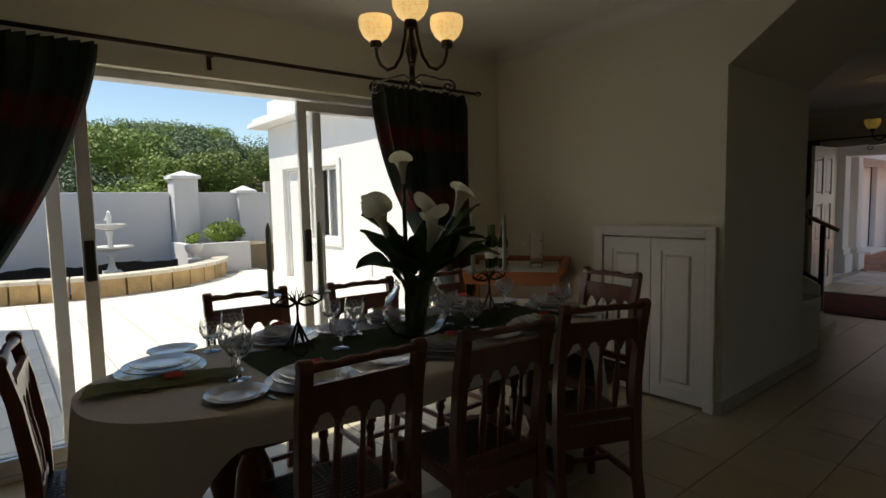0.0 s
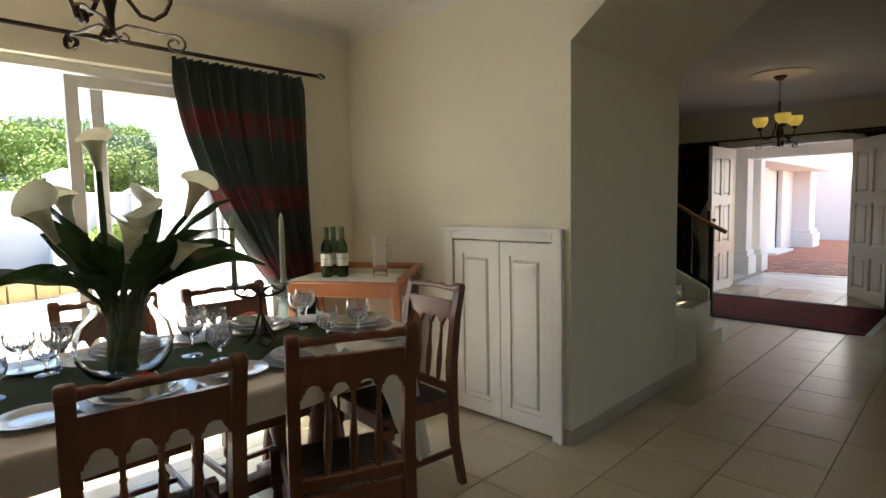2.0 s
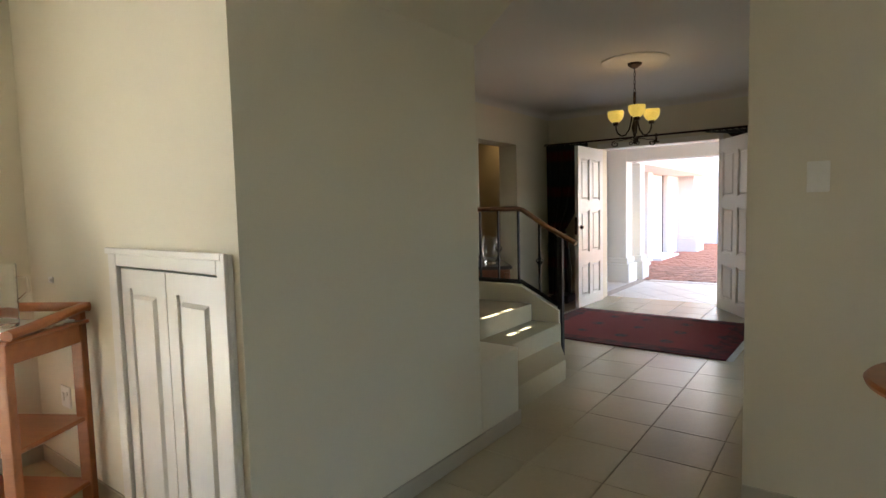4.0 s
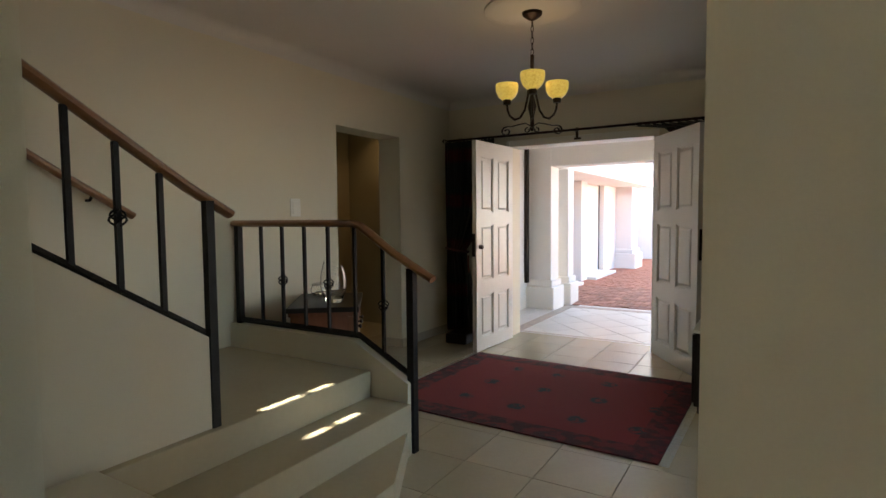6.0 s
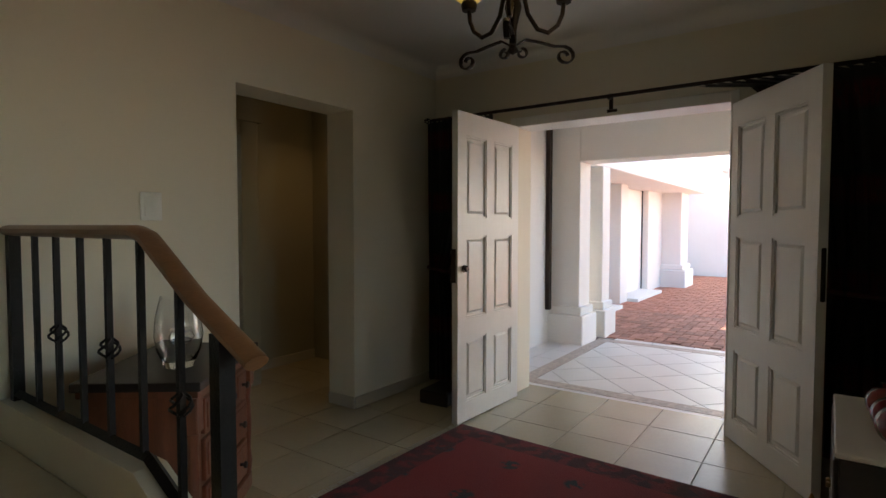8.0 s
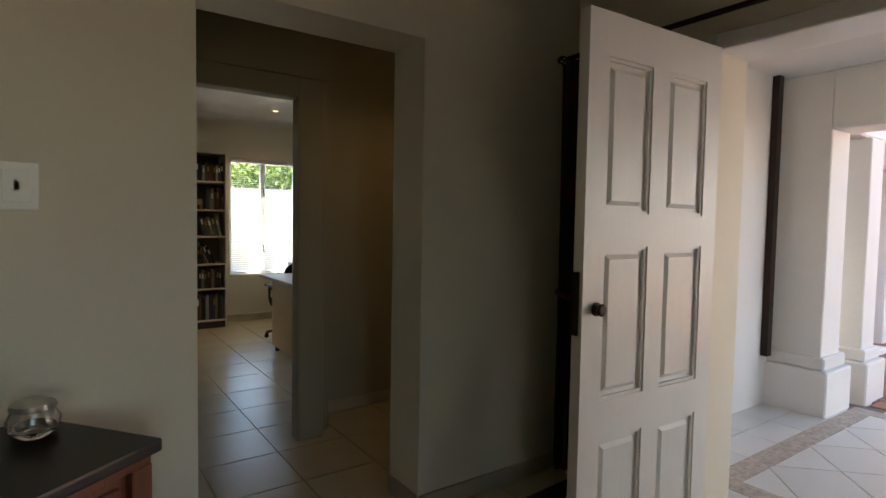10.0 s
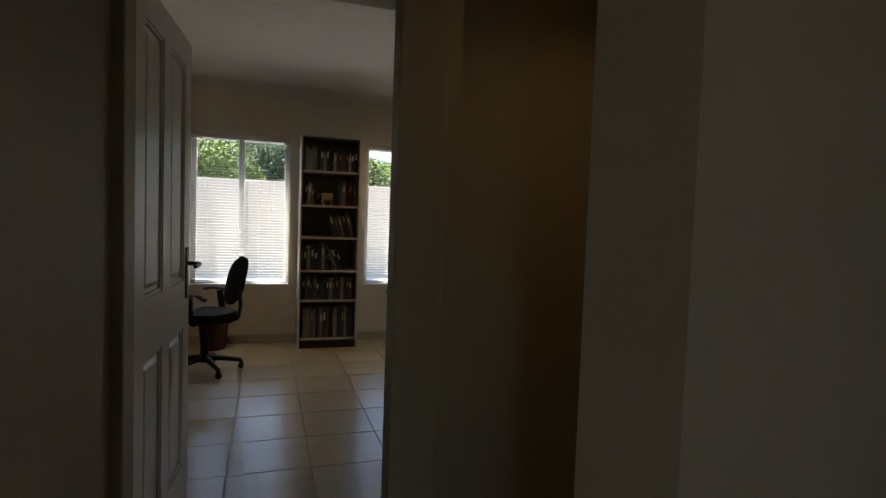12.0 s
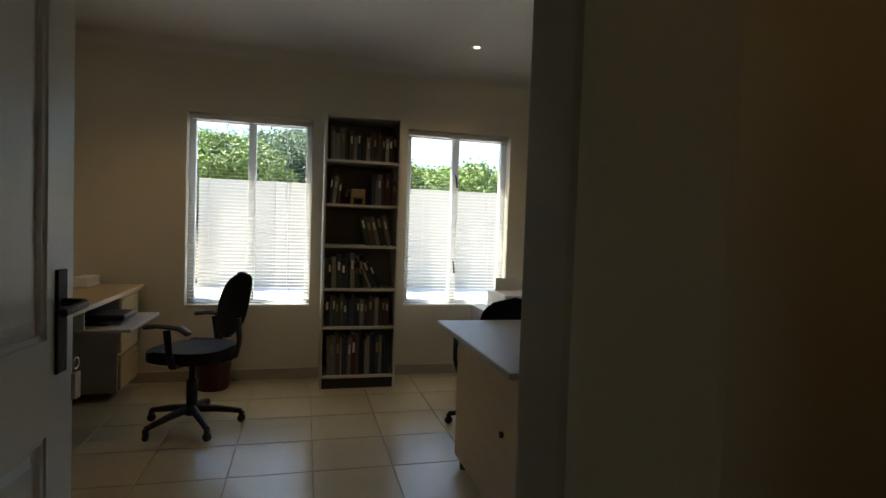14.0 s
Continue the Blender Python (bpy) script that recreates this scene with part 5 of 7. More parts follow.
    for k in range(16):
        x = -W / 2 + 0.03 + (W - 0.06) * k / 15
        tube(bm, [(x, 0.008, 0.437), (x, 0.10, 0.434 + 0.0015 * (-1) ** k), (x, 0.19, 0.432), (x, 0.28, 0.434 - 0.0015 * (-1) ** k), (x, 0.365, 0.437)], 0.004, 4, flat=(0.002, 0.0095))
    for k in range(16):
        y = 0.022 + 0.335 * k / 15
        tube(bm, [(-W / 2 + 0.02, y, 0.438), (0, y, 0.434), (W / 2 - 0.02, y, 0.438)], 0.004, 4, flat=(0.002, 0.0088))
    part("woven_seat", bm, M_DARKWD, c, "dark woven leather thong seat")["kind"] = "stuff"
    part("stretcher", bevelled(boxes((-W / 2 + 0.02, W / 2 - 0.02, 0.18, 0.2, 0.165, 0.188)), 0.003), M_MAHOG, c)
    return c


chair = dining_chair()
chair.matrix_basis = pose(1.10, 2.005, 0, 0, 0, -4)
for x, y, r in ((1.637, 1.955, -7), (2.19, 1.93, -23), (1.24, 3.25, 174), (1.83, 3.14, 177), (2.33, 3.10, 181), (3.0, 2.44, 84), (0.37, 2.79, -97)):
    copy_thing(chair, pose(x, y, 0, 0, 0, r))

# ---- dining table and cloth ----
TX, TY, TA, TB = 1.69, 2.64, 1.235, 0.515


def superoval(a, b, n, k):
    out = []
    for i in range(n):
        t = 2 * math.pi * i / n
        c, s = math.cos(t), math.sin(t)
        out.append((math.copysign(abs(c) ** (2 / k), c) * a, math.copysign(abs(s) ** (2 / k), s) * b))
    return out


table = thing("dining_table", pose(TX, TY, 0), "long dark wooden dining table with heavy trestle legs", "table")
part("tabletop", bevelled(prism(bmesh.new(), superoval(TA - 0.01, TB - 0.01, 64, 2.5), 0.72, 0.752), 0.004), M_MAHOG, table)
part("apron", bevelled(boxes((-0.85, 0.85, -0.36, -0.33, 0.60, 0.72), (-0.85, 0.85, 0.33, 0.36, 0.60, 0.72), (-0.85, -0.82, -0.33, 0.33, 0.60, 0.72), (0.82, 0.85, -0.33, 0.33, 0.60, 0.72)), 0.003), M_MAHOG, table)
for s in (-1, 1):
    x = s * 0.74
    part("foot", bevelled(boxes((x - 0.05, x + 0.05, -0.38, 0.38, 0.0, 0.08)), 0.02, 2), M_MAHOG, table)
    for y in (-0.17, 0.17):
        bm = bmesh.new()
        lathe(bm, [(0, 0.08), (0.05, 0.08), (0.055, 0.13), (0.035, 0.17), (0.05, 0.22), (0.075, 0.34), (0.06, 0.46), (0.035, 0.52), (0.055, 0.55), (0.055, 0.62), (0, 0.62)], c=(x, y, 0), seg=16)
        part("leg", bm, M_MAHOG, table, smooth=True)
part("stretcher", bevelled(boxes((-0.69, 0.69, -0.04, 0.04, 0.16, 0.22)), 0.008), M_MAHOG, table)

bm = bmesh.new()
N = 240
base = superoval(TA, TB, N, 2.5)
rows = []
inner = [bm.verts.new((x * 0.985, y * 0.985, 0.757)) for x, y in base]
rows.append(inner)
for j in range(11):
    f = j / 10
    row = []
    for i, (x, y) in enumerate(base):
        nn = Vector((math.copysign(abs(x / TA) ** 1.5, x) / TA, math.copysign(abs(y / TB) ** 1.5, y) / TB)).normalized()
        end = max(0.0, min(1.0, (abs(x) / TA - (0.60 if x > 0 else 0.68)) / 0.30))
        end = end * end * (3 - 2 * end)
        drop = 0.095 + 0.50 * end + 0.006 * math.sin(i * 0.37)
        wav = (0.004 + 0.030 * end) * math.sin(i * 0.42 + 1.1 * math.sin(i * 0.17)) + 0.012 * math.sin(i * 0.95 + 0.8 * math.sin(i * 0.31)) * end
        out = 0.006 + 0.012 * f + (f ** 1.3) * (wav + 0.03 * end)
        soft = 0.008 * (1 - (1 - min(1, f * 6)) ** 2)
        row.append(bm.verts.new((x + nn.x * (out + soft - 0.008), y + nn.y * (out + soft - 0.008), 0.757 - 0.002 - drop * f)))
    rows.append(row)
for a, b in zip(rows, rows[1:]):
    for i in range(N):
        k = (i + 1) % N
        bm.faces.new((a[i], a[k], b[k], b[i]))
bm.faces.new(inner)
solid("tablecloth", bm, M_CLOTH, "white linen tablecloth hanging over the dining table", "tablecloth", smooth=True, m=pose(TX, TY, 0))
bm = bmesh.new()
NR = 40
rr = []
for i in range(NR + 1):
    x = -0.70 + 1.60 * i / NR
    rr.append([bm.verts.new((x, y + 0.006 * math.sin(i * 0.7 + y * 9), 0.7595 + 0.0025 * (1 + math.sin(i * 0.9 + 5 * y)))) for y in [-0.21 + 0.42 * q / 10 for q in range(11)]])
for i in range(NR):
    for q in range(10):
        bm.faces.new((rr[i][q], rr[i][q + 1], rr[i + 1][q + 1], rr[i + 1][q]))
bmesh.ops.solidify(bm, geom=bm.faces[:], thickness=-0.002)
solid("table_runner", bm, M_RUNNER, "dark green table runner along the table", "runner", smooth=True, m=pose(TX + 0.03, TY + 0.0, 0))

# ---- table settings ----
TZ = 0.758


def plate_profile(r, h, rim):
    return [(0, 0), (r * 0.55, 0), (r * 0.62, h * 0.25), (r * (1 - rim), h * 0.55), (r, h), (r, h + 0.003), (r * (1 - rim), h * 0.55 + 0.004), (r * 0.62, h * 0.25 + 0.004), (r * 0.5, 0.005), (0, 0.005)]


def plate(name, r, h, mat, label):
    bm = bmesh.new()
    lathe(bm, plate_profile(r, h, 0.3), seg=40)
    return solid(name, bm, mat, label, "plate", smooth=True, group="table settings")


charger = plate("charger_plate", 0.155, 0.014, M_CHARG, "wide blue-grey glass charger plate on the table")
dinner = plate("dinner_plate", 0.132, 0.016, M_CHINA, "white china dinner plate on a charger")
side = plate("side_plate", 0.098, 0.014, M_CHINA, "small white china side plate on the cloth")
soup = plate("salad_plate", 0.105, 0.012, M_CHINA, "white china salad plate on a dinner plate")
bm = bmesh.new()
NX, NY = 16, 6
g = [[bm.verts.new((-0.125 + 0.25 * i / NX, -0.048 + 0.096 * j / NY, 0.010 + 0.010 * math.sin(math.pi * i / NX) + 0.005 * math.sin(j * 2.2 + i * 0.5))) for j in range(NY + 1)] for i in range(NX + 1)]
for i in range(NX):
    for j in range(NY):
        bm.faces.new((g[i][j], g[i + 1][j], g[i + 1][j + 1], g[i][j + 1]))
bmesh.ops.solidify(bm, geom=bm.faces[:], thickness=-0.008)
napkin = tagged(new("napkin"), "folded pale linen napkin tied with coral flower", "napkin", "table settings")
part("cloth", bm, M_NAPK, napkin, smooth=True)
bm = bmesh.new()
tube(bm, [(-0.012 + 0.0 * k, -0.052 + 0.104 * k / 8, 0.027 + 0.008 * math.sin(math.pi * k / 8)) for k in range(9)], 0.004, 6, flat=(0.002, 0.022))
part("band", bm, M_LIME, napkin, "pale green ribbon band")
bm = bmesh.new()
for k in range(9):
    a = k * 0.7
    tube(bm, [(0, 0, 0.034), (0.016 * math.cos(a), 0.016 * math.sin(a), 0.044), (0.032 * math.cos(a), 0.032 * math.sin(a), 0.037)], 0.005, 5, flat=(0.002, 0.007))
part("flower", bm, M_PINK, napkin, "small coral fabric flower")


def goblet(kind):
    bm = bmesh.new()
    if kind == "wine_glass":
        pr = [(0, 0), (0.038, 0), (0.038, 0.002), (0.010, 0.007), (0.005, 0.016), (0.0045, 0.04), (0.006, 0.066), (0.012, 0.074), (0.032, 0.088), (0.044, 0.110), (0.046, 0.130), (0.043, 0.165), (0.0415, 0.165), (0.0442, 0.130), (0.042, 0.111), (0.030, 0.092), (0, 0.080)]
    else:
        pr = [(0, 0), (0.036, 0), (0.036, 0.002), (0.010, 0.008), (0.006, 0.024), (0.008, 0.044), (0.014, 0.050), (0.033, 0.062), (0.044, 0.086), (0.043, 0.138), (0.0415, 0.138), (0.042, 0.087), (0.031, 0.067), (0, 0.057)]
    lathe(bm, pr, seg=26)
    o = tagged(new(kind), "cut crystal %s on the set table" % ("stemmed wine glass" if kind == "wine_glass" else "short water goblet"), "glass", "table glasses")
    part("glass_body", bm, M_CRYST, o, smooth=True)
    bm = bmesh.new()
    prof = [(0.020, 0.079), (0.0325, 0.088), (0.0445, 0.110), (0.0465, 0.130), (0.0455, 0.143)] if kind == "wine_glass" else [(0.022, 0.054), (0.0335, 0.062), (0.0445, 0.086), (0.0442, 0.104), (0.0438, 0.115)]
    for s in (-1, 1):
        for k in range(12):
            pts = []
            for q, (r, z) in enumerate(prof):
                a = 2 * math.pi * k / 12 + s * q * 0.22
                pts.append((r * math.cos(a), r * math.sin(a), z))
            tube(bm, pts, 0.0012, 4)
    tube(bm, [(prof[-1][0] * math.cos(a), prof[-1][0] * math.sin(a), prof[-1][1]) for a in [2 * math.pi * k / 24 for k in range(25)]], 0.0009, 4)
    part("cut_pattern", bm, M_CUT, o, "diamond cut pattern")["kind"] = "stuff"
    return o


wine, water = goblet("wine_glass"), goblet("water_goblet")
knife = bmesh.new()
box(knife, -0.007, 0.007, -0.11, -0.01, 0, 0.006)
box(knife, -0.009, 0.007, -0.01, 0.11, 0.001, 0.003)
knife = solid("table_knife", bevelled(knife, 0.001), M_STEEL, "polished steel table knife beside a plate", "cutlery", group="cutlery")
fork = bmesh.new()
box(fork, -0.004, 0.004, -0.1, 0.03, 0.001, 0.004)
box(fork, -0.011, 0.011, 0.03, 0.05, 0.001, 0.004)
for k in range(4):
    box(fork, -0.011 + k * 0.0066, -0.0088 + k * 0.0066, 0.05, 0.095, 0.001, 0.004)
fork = solid("table_fork", fork, M_STEEL, "polished steel table fork beside a plate", "cutlery", group="cutlery")

first = True
SET = [(1.11, 2.33, 0), (1.70, 2.31, 0), (2.26, 2.30, 0), (1.28, 2.96, 180), (1.85, 2.94, 180), (2.36, 2.92, 180), (2.70, 2.58, 90), (0.75, 2.82, -90)]
kit = [charger, dinner, soup, napkin, side, knife, fork]
offs = [(0, 0, 0.0, 0), (0, 0, 0.0165, 0), (0, 0, 0.0305, 0), (0.01, -0.02, 0.036, 78), (-0.245, 0.03, 0, 0), (0.175, 0.0, 0, 0), (-0.165, 0.02, 0, 0)]
for n, (sx, sy, rz) in enumerate(SET):
    M = pose(sx, sy, TZ, 0, 0, rz)
    for q, (ob, (ox, oy, oz, orz)) in enumerate(zip(kit, offs)):
        if n == 7 and q == 4:
            ox, oy = -0.27, 0.10
        if n == 7 and q == 3:
            continue
        oz += 0.002 if q > 3 else 0.001
        mm = M @ pose(ox, oy, oz, 0, 0, orz + n * 3)
        if first:
            ob.matrix_basis = mm
        else:
            copy_thing(ob, mm)
    first = False

dn = thing("napkin", pose(0.735, 2.655, TZ + 0.003, 0, 0, -14), "pale green napkin laid across the table end with coral flower", "napkin", "table settings")
bm = bmesh.new()
g = [[bm.verts.new((-0.25 + 0.48 * i / 24, (-0.075 + 0.15 * j / 8) * (1 - 0.25 * i / 24), 0.004 + 0.006 * (1 + math.sin(j * 1.9 + i * 0.35)) + 0.006 * math.sin(math.pi * i / 24))) for j in range(9)] for i in range(25)]
for i in range(24):
    for j in range(8):
        bm.faces.new((g[i][j], g[i + 1][j], g[i + 1][j + 1], g[i][j + 1]))
bmesh.ops.solidify(bm, geom=bm.faces[:], thickness=-0.003)
part("cloth", bm, M_SAGE, dn, smooth=True)
bm = bmesh.new()
for k in range(11):
    a = k * 0.62
    tube(bm, [(0.02, 0, 0.022), (0.02 + 0.018 * math.cos(a), 0.018 * math.sin(a), 0.036), (0.02 + 0.036 * math.cos(a), 0.036 * math.sin(a), 0.026)], 0.006, 5, flat=(0.002, 0.008))
part("flower", bm, M_PINK, dn, "small coral fabric flower")
GLASSES = [(0.93, 2.52, 1), (0.945, 2.63, 1), (1.06, 2.96, 1), (0.98, 2.99, 0), (1.39, 2.63, 0), (1.60, 2.87, 1), (1.50, 2.92, 1), (1.555, 2.80, 0), (2.09, 2.91, 1), (2.14, 2.81, 0), (2.03, 2.52, 0), (1.985, 2.66, 1), (2.50, 2.76, 1), (2.57, 2.82, 1), (2.46, 2.47, 0), (2.58, 2.42, 1)]
for k, (x, y, w) in enumerate(GLASSES):
    ob = wine if w else water
    mm = pose(x, y, TZ + 0.002 + (0.006 if -0.21 < y - TY < 0.21 else 0), 0, 0, k * 37)
    if k in (0, 3):
        ob.matrix_basis = mm
    else:
        copy_thing(ob, mm)

# ---- candelabra ----
def candelabrum(m):
    c = thing("candelabrum", m, "openwork metal candelabrum with two pale green candles", "candelabrum", "candelabra")
    bm = bmesh.new()
    for k in range(3):
        a = k * 2.094 + 0.5
        u = Vector((math.cos(a), math.sin(a), 0))
        for s in (-1, 1):
            v = Vector((-u.y, u.x, 0)) * s
            tube(bm, [u * 0.068 + v * 0.004 + Vector((0, 0, 0.006)), u * 0.05 + v * 0.03 + Vector((0, 0, 0.02)), u * 0.028 + v * 0.012 + Vector((0, 0, 0.06)), u * 0.012 + Vector((0, 0, 0.11)), Vector((0, 0, 0.135))], 0.0045, 6)
    part("foot", bm, M_BRONZE, c, smooth=True)
    part("stem", tube(bmesh.new(), [(0, 0, 0.13), (0, 0, 0.17), (0, 0, 0.21)], [0.007, 0.0045, 0.008], 8), M_BRONZE, c, smooth=True)
    bm = bmesh.new()
    for a in (-1.0, -0.55, 0, 0.55, 1.0):
        tube(bm, [(0, 0, 0.20), (0.026 * math.sin(a * 1.3) - 0.008, 0, 0.228), (0.042 * math.sin(a), 0, 0.272 - 0.022 * abs(a)), (0.026 * math.sin(a * 1.3) + 0.008, 0, 0.228), (0, 0, 0.205)], 0.0032, 6)
    part("ornament", bm, M_BRONZE, c)
    for s in (-1, 1):
        bm = bmesh.new()
        tube(bm, [(0, 0, 0.21), (s * 0.03, 0, 0.195), (s * 0.07, 0, 0.2), (s * 0.098, 0, 0.215), (s * 0.098, 0, 0.235)], 0.006, 6)
        tube(bm, [(s * 0.02, 0, 0.225), (s * 0.05, 0, 0.235), (s * 0.08, 0, 0.215), (s * 0.06, 0, 0.203), (s * 0.045, 0, 0.215)], 0.0045, 6)
        arm = part("arm", bm, M_BRONZE, c, smooth=True)
        bm = bmesh.new()
        lathe(bm, [(0, 0.232), (0.012, 0.232), (0.036, 0.243), (0.04, 0.247), (0.036, 0.247), (0.013, 0.240), (0.014, 0.262), (0, 0.262)], c=(s * 0.098, 0, 0), seg=18)
        part("drip_pan", bm, M_STEEL, arm, smooth=True)
        bm = bmesh.new()
        lathe(bm, [(0, 0.25), (0.0115, 0.25), (0.0105, 0.48), (0.009, 0.51), (0.003, 0.53), (0, 0.53)], c=(s * 0.098, 0, 0), seg=14)
        part("candle", bm, M_CANDLE, arm, "pale green taper candle", True)
    return c


candelabrum(pose(1.224, 2.675, 0.766, 0, 0, -18))
candelabrum(pose(2.248, 2.62, 0.766, 0, 0, -10))

# ---- vase of arum lilies ----
VX, VY = 1.735, 2.565
vase = thing("glass_vase", pose(VX, VY, 0.7665), "round clear glass vase of water on the table", "vase")
bm = bmesh.new()
lathe(bm, [(0, 0), (0.06, 0), (0.11, 0.022), (0.143, 0.075), (0.149, 0.12), (0.135, 0.175), (0.102, 0.218), (0.088, 0.236), (0.098, 0.256), (0.0945, 0.256), (0.0845, 0.236), (0.098, 0.216), (0.131, 0.174), (0.145, 0.12), (0.139, 0.078), (0.107, 0.028), (0.05, 0.008), (0, 0.008)], seg=48)
part("bowl", bm, M_GLASS, vase, smooth=True)


def bunch_curve(r, tip, n=12):
    """From the foot of the vase up through its neck, then out to a tip."""
    u = Vector((tip[0], tip[1], 0))
    u = u.normalized() if u.length > 1e-4 else Vector((1, 0, 0))
    a, q = r.uniform(0, 6.28), r.uniform(0.0, 0.05)
    foot = Vector((q * math.cos(a), q * math.sin(a), 0.014))
    neck = u * r.uniform(0.02, 0.066) + Vector((r.uniform(-0.02, 0.02), r.uniform(-0.02, 0.02), 0.25))
    mid = neck.lerp(Vector(tip), 0.45) + Vector((0, 0, 0.34 * (Vector(tip) - neck).to_2d().length))
    out = []
    for k in range(n + 1):
        f = 2 * k / n
        out.append(foot.lerp(neck, f) if f <= 1 else neck * (2 - f) ** 2 + mid * 2 * (2 - f) * (f - 1) + Vector(tip) * (f - 1) ** 2)
    return out


def lily(seed, tip, bloom):
    r = random.Random(seed)
    u = Vector((tip[0], tip[1], 0))
    u = u.normalized() if u.length > 1e-4 else Vector((1, 0, 0))
    t = tagged(new("arum_lily"), "white arum lily on a thick green stem", "flower", "arum lilies")
    t.location = (VX, VY, 0.7665)
    pts = bunch_curve(r, tip)
    part("stem", tube(bmesh.new(), pts, [0.0105] * 11 + [0.0095, 0.009], 8), M_STEM, t, smooth=True)
    end, d = pts[-1], (pts[-1] - pts[-2]).normalized()
    q = Vector((0, 0, 1)).rotation_difference((d * 0.6 + u * 0.1 + Vector((0, 0, 0.7))).normalized()).to_matrix().to_4x4()
    M = Matrix.Translation(end) @ q @ Matrix.Rotation(r.uniform(0, 6.28), 4, 'Z') @ Matrix.Scale(bloom, 4)
    bm = bmesh.new()
    NA, NH = 22, 10
    rows = []
    for j in range(NH + 1):
        f = j / NH
        row = []
        for i in range(NA + 1):
            th = 2 * math.pi * i / NA * 1.04
            lip = 0.5 + 0.5 * math.cos(th - math.pi)
            rad = 0.009 + 0.025 * f ** 1.4 + 0.022 * f ** 6 * (0.35 + lip)
            hh = 0.155 * f * (0.70 + 0.36 * lip) - 0.022 * f ** 6 * (0.3 + 1.0 * lip * (1 - lip) * 4)
            row.append(bm.verts.new((rad * math.cos(th) * (1 + 0.004 * i), rad * math.sin(th) * (1 + 0.004 * i), hh)))
        rows.append(row)
    for j in range(NH):
        for i in range(NA):
            bm.faces.new((rows[j][i], rows[j][i + 1], rows[j + 1][i + 1], rows[j + 1][i]))
    bmesh.ops.solidify(bm, geom=bm.faces[:], thickness=0.0015)
    fl = part("spathe", bm, M_PETAL, t, "creamy white funnel flower", True, m=M)
    part("spadix", tube(bmesh.new(), [(0, 0, 0.01), (0, 0, 0.05), (0.003, 0, 0.085)], [0.004, 0.006, 0.003], 8), M_SPADIX, fl, "yellow spadix", True)
    return t


for k, (x, y, z, b) in enumerate([(-0.035, 0.02, 0.68, 0.95), (0.21, -0.03, 0.53, 1.15), (-0.17, -0.04, 0.46, 1.15), (-0.105, 0.07, 0.50, 1.0), (0.10, 0.05, 0.48, 1.0), (0.0, -0.10, 0.39, 1.1), (0.04, -0.07, 0.43, 1.05), (0.12, -0.13, 0.36, 0.9)]):
    lily(40 + k, (x, y, z), b)


def big_leaf(seed, tip, wid, roll):
    r = random.Random(seed)
    t = tagged(new("arum_leaf"), "long dark green lance-shaped arum leaf", "leaf", "arum leaves")
    t.location = (VX, VY, 0.7665)
    pts = bunch_curve(r, tip, 24)
    k0 = 14
    part("stalk", tube(bmesh.new(), pts[:k0 + 2], [0.009] * (k0 + 1) + [0.006], 7), M_STEM, t, smooth=True)
    bm = bmesh.new()
    NW = 6
    rows = []
    for i in range(k0, 25):
        f = (i - k0) / (24 - k0)
        d = (pts[min(24, i + 1)] - pts[i - 1]).normalized()
        side = d.cross(Vector((0, 0, 1)))
        side = side.normalized() if side.length > 0.05 else Vector((1, 0, 0))
        side = Matrix.Rotation(roll, 3, d) @ side
        up = side.cross(d)
        w = wid * math.sin(math.pi * (0.10 + 0.90 * f) ** 0.75) ** 0.75 + 0.002
        row = []
        for j in range(NW + 1):
            q = 2 * j / NW - 1
            row.append(bm.verts.new(pts[i] + side * q * w + up * (abs(q) * w * 0.42 + 0.006 * math.sin(f * 11 + q * 2.4 + seed))))
        rows.append(row)
    for a, b in zip(rows, rows[1:]):
        for j in range(NW):
            bm.faces.new((a[j], a[j + 1], b[j + 1], b[j]))
    bmesh.ops.solidify(bm, geom=bm.faces[:], thickness=0.0012)
    part("blade", bm, M_LEAF, t, smooth=True)


LEAVES = [(-0.335, -0.06, 0.345, 0.052), (-0.265, 0.0, 0.555, 0.050), (0.365, -0.04, 0.585, 0.058), (0.485, -0.05, 0.335, 0.040), (0.415, 0.05, 0.47, 0.046), (-0.205, 0.10, 0.605, 0.042), (-0.22, -0.16, 0.38, 0.050), (0.20, -0.18, 0.48, 0.052), (0.06, -0.18, 0.46, 0.050), (-0.10, -0.16, 0.47, 0.046), (0.30, 0.16, 0.42, 0.05), (0.02, 0.24, 0.48, 0.05), (-0.18, 0.16, 0.48, 0.046), (0.33, -0.13, 0.42, 0.046), (0.16, 0.05, 0.56, 0.045), (-0.14, -0.05, 0.36, 0.045), (0.20, -0.08, 0.42, 0.05)]
for k, (x, y, z, w) in enumerate(LEAVES):
    big_leaf(70 + k, (x, y, z), w, random.Random(90 + k).uniform(-1.0, 1.0))

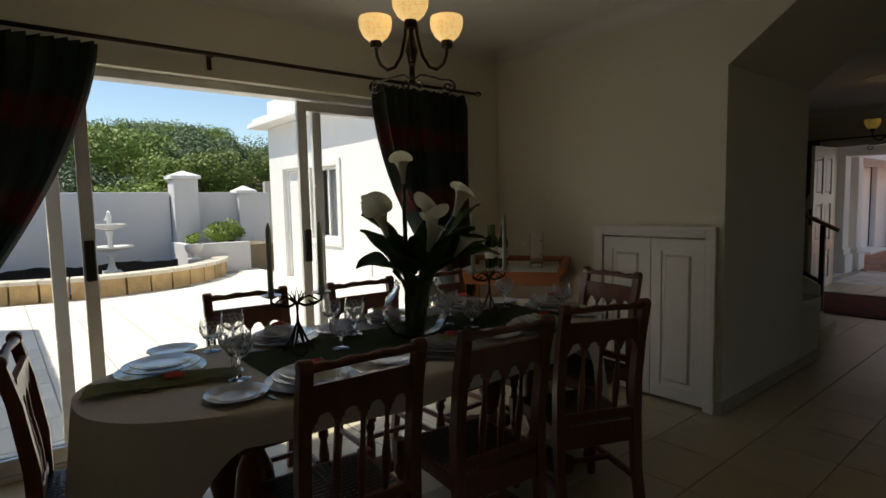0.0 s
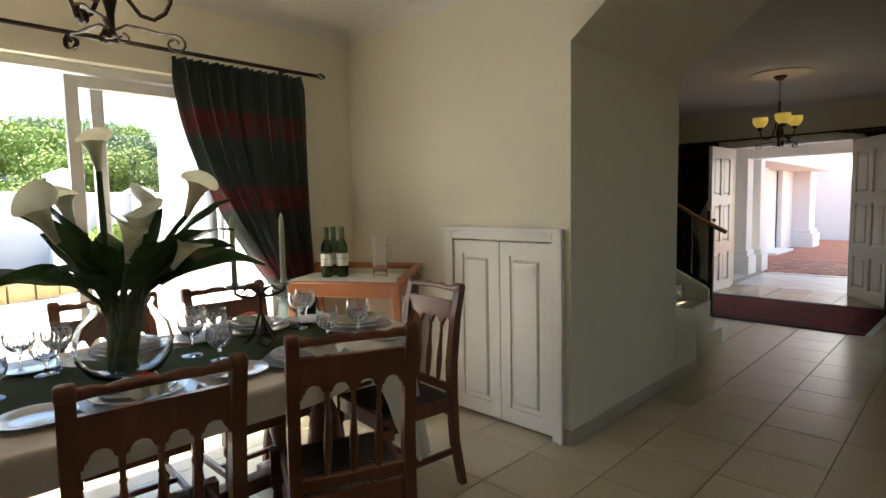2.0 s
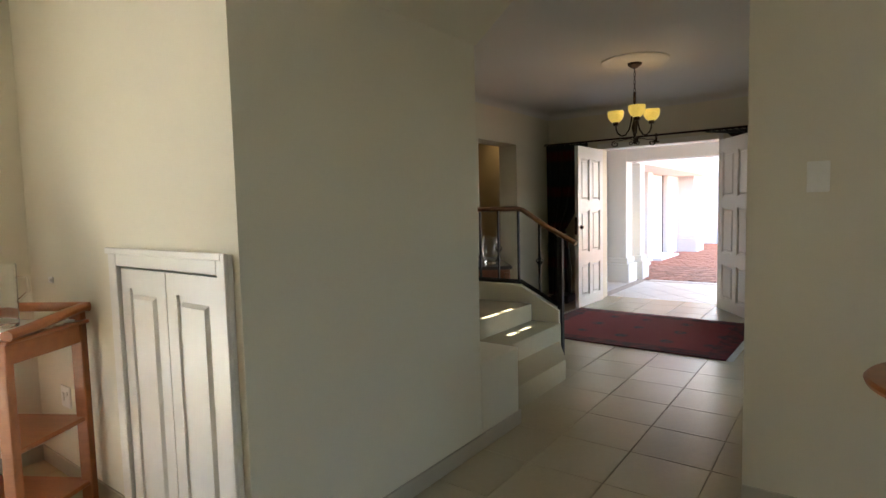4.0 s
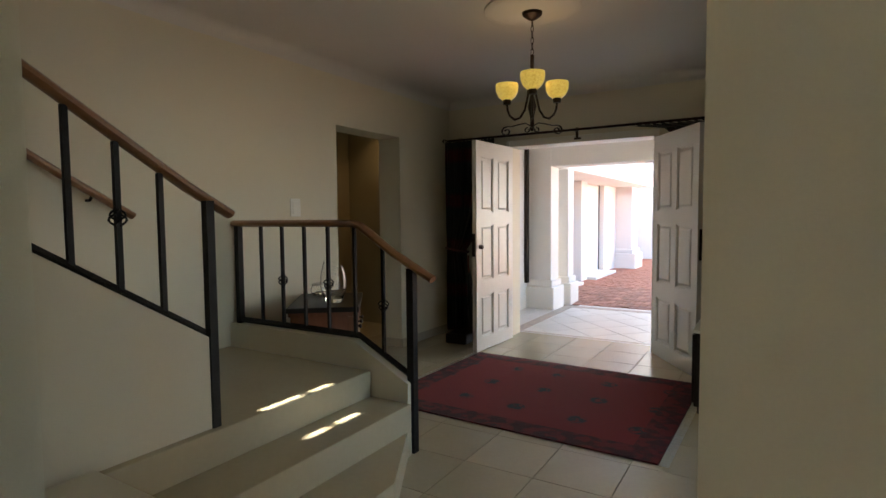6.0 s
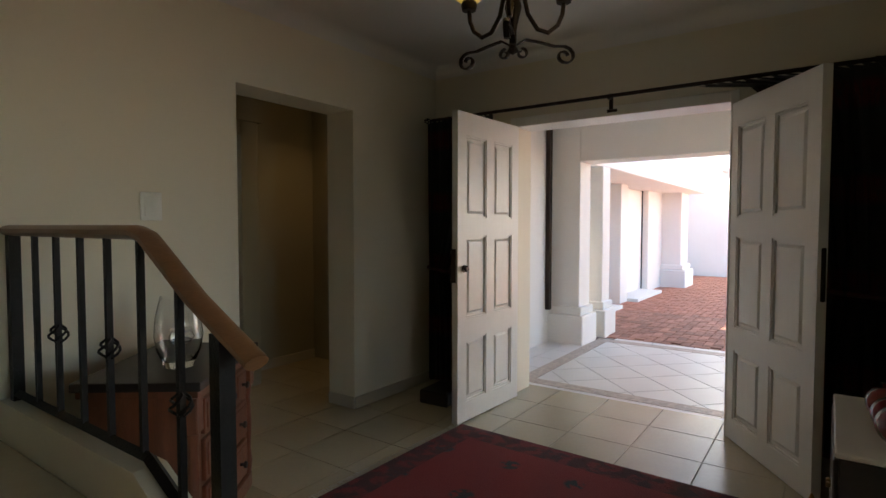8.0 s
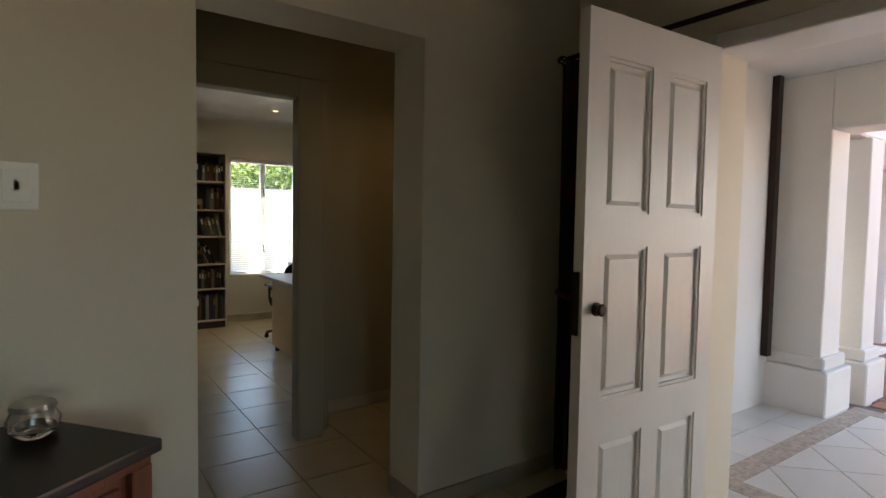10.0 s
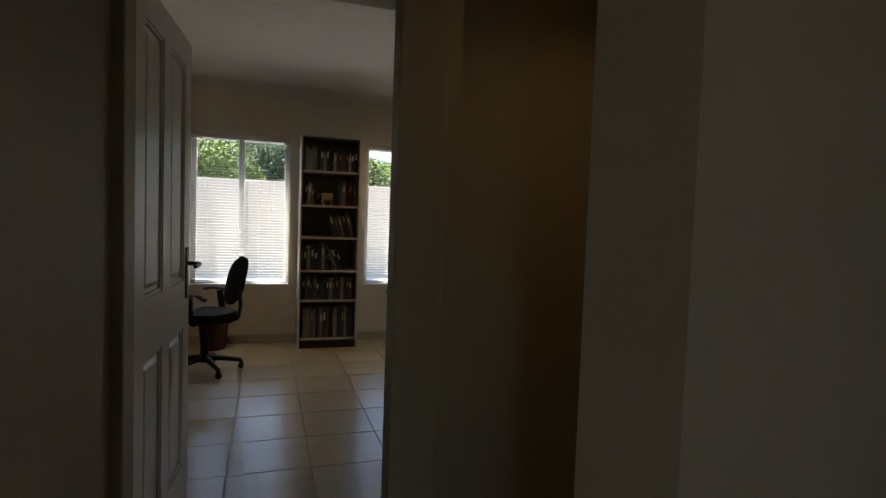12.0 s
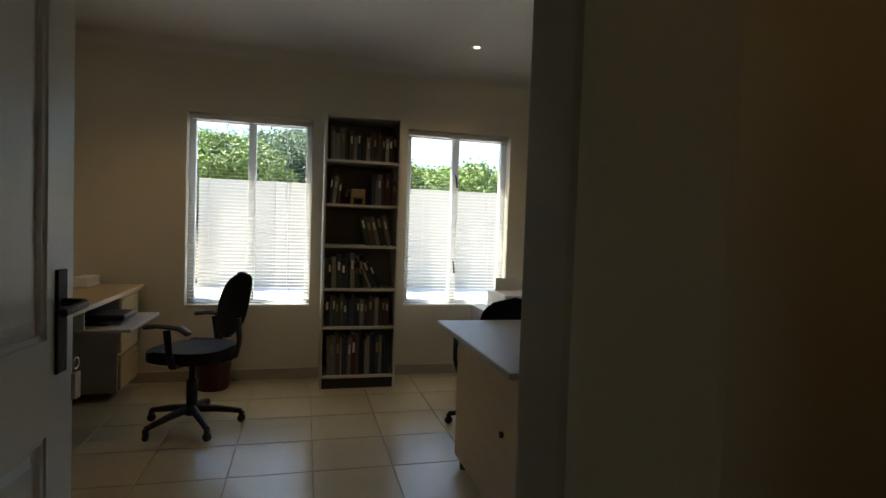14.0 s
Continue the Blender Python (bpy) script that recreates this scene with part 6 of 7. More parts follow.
# ---- serving table with bottles ----
SERV = pose(3.34, 3.03, 0, 0, 0, 31) @ Matrix.Diagonal((0.72, 1.07, 1.05, 1))
st = thing("serving_table", SERV, "orange-brown wooden serving table in the corner", "side table")
for x in (0.0, 0.52):
    for y in (0.0, 0.65):
        part("leg", bevelled(boxes((x, x + 0.05, y, y + 0.05, 0, 0.80 if x < 0.1 else 0.86)), 0.004), M_PINE, st)
part("apron", bevelled(boxes((0.005, 0.025, 0.05, 0.65, 0.72, 0.80), (0.545, 0.565, 0.05, 0.65, 0.72, 0.80), (0.05, 0.52, 0.005, 0.025, 0.72, 0.80), (0.05, 0.52, 0.675, 0.695, 0.72, 0.80)), 0.003), M_PINE, st)
part("top", bevelled(boxes((-0.02, 0.56, -0.02, 0.71, 0.80, 0.815)), 0.004), M_PINE, st)
bm = bmesh.new()
tube(bm, [(0.0, -0.01, 0.83), (0.15, -0.01, 0.838), (0.4, -0.01, 0.86), (0.545, -0.01, 0.87)], 0.024, 10, flat=(0.02, 0.026))
tube(bm, [(0.545, -0.03, 0.87), (0.545, 0.7, 0.87)], 0.02, 10)
part("gallery_rail", bm, M_PINE, st, smooth=True)
part("shelf", bevelled(boxes((0.01, 0.56, 0.01, 0.69, 0.38, 0.40)), 0.004), M_PINE, st)
part("shelf", bevelled(boxes((0.01, 0.56, 0.01, 0.69, 0.10, 0.12)), 0.004), M_PINE, st)
edge = []
for k in range(24):
    for q in (0, 0.3, 0.5, 0.7):
        u = (k + q) / 6
        side, f = int(u), (u % 1) * 2 - 1
        w = 0.018 * math.sin(math.pi * q)
        edge.append([(0.25 * f, -0.33 - w), (0.25 + w, 0.33 * f), (-0.25 * f, 0.33 + w), (-0.25 - w, -0.33 * f)][side])
bm = prism(bmesh.new(), edge, 0.0, 0.003)
solid("lace_cloth", bm, M_NAPK, "white lace-edged cloth on the serving table", "cloth", m=SERV @ pose(0.255, 0.345, 0.8175))


def bottle(x, y, rz):
    b = thing("wine_bottle", pose(x, y, 0.862, 0, 0, rz), "green glass white-wine bottle with pale label", "bottle", "wine bottles")
    bm = bmesh.new()
    lathe(bm, [(0, 0.01), (0.03, 0.0), (0.037, 0.006), (0.038, 0.19), (0.033, 0.215), (0.017, 0.245), (0.0145, 0.31), (0.016, 0.312), (0.016, 0.32), (0, 0.32)], seg=24)
    part("bottle_glass", bm, M_BOTTLE, b, smooth=True)
    bm = bmesh.new()
    lathe(bm, [(0.0385, 0.075), (0.039, 0.075), (0.039, 0.155), (0.0385, 0.155)], seg=24)
    part("label", bm, M_LABEL, b, "pale paper label", True)
    bm = bmesh.new()
    lathe(bm, [(0.0392, 0.118), (0.0395, 0.118), (0.0395, 0.124), (0.0392, 0.124)], seg=24)
    part("print_bar", bm, M_GREYLAM, b)
    bm = bmesh.new()
    lathe(bm, [(0.0155, 0.25), (0.0172, 0.252), (0.0165, 0.324), (0.0, 0.325)], seg=20)
    part("foil", bm, M_FOIL, b, "green foil capsule", True)


for x, y, a in ((3.19, 3.57, 10), (3.285, 3.63, 60), (3.265, 3.505, -30)):
    bottle(x, y, a)
bm = bmesh.new()
lathe(bm, [(0, 0), (0.045, 0), (0.048, 0.01), (0.052, 0.26), (0.0495, 0.26), (0.0455, 0.014), (0, 0.012)], seg=28)
jug = thing("glass_jug", pose(3.42, 3.31, 0.862), "tall clear glass jug on the serving table", "jug")
part("jug_body", bm, M_GLASS, jug, smooth=True)
part("handle", tube(bmesh.new(), [(0.05, 0, 0.2), (0.085, 0, 0.2), (0.09, 0, 0.14), (0.048, 0, 0.10)], 0.006, 8), M_GLASS, jug, smooth=True)


def socket(m, w, h, label, cat, rockers):
    s = thing(cat.replace(" ", "_"), m, label, cat)
    part("plate", bevelled(boxes((-w / 2, w / 2, -0.009, 0, -h / 2, h / 2)), 0.003), M_SWITCH, s)
    for x, z, a, b in rockers:
        part("rocker", bevelled(boxes((x - a, x + a, -0.014, -0.009, z - b, z + b)), 0.0015), M_SWITCH, s)
    return s


socket(pose(3.72, 3.62, 0.42, 0, 0, -90), 0.11, 0.11, "white wall socket behind the serving table", "wall socket", [(-0.02, 0.0, 0.012, 0.02), (0.03, 0.02, 0.006, 0.01)])
socket(pose(3.72, 3.70, 1.0, 0, 0, -90), 0.05, 0.03, "small white cable outlet on the wall", "cable outlet", [(0, 0, 0.008, 0.008)])
socket(pose(5.3, 0.615, 1.395, 0, 0, -90), 0.075, 0.12, "white light switch on the passage wall", "light switch", [(0.0, 0.0, 0.006, 0.022), (0, 0.042, 0.003, 0.003), (0, -0.042, 0.003, 0.003)])
socket(pose(7.665, 4.0, 1.405), 0.105, 0.14, "white light switch beside the square opening", "light switch", [(0.0, 0.0, 0.034, 0.048), (0.0, 0.0, 0.008, 0.014)])
socket(pose(10.9, 4.04, 0.10), 0.06, 0.04, "small socket low on the porch wall", "wall socket", [])

# small round table against the passage wall
wt = thing("pedestal_table", pose(4.88, 0.115, 0), "small round reddish wooden pedestal table by the passage wall", "side table")
bm = bmesh.new()
lathe(bm, [(0, 0.715), (0.33, 0.715), (0.35, 0.725), (0.355, 0.737), (0.345, 0.748), (0, 0.75)], seg=48)
part("top", bm, M_PINE, wt, smooth=True)
bm = bmesh.new()
lathe(bm, [(0, 0.12), (0.05, 0.12), (0.055, 0.2), (0.03, 0.26), (0.045, 0.4), (0.03, 0.58), (0.05, 0.66), (0.09, 0.715), (0, 0.715)], seg=20)
part("pedestal", bm, M_PINE, wt, smooth=True)
for k in range(3):
    a = 2.094 * k + 0.4
    part("foot", tube(bmesh.new(), [(0.03 * math.cos(a), 0.03 * math.sin(a), 0.16), (0.15 * math.cos(a), 0.15 * math.sin(a), 0.11), (0.26 * math.cos(a), 0.26 * math.sin(a), 0.024)], [0.028, 0.026, 0.022], 8), M_PINE, wt, smooth=True)

# lamp and stand at the garden-door side
ls = thing("lamp_table", pose(-0.25, 3.42, 0), "small dark wooden lamp table", "side table")
bm = bmesh.new()
lathe(bm, [(0, 0.56), (0.2, 0.56), (0.21, 0.575), (0.2, 0.59), (0, 0.59)], seg=28)
part("top", bm, M_MAHOG, ls, smooth=True)
bm = bmesh.new()
lathe(bm, [(0, 0), (0.14, 0), (0.13, 0.03), (0.03, 0.06), (0.025, 0.3), (0.04, 0.4), (0.025, 0.5), (0.06, 0.56), (0, 0.56)], seg=18)
part("pedestal", bm, M_MAHOG, ls, smooth=True)
lp = thing("table_lamp", pose(-0.25, 3.42, 0.59), "white-shaded table lamp by the garden door", "lamp")
bm = bmesh.new()
lathe(bm, [(0, 0), (0.07, 0), (0.07, 0.02), (0.02, 0.04), (0.045, 0.12), (0.03, 0.2), (0.012, 0.26), (0.01, 0.34), (0, 0.34)], seg=20)
part("base", bm, M_CHINA, lp, smooth=True)
bm = bmesh.new()
lathe(bm, [(0.17, 0.26), (0.09, 0.5), (0.088, 0.5), (0.168, 0.26)], seg=32)
part("shade", bm, M_SHADE, lp, "white cloth shade", True)

# ---- hall ----
bm = bevelled(boxes((-0.80, 0.80, -0.98, 0.98, 0.0, 0.011)), 0.004)
rug = thing("rug", pose(8.42, 2.24, 0.001, 0, 0, -1.5), "deep red patterned woollen rug with dark medallions", "rug")
part("woven_field", bm, M_RUG, rug)
bm = bmesh.new()
for s in (-1, 1):
    for k in range(130):
        x = -0.795 + 1.59 * k / 129
        tube(bm, [(x, s * 0.975, 0.005), (x + 0.004 * math.sin(k * 2.1), s * 1.005, 0.002), (x + 0.006 * math.sin(k * 1.3), s * 1.03, 0.002)], 0.0016, 3)
part("fringe", bm, M_NAPK, rug, "short cream fringe")["kind"] = "stuff"

# chest set across the corner: local x along the front, +y towards the back
ang = math.degrees(math.atan2(0.61, 0.79))
ch = thing("chest_of_drawers", pose(7.985, 3.60, 0, 0, 0, ang), "dark red-brown wooden chest of drawers set across the corner", "chest")
part("top", bevelled(boxes((-0.72, 0.0, 0.0, 0.48, 0.69, 0.725)), 0.008, 2), M_DARKWD, ch, "dark polished top")
part("moulding", bevelled(boxes((-0.70, -0.02, 0.018, 0.47, 0.66, 0.69)), 0.006, 2), M_MAHOG, ch)
part("carcass", bevelled(boxes((-0.67, -0.05, 0.045, 0.46, 0.08, 0.66)), 0.004), M_MAHOG, ch)
part("plinth", bevelled(boxes((-0.69, -0.03, 0.03, 0.47, 0.0, 0.08)), 0.006), M_MAHOG, ch)
for x in (-0.695, -0.065):
    bm = bmesh.new()
    lathe(bm, [(0, 0.08), (0.02, 0.08), (0.026, 0.14), (0.018, 0.2), (0.024, 0.34), (0.018, 0.46), (0.026, 0.52), (0, 0.52)], c=(x + 0.02, 0.05, 0), seg=14)
    part("corner_column", bm, M_MAHOG, ch, smooth=True)
    part("corner_block", bevelled(boxes((x - 0.012, x + 0.052, 0.02, 0.075, 0.52, 0.66)), 0.004), M_MAHOG, ch)
for z0, z1, cols in ((0.49, 0.63, 3), (0.30, 0.47, 2), (0.11, 0.28, 2)):
    w = 0.53 / cols
    for k in range(cols):
        x0 = -0.625 + k * w
        dr = part("drawer", bevelled(boxes((x0 + 0.012, x0 + w - 0.012, 0.028, 0.047, z0, z1), (x0 + 0.03, x0 + w - 0.03, 0.022, 0.028, z0 + 0.018, z1 - 0.018)), 0.003), M_MAHOG, ch)
        bm = bmesh.new()
        lathe(bm, [(0, 0), (0.008, 0), (0.007, 0.012), (0.017, 0.022), (0.014, 0.03), (0, 0.033)], seg=12, m=pose(x0 + w / 2, 0.022, (z0 + z1) / 2, 90))
        part("knob", bm, M_DARKWD, dr, "dark turned knob", True)
vs = thing("tilted_vase", pose(7.50, 3.46, 0.7255) @ Matrix.Scale(1.12, 4), "clear glass vase with slanted rim on the chest", "vase")
bm = bmesh.new()
lathe(bm, [(0, 0), (0.05, 0), (0.055, 0.015), (0.075, 0.06), (0.085, 0.12), (0.078, 0.18), (0.06, 0.24), (0.0575, 0.24), (0.0755, 0.18), (0.0825, 0.12), (0.072, 0.062), (0.05, 0.025), (0, 0.022)], seg=36)
for v in bm.verts:
    if v.co.z > 0.15:
        v.co.z += (v.co.z - 0.15) * v.co.x * -5.0
part("bowl", bm, M_GLASS, vs, smooth=True)
jr = thing("potpourri_jar", pose(7.70, 3.80, 0.7255) @ Matrix.Scale(1.35, 4), "small round cut-glass jar with metal lid", "jar")
bm = bmesh.new()
lathe(bm, [(0, 0), (0.03, 0), (0.045, 0.018), (0.047, 0.035), (0.036, 0.055), (0.034, 0.055), (0.044, 0.035), (0.04, 0.018), (0, 0.006)], seg=24)
part("jar_body", bm, M_CRYST, jr, smooth=True)
bm = bmesh.new()
lathe(bm, [(0.038, 0.055), (0.041, 0.058), (0.038, 0.066), (0.02, 0.07), (0, 0.071)], seg=24)
part("lid", bm, M_STEEL, jr, "pierced metal lid", True)

bc = thing("low_cabinet", pose(8.50, 0.87, 0), "low black wooden cabinet by the hall wall", "cabinet")
part("body", bevelled(boxes((0.0, 0.75, 0.0, 0.35, 0.05, 0.545)), 0.006), M_DARKWD, bc)
part("top", bevelled(boxes((-0.012, 0.762, 0.0, 0.362, 0.545, 0.565)), 0.005), M_SWITCH, bc, "pale top")
for x in (0.02, 0.69):
    for y in (0.02, 0.29):
        part("foot", bevelled(boxes((x, x + 0.04, y, y + 0.04, 0, 0.05)), 0.004), M_DARKWD, bc)
for k in range(2):
    dr = part("door", bevelled(boxes((0.02 + k * 0.36, 0.37 + k * 0.36, 0.35, 0.366, 0.07, 0.53)), 0.004), M_DARKWD, bc)
    part("knob", bevelled(boxes((0.345 + k * 0.04, 0.362 + k * 0.04, 0.366, 0.382, 0.3, 0.32)), 0.004), M_BRASS, dr)
for x, y, r in ((8.66, 1.05, 0.075), (8.80, 1.06, 0.07), (8.97, 1.07, 0.068)):
    o = thing("ceramic_pomegranate", pose(x, y, 0.566), "glossy dark red ceramic pomegranate ornament", "ornament", "red ornaments")
    bm = bmesh.new()
    lathe(bm, [(0, 0)] + [(r * math.sin(math.pi * k / 12), r * 0.94 - r * 0.94 * math.cos(math.pi * k / 12)) for k in range(1, 12)] + [(0, r * 1.88)], seg=28)
    part("ball", bm, M_REDGL, o, smooth=True)
    bm = bmesh.new()
    lathe(bm, [(0.012, r * 1.84), (0.016, r * 1.95), (0.024, r * 2.08), (0.02, r * 2.08), (0.0, r * 1.9)], seg=10)
    part("crown", bm, M_REDGL, o, smooth=True)

pf = thing("framed_picture", pose(8.58, 0.862, 0), "gilt-framed dark picture on the hall wall", "picture")
part("frame", bevelled(boxes((0, 0.09, 0, 0.035, 0.885, 1.87), (0.76, 0.85, 0, 0.035, 0.885, 1.87), (0.09, 0.76, 0, 0.035, 0.885, 0.975), (0.09, 0.76, 0, 0.035, 1.78, 1.87)), 0.012, 2), M_GOLD, pf)
part("canvas", boxes((0.09, 0.76, 0, 0.012, 0.975, 1.78)), M_CANVAS, pf)
bm = bmesh.new()
box(bm, -0.17, 0.17, -0.12, 0.12, 0.0, 0.1)
solid("doorside_box", bevelled(bm, 0.01), M_DARKWD, "small dark wooden box on the floor beside the curtain", "box", m=pose(9.62, 3.60, 0, 0, 0, 4))
us = thing("umbrella", pose(9.72, 3.55, 0.1), "furled dark umbrella leaning in the corner by the door", "umbrella")
part("furled_cloth", tube(bmesh.new(), [(0, 0, 0.0), (0.01, 0.01, 0.3), (0.03, 0.04, 0.62)], [0.012, 0.035, 0.02], 10), M_BLACKPL, us, smooth=True)
part("handle", tube(bmesh.new(), [(0.03, 0.04, 0.62), (0.035, 0.05, 0.74), (0.0, 0.03, 0.80), (-0.04, 0.01, 0.77)], 0.010, 8), M_MAHOG, us, "curved wooden handle", True)

# lobby and study downlights
for x, y, e in ((9.66, 4.70, 0.28), (9.90, 8.58, 0.7), (7.72, 8.30, 0.7)):
    dl = thing("downlight", pose(x, y, 2.62), "small recessed warm downlight in the ceiling", "downlight", "downlights")
    bm = bmesh.new()
    lathe(bm, [(0.022, -0.001), (0.04, -0.001), (0.042, -0.006), (0.036, -0.009), (0.024, -0.006)], seg=24)
    part("ring", bm, M_WHITE, dl, smooth=True)
    bm = bmesh.new()
    lathe(bm, [(0, -0.002), (0.023, -0.002), (0.022, -0.004), (0, -0.004)], seg=20)
    part("lens", bm, M_SPOT, dl, "glowing lamp")
    l = bpy.data.lights.new("downlight_lamp", 'SPOT')
    l.energy, l.color, l.spot_size, l.spot_blend, l.shadow_soft_size = e * 4, (1.0, 0.62, 0.28), radians(120), 0.8, 0.03
    o = new("downlight_lamp", l)
    o.location = (x, y, 2.60)

# ---- study ----
bk = thing("bookcase", pose(8.824, 8.845, 0), "tall narrow white bookcase filled with books", "bookcase")
part("side_panel", bevelled(boxes((0, 0.018, 0, 0.34, 0, 2.10)), 0.002), M_BOOKC, bk)
part("side_panel", bevelled(boxes((0.562, 0.58, 0, 0.34, 0, 2.10)), 0.002), M_BOOKC, bk)
part("back_panel", boxes((0.018, 0.562, 0.332, 0.339, 0.08, 2.09)), M_BOOKB, bk)
part("plinth", boxes((0.018, 0.562, 0.012, 0.03, 0, 0.08)), M_DARKWD, bk)
SH = [0.08, 0.46, 0.755, 1.085, 1.40, 1.735, 2.08]
for z in SH:
    part("shelf", bevelled(boxes((0.018, 0.562, 0.004, 0.332, z, z + 0.02)), 0.002), M_BOOKC, bk)
BOOKM = [plain("book_cover", c, 0.55, var=0.15, scale=30, stretch=(6, 1, 1)) for c in ((0.03, 0.03, 0.035), (0.10, 0.025, 0.02), (0.045, 0.06, 0.10), (0.22, 0.19, 0.15), (0.05, 0.07, 0.05), (0.30, 0.28, 0.25), (0.14, 0.09, 0.05), (0.015, 0.015, 0.018))]
M_PAGES = plain("book_pages", (0.62, 0.57, 0.46), 0.8, var=0.06, stretch=(30, 1, 1))
rk = random.Random(21)


def book(x, z, w, h, d, tilt, mat):
    """A book with its spine outwards: cover and page block."""
    b = thing("book", pose(8.824 + x, 8.87, z, 0, tilt, 0), "upright book with worn cover on a shelf", "book", "books in the bookcase")
    part("cover", bevelled(boxes((0, w, 0, 0.008, 0, h), (0, 0.002, 0.008, d, 0, h), (w - 0.002, w, 0.008, d, 0, h)), 0.001), mat, b)
    part("pages", boxes((0.0025, w - 0.0025, 0.009, d - 0.006, 0.004, h - 0.004)), M_PAGES, b)
    if w > 0.024:
        part("title_bar", boxes((w * 0.25, w * 0.75, -0.001, 0.0, h * 0.55, h * 0.8)), M_LABEL if rk.random() < 0.5 else M_BRASS, b)


for n, (z, lo_h, hi_h, spans) in enumerate([(SH[0], 0.27, 0.32, [(0.05, 0.53, 0)]), (SH[1], 0.19, 0.25, [(0.03, 0.52, 0)]), (SH[2], 0.18, 0.27, [(0.03, 0.30, 0), (0.31, 0.46, 24)]), (SH[3], 0.22, 0.27, [(0.33, 0.53, 14)]), (SH[4], 0.18, 0.26, [(0.03, 0.14, -6), (0.36, 0.54, 0)]), (SH[5], 0.18, 0.25, [(0.04, 0.45, 0), (0.46, 0.54, 0)])]):
    for a, b, tilt in spans:
        x = a
        while x < b - 0.012:
            w = rk.uniform(0.013, 0.036) if n != 3 else rk.uniform(0.03, 0.05)
            h = rk.uniform(lo_h, hi_h)
            tl = -tilt if tilt else rk.uniform(-1.2, 1.2)
            book(x, z + 0.021 + (abs(math.sin(radians(tl))) * w if tl > 0 else 0), w, h, rk.uniform(0.13, 0.165), tl, rk.choice(BOOKM))
            x += w / math.cos(radians(tl)) + 0.001 + (0.004 if tilt else 0)
bm = bmesh.new()
box(bm, 0, 0.11, 0, 0.09, 0.05, 0.12)
for x in (0.0, 0.09):
    for y in (0.0, 0.07):
        box(bm, x, x + 0.02, y, y + 0.02, 0, 0.05)
tube(bm, [(0.0, 0.045, 0.1), (-0.025, 0.045, 0.11), (-0.035, 0.045, 0.06)], 0.012, 6)
solid("carved_animal", bevelled(bm, 0.008, 2), M_MELAM, "small carved wooden animal on a shelf", "carving", m=pose(9.03, 8.89, SH[4] + 0.021))

# second bookcase behind the open door
b2 = thing("bookcase", pose(7.26, 5.21, 0), "white bookcase standing behind the study door", "bookcase")
for x in (0.0, 0.74):
    part("side_panel", bevelled(boxes((x, x + 0.018, 0, 0.24, 0, 2.1)), 0.002), M_BOOKC, b2)
for z in SH:
    part("shelf", bevelled(boxes((0.018, 0.74, 0, 0.23, z, z + 0.02)), 0.002), M_BOOKC, b2)
part("back_panel", boxes((0.018, 0.74, 0.0, 0.006, 0.0, 2.08)), M_BOOKB, b2)

ds = thing("computer_desk", pose(6.90, 7.14, 0), "beech and grey laminate computer desk with drawers", "desk")
part("desktop", bevelled(boxes((0, 0.64, 0, 2.02, 0.735, 0.765)), 0.006, 2), M_MELAM, ds)
part("end_panel", bevelled(boxes((0.02, 0.6, 0.02, 0.04, 0, 0.735)), 0.002), M_GREYLAM, ds)
pd = part("pedestal", bevelled(boxes((0.06, 0.58, 1.60, 2.0, 0.06, 0.735)), 0.004), M_GREYLAM, ds)
for z0, z1 in ((0.08, 0.32), (0.335, 0.52), (0.535, 0.715)):
    dw = part("drawer", bevelled(boxes((0.58, 0.60, 1.61, 1.99, z0, z1)), 0.004), M_MELAM, ds)
    part("pull", boxes((0.60, 0.606, 1.64, 1.96, z1 - 0.02, z1 - 0.012)), M_STEEL, dw)
part("keyboard_tray", bevelled(boxes((0.30, 0.84, 0.95, 1.58, 0.60, 0.62)), 0.004), M_GREYLAM, ds)
for y in (0.95, 1.565):
    part("tray_arm", boxes((0.3, 0.6, y, y + 0.015, 0.62, 0.735)), M_GREYLAM, ds)
kb = thing("keyboard", pose(7.42, 8.19, 0.621), "flat black computer keyboard on the desk tray", "keyboard")
part("case", bevelled(boxes((0, 0.17, 0, 0.44, 0, 0.02)), 0.006, 2), M_BLACKPL, kb)
me = mesh_of("key", bevelled(boxes((-0.007, 0.007, -0.007, 0.007, 0, 0.007)), 0.002), M_BLACKPL)
pieces("key", me, kb, [(0.025 + r * 0.02, 0.02 + k * 0.0185, 0.02, 0) for r in range(6) for k in range(22)])
lap = solid("closed_folder", bevelled(boxes((0, 0.30, 0, 0.24, 0, 0.035)), 0.006), M_BLACKPL, "closed black folder on the keyboard tray", "folder", m=pose(7.37, 8.21, 0.648))
org = thing("desk_organiser", pose(7.15, 8.86, 0.766), "small white desk organiser with slots", "organiser")
part("tray", bevelled(boxes((0, 0.10, 0, 0.25, 0, 0.02)), 0.003), M_SWITCH, org)
for k in range(9):
    part("divider", bevelled(boxes((0.0, 0.10, 0.004 + k * 0.029, 0.012 + k * 0.029, 0.02, 0.07)), 0.002), M_SWITCH, org)

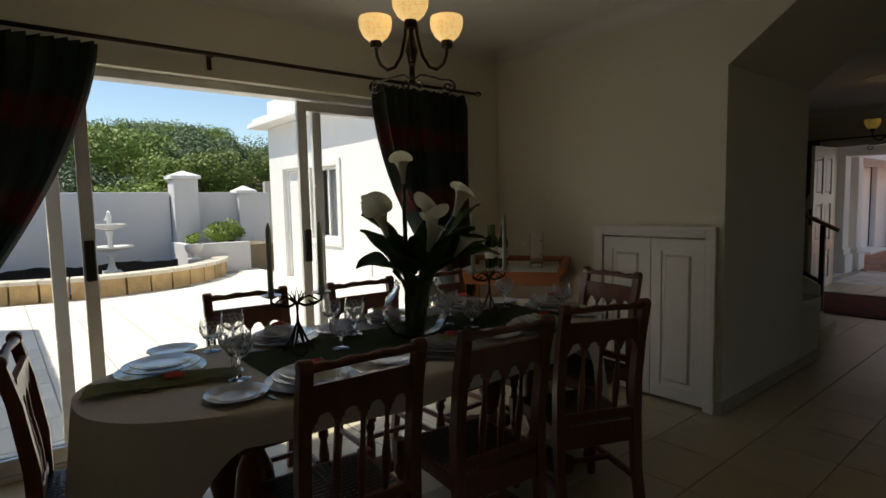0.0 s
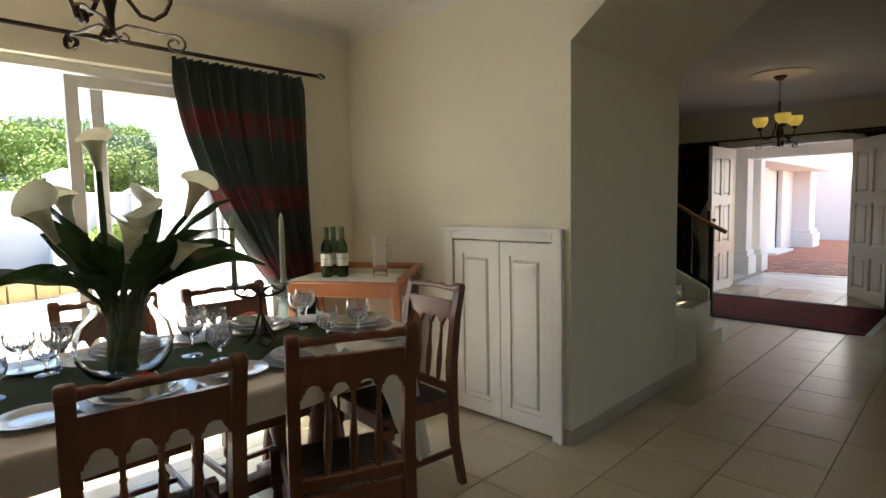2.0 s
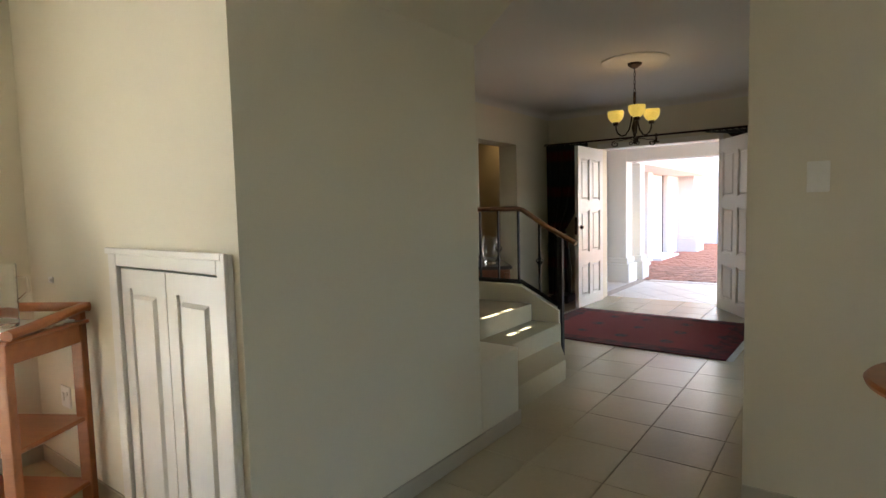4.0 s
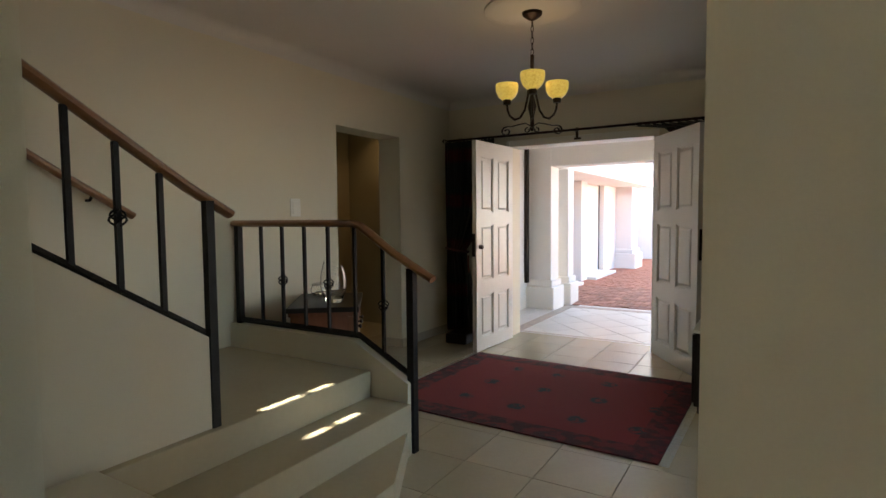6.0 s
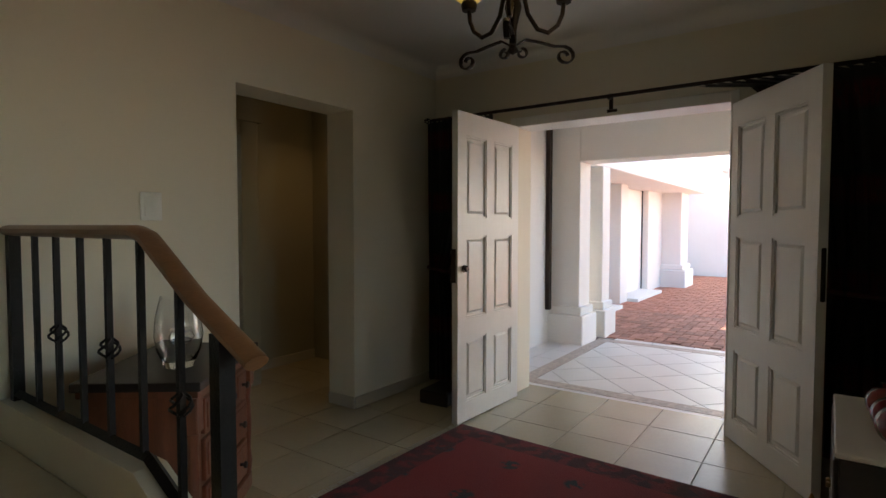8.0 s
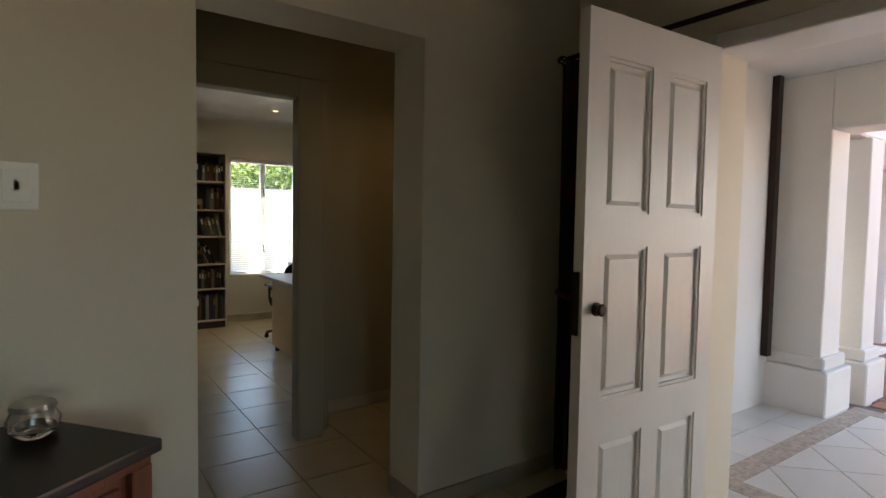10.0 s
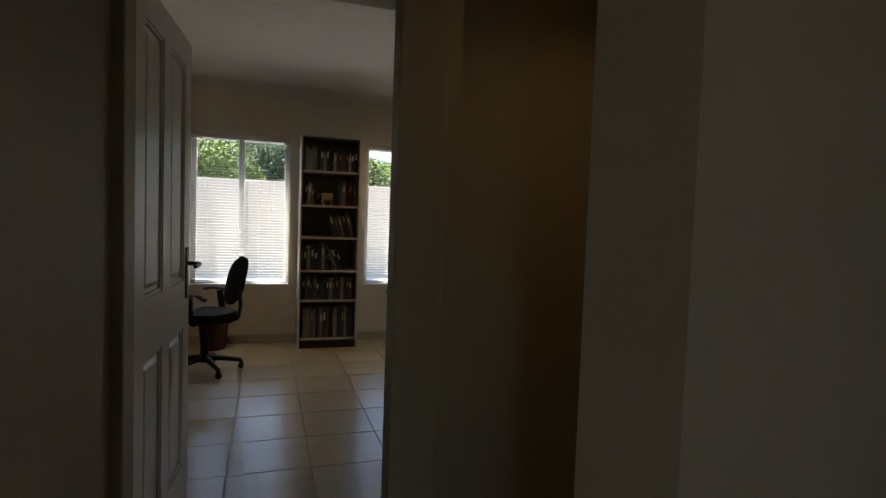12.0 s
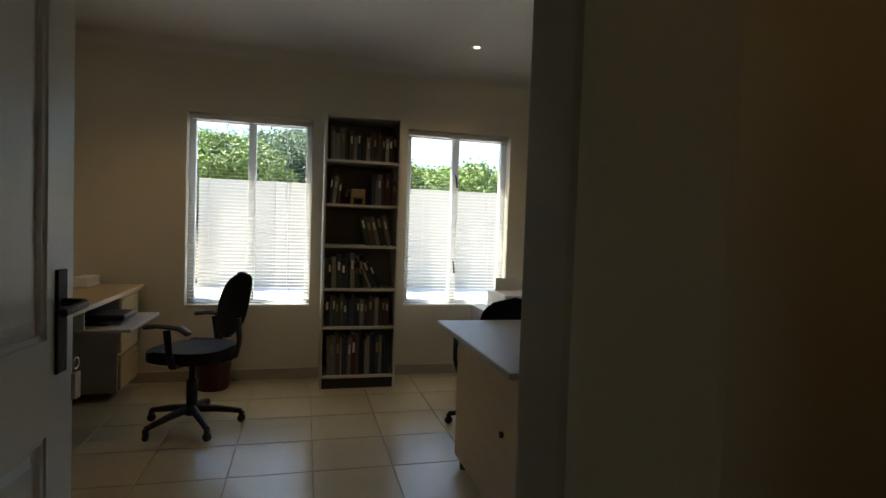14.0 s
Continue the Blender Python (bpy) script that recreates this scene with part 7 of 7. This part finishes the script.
# office chair, facing -x
oc = thing("office_chair", pose(8.05, 8.19, 0, 0, 0, -20), "black swivel office chair with armrests", "chair")
for k in range(5):
    a = k * 2 * math.pi / 5 + 0.5
    u = Vector((math.cos(a), math.sin(a), 0))
    lg = part("base_arm", tube(bmesh.new(), [u * 0.03 + Vector((0, 0, 0.115)), u * 0.15 + Vector((0, 0, 0.10)), u * 0.285 + Vector((0, 0, 0.072))], [0.026, 0.022, 0.016], 8), M_BLACKPL, oc, smooth=True)
    bm = bmesh.new()
    lathe(bm, [(0, -0.012), (0.022, -0.012), (0.026, -0.006), (0.026, 0.006), (0.022, 0.012), (0, 0.012)], seg=16, m=Matrix.Translation(u * 0.285 + Vector((0, 0, 0.027))) @ pose(0, 0, 0, 90, 0, math.degrees(a) + 40))
    box(bm, u.x * 0.285 - 0.012, u.x * 0.285 + 0.012, u.y * 0.285 - 0.012, u.y * 0.285 + 0.012, 0.035, 0.07)
    part("castor", bm, M_BLACKPL, lg, smooth=True)
bm = bmesh.new()
lathe(bm, [(0, 0.08), (0.04, 0.08), (0.04, 0.13), (0.032, 0.14), (0.032, 0.29), (0.018, 0.3), (0.018, 0.40), (0.06, 0.41), (0.06, 0.43), (0, 0.43)], seg=18)
part("gas_lift", bm, M_BLACKPL, oc, smooth=True)
bm = bmesh.new()
prism(bm, superoval(0.23, 0.225, 32, 2.8), 0.43, 0.50)
for v in bm.verts:
    if v.co.z > 0.49 and v.co.x < -0.12:
        v.co.z -= 0.015
part("seat", bevelled(bm, 0.022, 3), M_SEATFAB, oc, smooth=True)
bm = bmesh.new()
NU, NV = 12, 14
rows = []
for j in range(NV + 1):
    f = j / NV
    w = 0.19 * (max(0.0, 1 - abs(2 * f - 1) ** 3.2)) ** 0.5 + 0.012
    rows.append([bm.verts.new((0.235 + 0.07 * f - 0.035 * math.cos((2 * i / NU - 1) * 1.2) + 0.03 * (f - 0.4) ** 2, (2 * i / NU - 1) * w, 0.56 + 0.40 * f)) for i in range(NU + 1)])
for j in range(NV):
    for i in range(NU):
        bm.faces.new((rows[j][i], rows[j][i + 1], rows[j + 1][i + 1], rows[j + 1][i]))
bmesh.ops.solidify(bm, geom=bm.faces[:], thickness=0.045)
part("backrest", bm, M_SEATFAB, oc, smooth=True)
part("back_bracket", tube(bmesh.new(), [(0.05, 0, 0.42), (0.2, 0, 0.415), (0.275, 0, 0.45), (0.295, 0, 0.55), (0.285, 0, 0.68)], 0.016, 8, flat=(0.012, 0.028)), M_BLACKPL, oc, smooth=True)
for s in (-1, 1):
    ar = part("armrest", tube(bmesh.new(), [(0.03, s * 0.17, 0.425), (0.03, s * 0.255, 0.43), (0.02, s * 0.27, 0.50), (0.0, s * 0.265, 0.64)], 0.018, 8, flat=(0.014, 0.026)), M_BLACKPL, oc, smooth=True)
    part("arm_pad", tube(bmesh.new(), [(0.13, s * 0.265, 0.625), (0.08, s * 0.265, 0.655), (-0.05, s * 0.262, 0.662), (-0.13, s * 0.255, 0.65)], 0.02, 8, flat=(0.014, 0.03)), M_BLACKPL, ar, smooth=True)
bn = thing("waste_bin", pose(8.05, 9.0, 0), "dark red round waste bin under the window", "bin")
bm = bmesh.new()
lathe(bm, [(0, 0), (0.11, 0), (0.14, 0.29), (0.144, 0.295), (0.137, 0.295), (0.107, 0.008), (0, 0.008)], seg=28)
part("bucket", bm, M_BIN, bn, smooth=True)

d2 = thing("writing_desk", pose(9.40, 6.43, 0), "pale beech desk with a wide overhanging top", "desk")
part("desktop", bevelled(boxes((0, 0.85, 0, 1.08, 0.735, 0.76)), 0.004), M_GREYLAM, d2)
part("body", bevelled(boxes((0.10, 0.80, 0.10, 1.0, 0.05, 0.735)), 0.004), M_MELAM, d2)
for x in (0.13, 0.73):
    for y in (0.13, 0.92):
        bm = bmesh.new()
        lathe(bm, [(0, 0), (0.02, 0), (0.022, 0.03), (0.015, 0.05), (0, 0.05)], c=(x, y, 0), seg=12)
        part("castor", bm, M_BLACKPL, d2)
bm = bmesh.new()
lathe(bm, [(0, 0), (0.012, 0), (0.014, 0.012), (0, 0.016)], seg=12, m=pose(0.10, 0.30, 0.42, 0, -90))
part("knob", bm, M_BLACKPL, d2)
pr = thing("printer", pose(9.98, 8.60, 0), "pale printer on a low stand under the window", "printer")
part("stand", bevelled(boxes((0.1, 0.7, -0.3, 0.45, 0, 0.62)), 0.004), M_GREYLAM, pr)
part("case", bevelled(boxes((0.15, 0.6, -0.2, 0.2, 0.621, 0.78)), 0.02, 2), M_SWITCH, pr)
part("paper_tray", boxes((0.2, 0.56, 0.14, 0.16, 0.78, 0.88)), M_SWITCH, pr)
c2 = thing("office_chair", pose(9.88, 7.88, 0, 0, 0, -90) @ Matrix.Diagonal((1, 1, 0.91, 1)), "black office chair pushed behind the desk", "chair")
for o in list(oc.children):
    q = o.copy()
    scene.collection.objects.link(q)
    q.parent = c2
    for w in o.children:
        e = w.copy()
        scene.collection.objects.link(e)
        e.parent = q


# ---- floor tiles, paving and bricks ----
def bevel_tile(w, d, h, b, mat, name):
    bm = bmesh.new()
    lo = [bm.verts.new((x, y, -h)) for x, y in ((-w / 2, -d / 2), (w / 2, -d / 2), (w / 2, d / 2), (-w / 2, d / 2))]
    hi = [bm.verts.new((x, y, -b)) for x, y in ((-w / 2, -d / 2), (w / 2, -d / 2), (w / 2, d / 2), (-w / 2, d / 2))]
    tp = [bm.verts.new((x, y, 0)) for x, y in ((-w / 2 + b, -d / 2 + b), (w / 2 - b, -d / 2 + b), (w / 2 - b, d / 2 - b), (-w / 2 + b, d / 2 - b))]
    for p, q in ((lo, hi), (hi, tp)):
        for k in range(4):
            bm.faces.new((p[k], p[(k + 1) % 4], q[(k + 1) % 4], q[k]))
    bm.faces.new(tp)
    return mesh_of(name, bm, mat)


def lay(name, parent, mat, x0, dx, nx, y0, dy, ny, gap, keep, near, z=0.0, h=0.006, bevel=0.0012):
    """Tiles on a grid: those for which near() holds are objects of their own, the rest one mesh."""
    me = bevel_tile(dx - gap, dy - gap, h, bevel, mat, name)
    rest = []
    for i in range(nx):
        for j in range(ny):
            x, y = x0 + dx * (i + 0.5), y0 + dy * (j + 0.5)
            if not keep(x, y):
                continue
            if near(x, y):
                o = new(name, me)
                o.parent = parent
                o.location = (x, y, z)
            else:
                rest.append((x, y))
    if rest:
        bm = bmesh.new()
        w, d = (dx - gap) / 2, (dy - gap) / 2
        for x, y in rest:
            v = [bm.verts.new((x + a * w, y + b * d, z + c)) for c in (-h, -0.0003) for a, b in ((-1, -1), (1, -1), (1, 1), (-1, 1))]
            for k in range(4):
                bm.faces.new((v[k], v[(k + 1) % 4], v[4 + (k + 1) % 4], v[4 + k]))
            bm.faces.new(v[4:])
        part(name + "_field", bm, mat, parent)["kind"] = "stuff"


def in_hall(x, y):
    if y > 4.25 or x > 10.28 or x < -2.5 or y < -3.0 or (x > 5.4 and y < -2.2):
        return False
    if 5.1 < x < 7.1 and y > 2.8:
        return False
    return True


lay("tile", floor, M_TILE, -2.5, 0.4015, 32, -3.291, 0.392, 20, 0.005, in_hall, lambda x, y: x > 2.4 and -0.3 < y < 4.2 and (x < 5.3 or y > 0.8))
lay("tile", floor, M_TILE, 6.708, 0.41, 11, 4.17, 0.41, 13, 0.006, lambda x, y: y < 9.3 and (y > 5.0 or 8.1 < x < 10.1), lambda x, y: True)
solid("threshold", bevelled(boxes((10.3, 10.42, 1.72, 3.29, -0.1, -0.012)), 0.006), M_PORCH, "pale tiled front door threshold", "threshold", "structure")
# porch: border strips and tiles set diagonally
for a in ((10.72, 12.95, 3.44, 3.58), (10.72, 12.95, 0.6, 0.74), (10.72, 10.86, 0.74, 3.44), (12.81, 12.95, 0.74, 3.44)):
    part("border_strip", bevelled(boxes((*a, -0.106, -0.0985)), 0.001), M_BORDER, porch_slab, "patterned mosaic border strip")
me = bevel_tile(0.393, 0.393, 0.006, 0.0015, M_PORCH, "tile")
S = 0.40 / math.sqrt(2)
places = []
for i in range(-12, 13):
    for j in range(-12, 13):
        x, y = 11.775 + S * (i + j), 2.05 + S * (i - j)
        if 10.86 + S < x < 12.81 - S * 0.9 and 0.74 + S < y < 3.44 - S * 0.9:
            places.append((x, y, -0.10, radians(45)))
pieces("tile", me, porch_slab, places)
# cut edge tiles close the field to the border
bm = bmesh.new()
for i in range(-14, 15):
    for j in range(-14, 15):
        cx, cy = 11.775 + S * (i + j), 2.05 + S * (i - j)
        if 10.86 + S < cx < 12.81 - S * 0.9 and 0.74 + S < cy < 3.44 - S * 0.9:
            continue
        r = 0.393 / math.sqrt(2)
        poly = [(cx - r, cy), (cx, cy - r), (cx + r, cy), (cx, cy + r)]
        for ax, lim, sg in ((0, 10.864, 1), (0, 12.806, -1), (1, 0.744, 1), (1, 3.436, -1)):
            outp = []
            for k in range(len(poly)):
                p, q = poly[k], poly[(k + 1) % len(poly)]
                ip, iq = (p[ax] - lim) * sg > 0, (q[ax] - lim) * sg > 0
                if ip:
                    outp.append(p)
                if ip != iq:
                    t = (lim - p[ax]) / (q[ax] - p[ax])
                    outp.append((p[0] + (q[0] - p[0]) * t, p[1] + (q[1] - p[1]) * t))
            poly = outp
            if len(poly) < 3:
                break
        if len(poly) >= 3:
            prism(bm, poly, -0.106, -0.1002)
part("cut_tiles", bm, M_PORCH, porch_slab)["kind"] = "stuff"
lay("edge_tile", porch_slab, M_PORCH, 10.42, 0.40, 6, 3.58, 0.23, 2, 0.006, lambda x, y: True, lambda x, y: True, z=-0.10)
lay("edge_tile", porch_slab, M_PORCH, 12.95, 0.12, 1, -2.9, 0.45, 14, 0.006, lambda x, y: True, lambda x, y: True, z=-0.098)

lay("edge_tile", porch_slab, M_PORCH, 10.42, 0.30, 1, 0.60, 0.4257, 7, 0.006, lambda x, y: True, lambda x, y: True, z=-0.10)

# courtyard paving
court = bpy.data.objects["pavement_courtyard"]
lay("paving_slab", court, M_PAVE, -6.4, 0.50, 23, 4.30, 0.50, 22, 0.012, lambda x, y: x < 4.9 and (x - CX) ** 2 + (y - CY) ** 2 > (BR + 0.1) ** 2 and y < 14.6, lambda x, y: 0 < x < 4.9 and y < 12.5, z=-0.10, bevel=0.003)
lay("paving_slab", court, M_PAVE, 6.40, 0.50, 23, 9.50, 0.50, 14, 0.012, lambda x, y: True, lambda x, y: False, z=-0.10)

# clay pavers in herringbone on the drive
me = bevel_tile(0.208, 0.100, 0.02, 0.006, M_BRICK, "brick")
rbk = random.Random(3)
near, rest = [], []
u = 0.107
for i in range(-70, 130):
    for j in range(-70, 130):
        m4 = (i + j) % 4
        # each herringbone cell: a long brick along x or along y
        if m4 == 0:
            x, y, rz = 13.08 + (i + 1.0) * u, -6.0 + (j + 0.5) * u, 0.0
        elif m4 == 2:
            x, y, rz = 13.08 + (i + 0.5) * u, -6.0 + (j + 1.0) * u, math.pi / 2
        else:
            continue
        if not (13.13 < x < 22.9 and -4.5 < y < 4.6):
            continue
        if x < 16.0 and 1.2 < y < 4.1 and len(near) < 300:
            near.append((x, y, -0.096 + rbk.uniform(-0.003, 0.003), rz + rbk.uniform(-0.03, 0.03)))
        elif y > -1.5:
            rest.append((x, y, rz))
pieces("brick", me, brick_bed, near)
vs, fs = [], []
for x, y, rz in rest:
    hx, hy = (0.104, 0.05) if rz == 0 else (0.05, 0.104)
    k = len(vs)
    z = -0.096 + rbk.uniform(-0.003, 0.003)
    vs += [(x + a * hx, y + b * hy, z - 0.015) for a, b in ((-1, -1), (1, -1), (1, 1), (-1, 1))] + [(x + a * (hx - 0.005), y + b * (hy - 0.005), z) for a, b in ((-1, -1), (1, -1), (1, 1), (-1, 1))]
    fs += [(k + q, k + (q + 1) % 4, k + 4 + (q + 1) % 4, k + 4 + q) for q in range(4)] + [(k + 4, k + 5, k + 6, k + 7)]
me = bpy.data.meshes.new("brick_field")
me.from_pydata(vs, [], fs)
me.materials.append(plain("clay_paver_field", (0.40, 0.165, 0.105), 0.85, var=0.4, scale=7, bump=0.4, bscale=50))
o = new("brick_field", me)
o.parent = brick_bed
o["kind"] = "stuff"
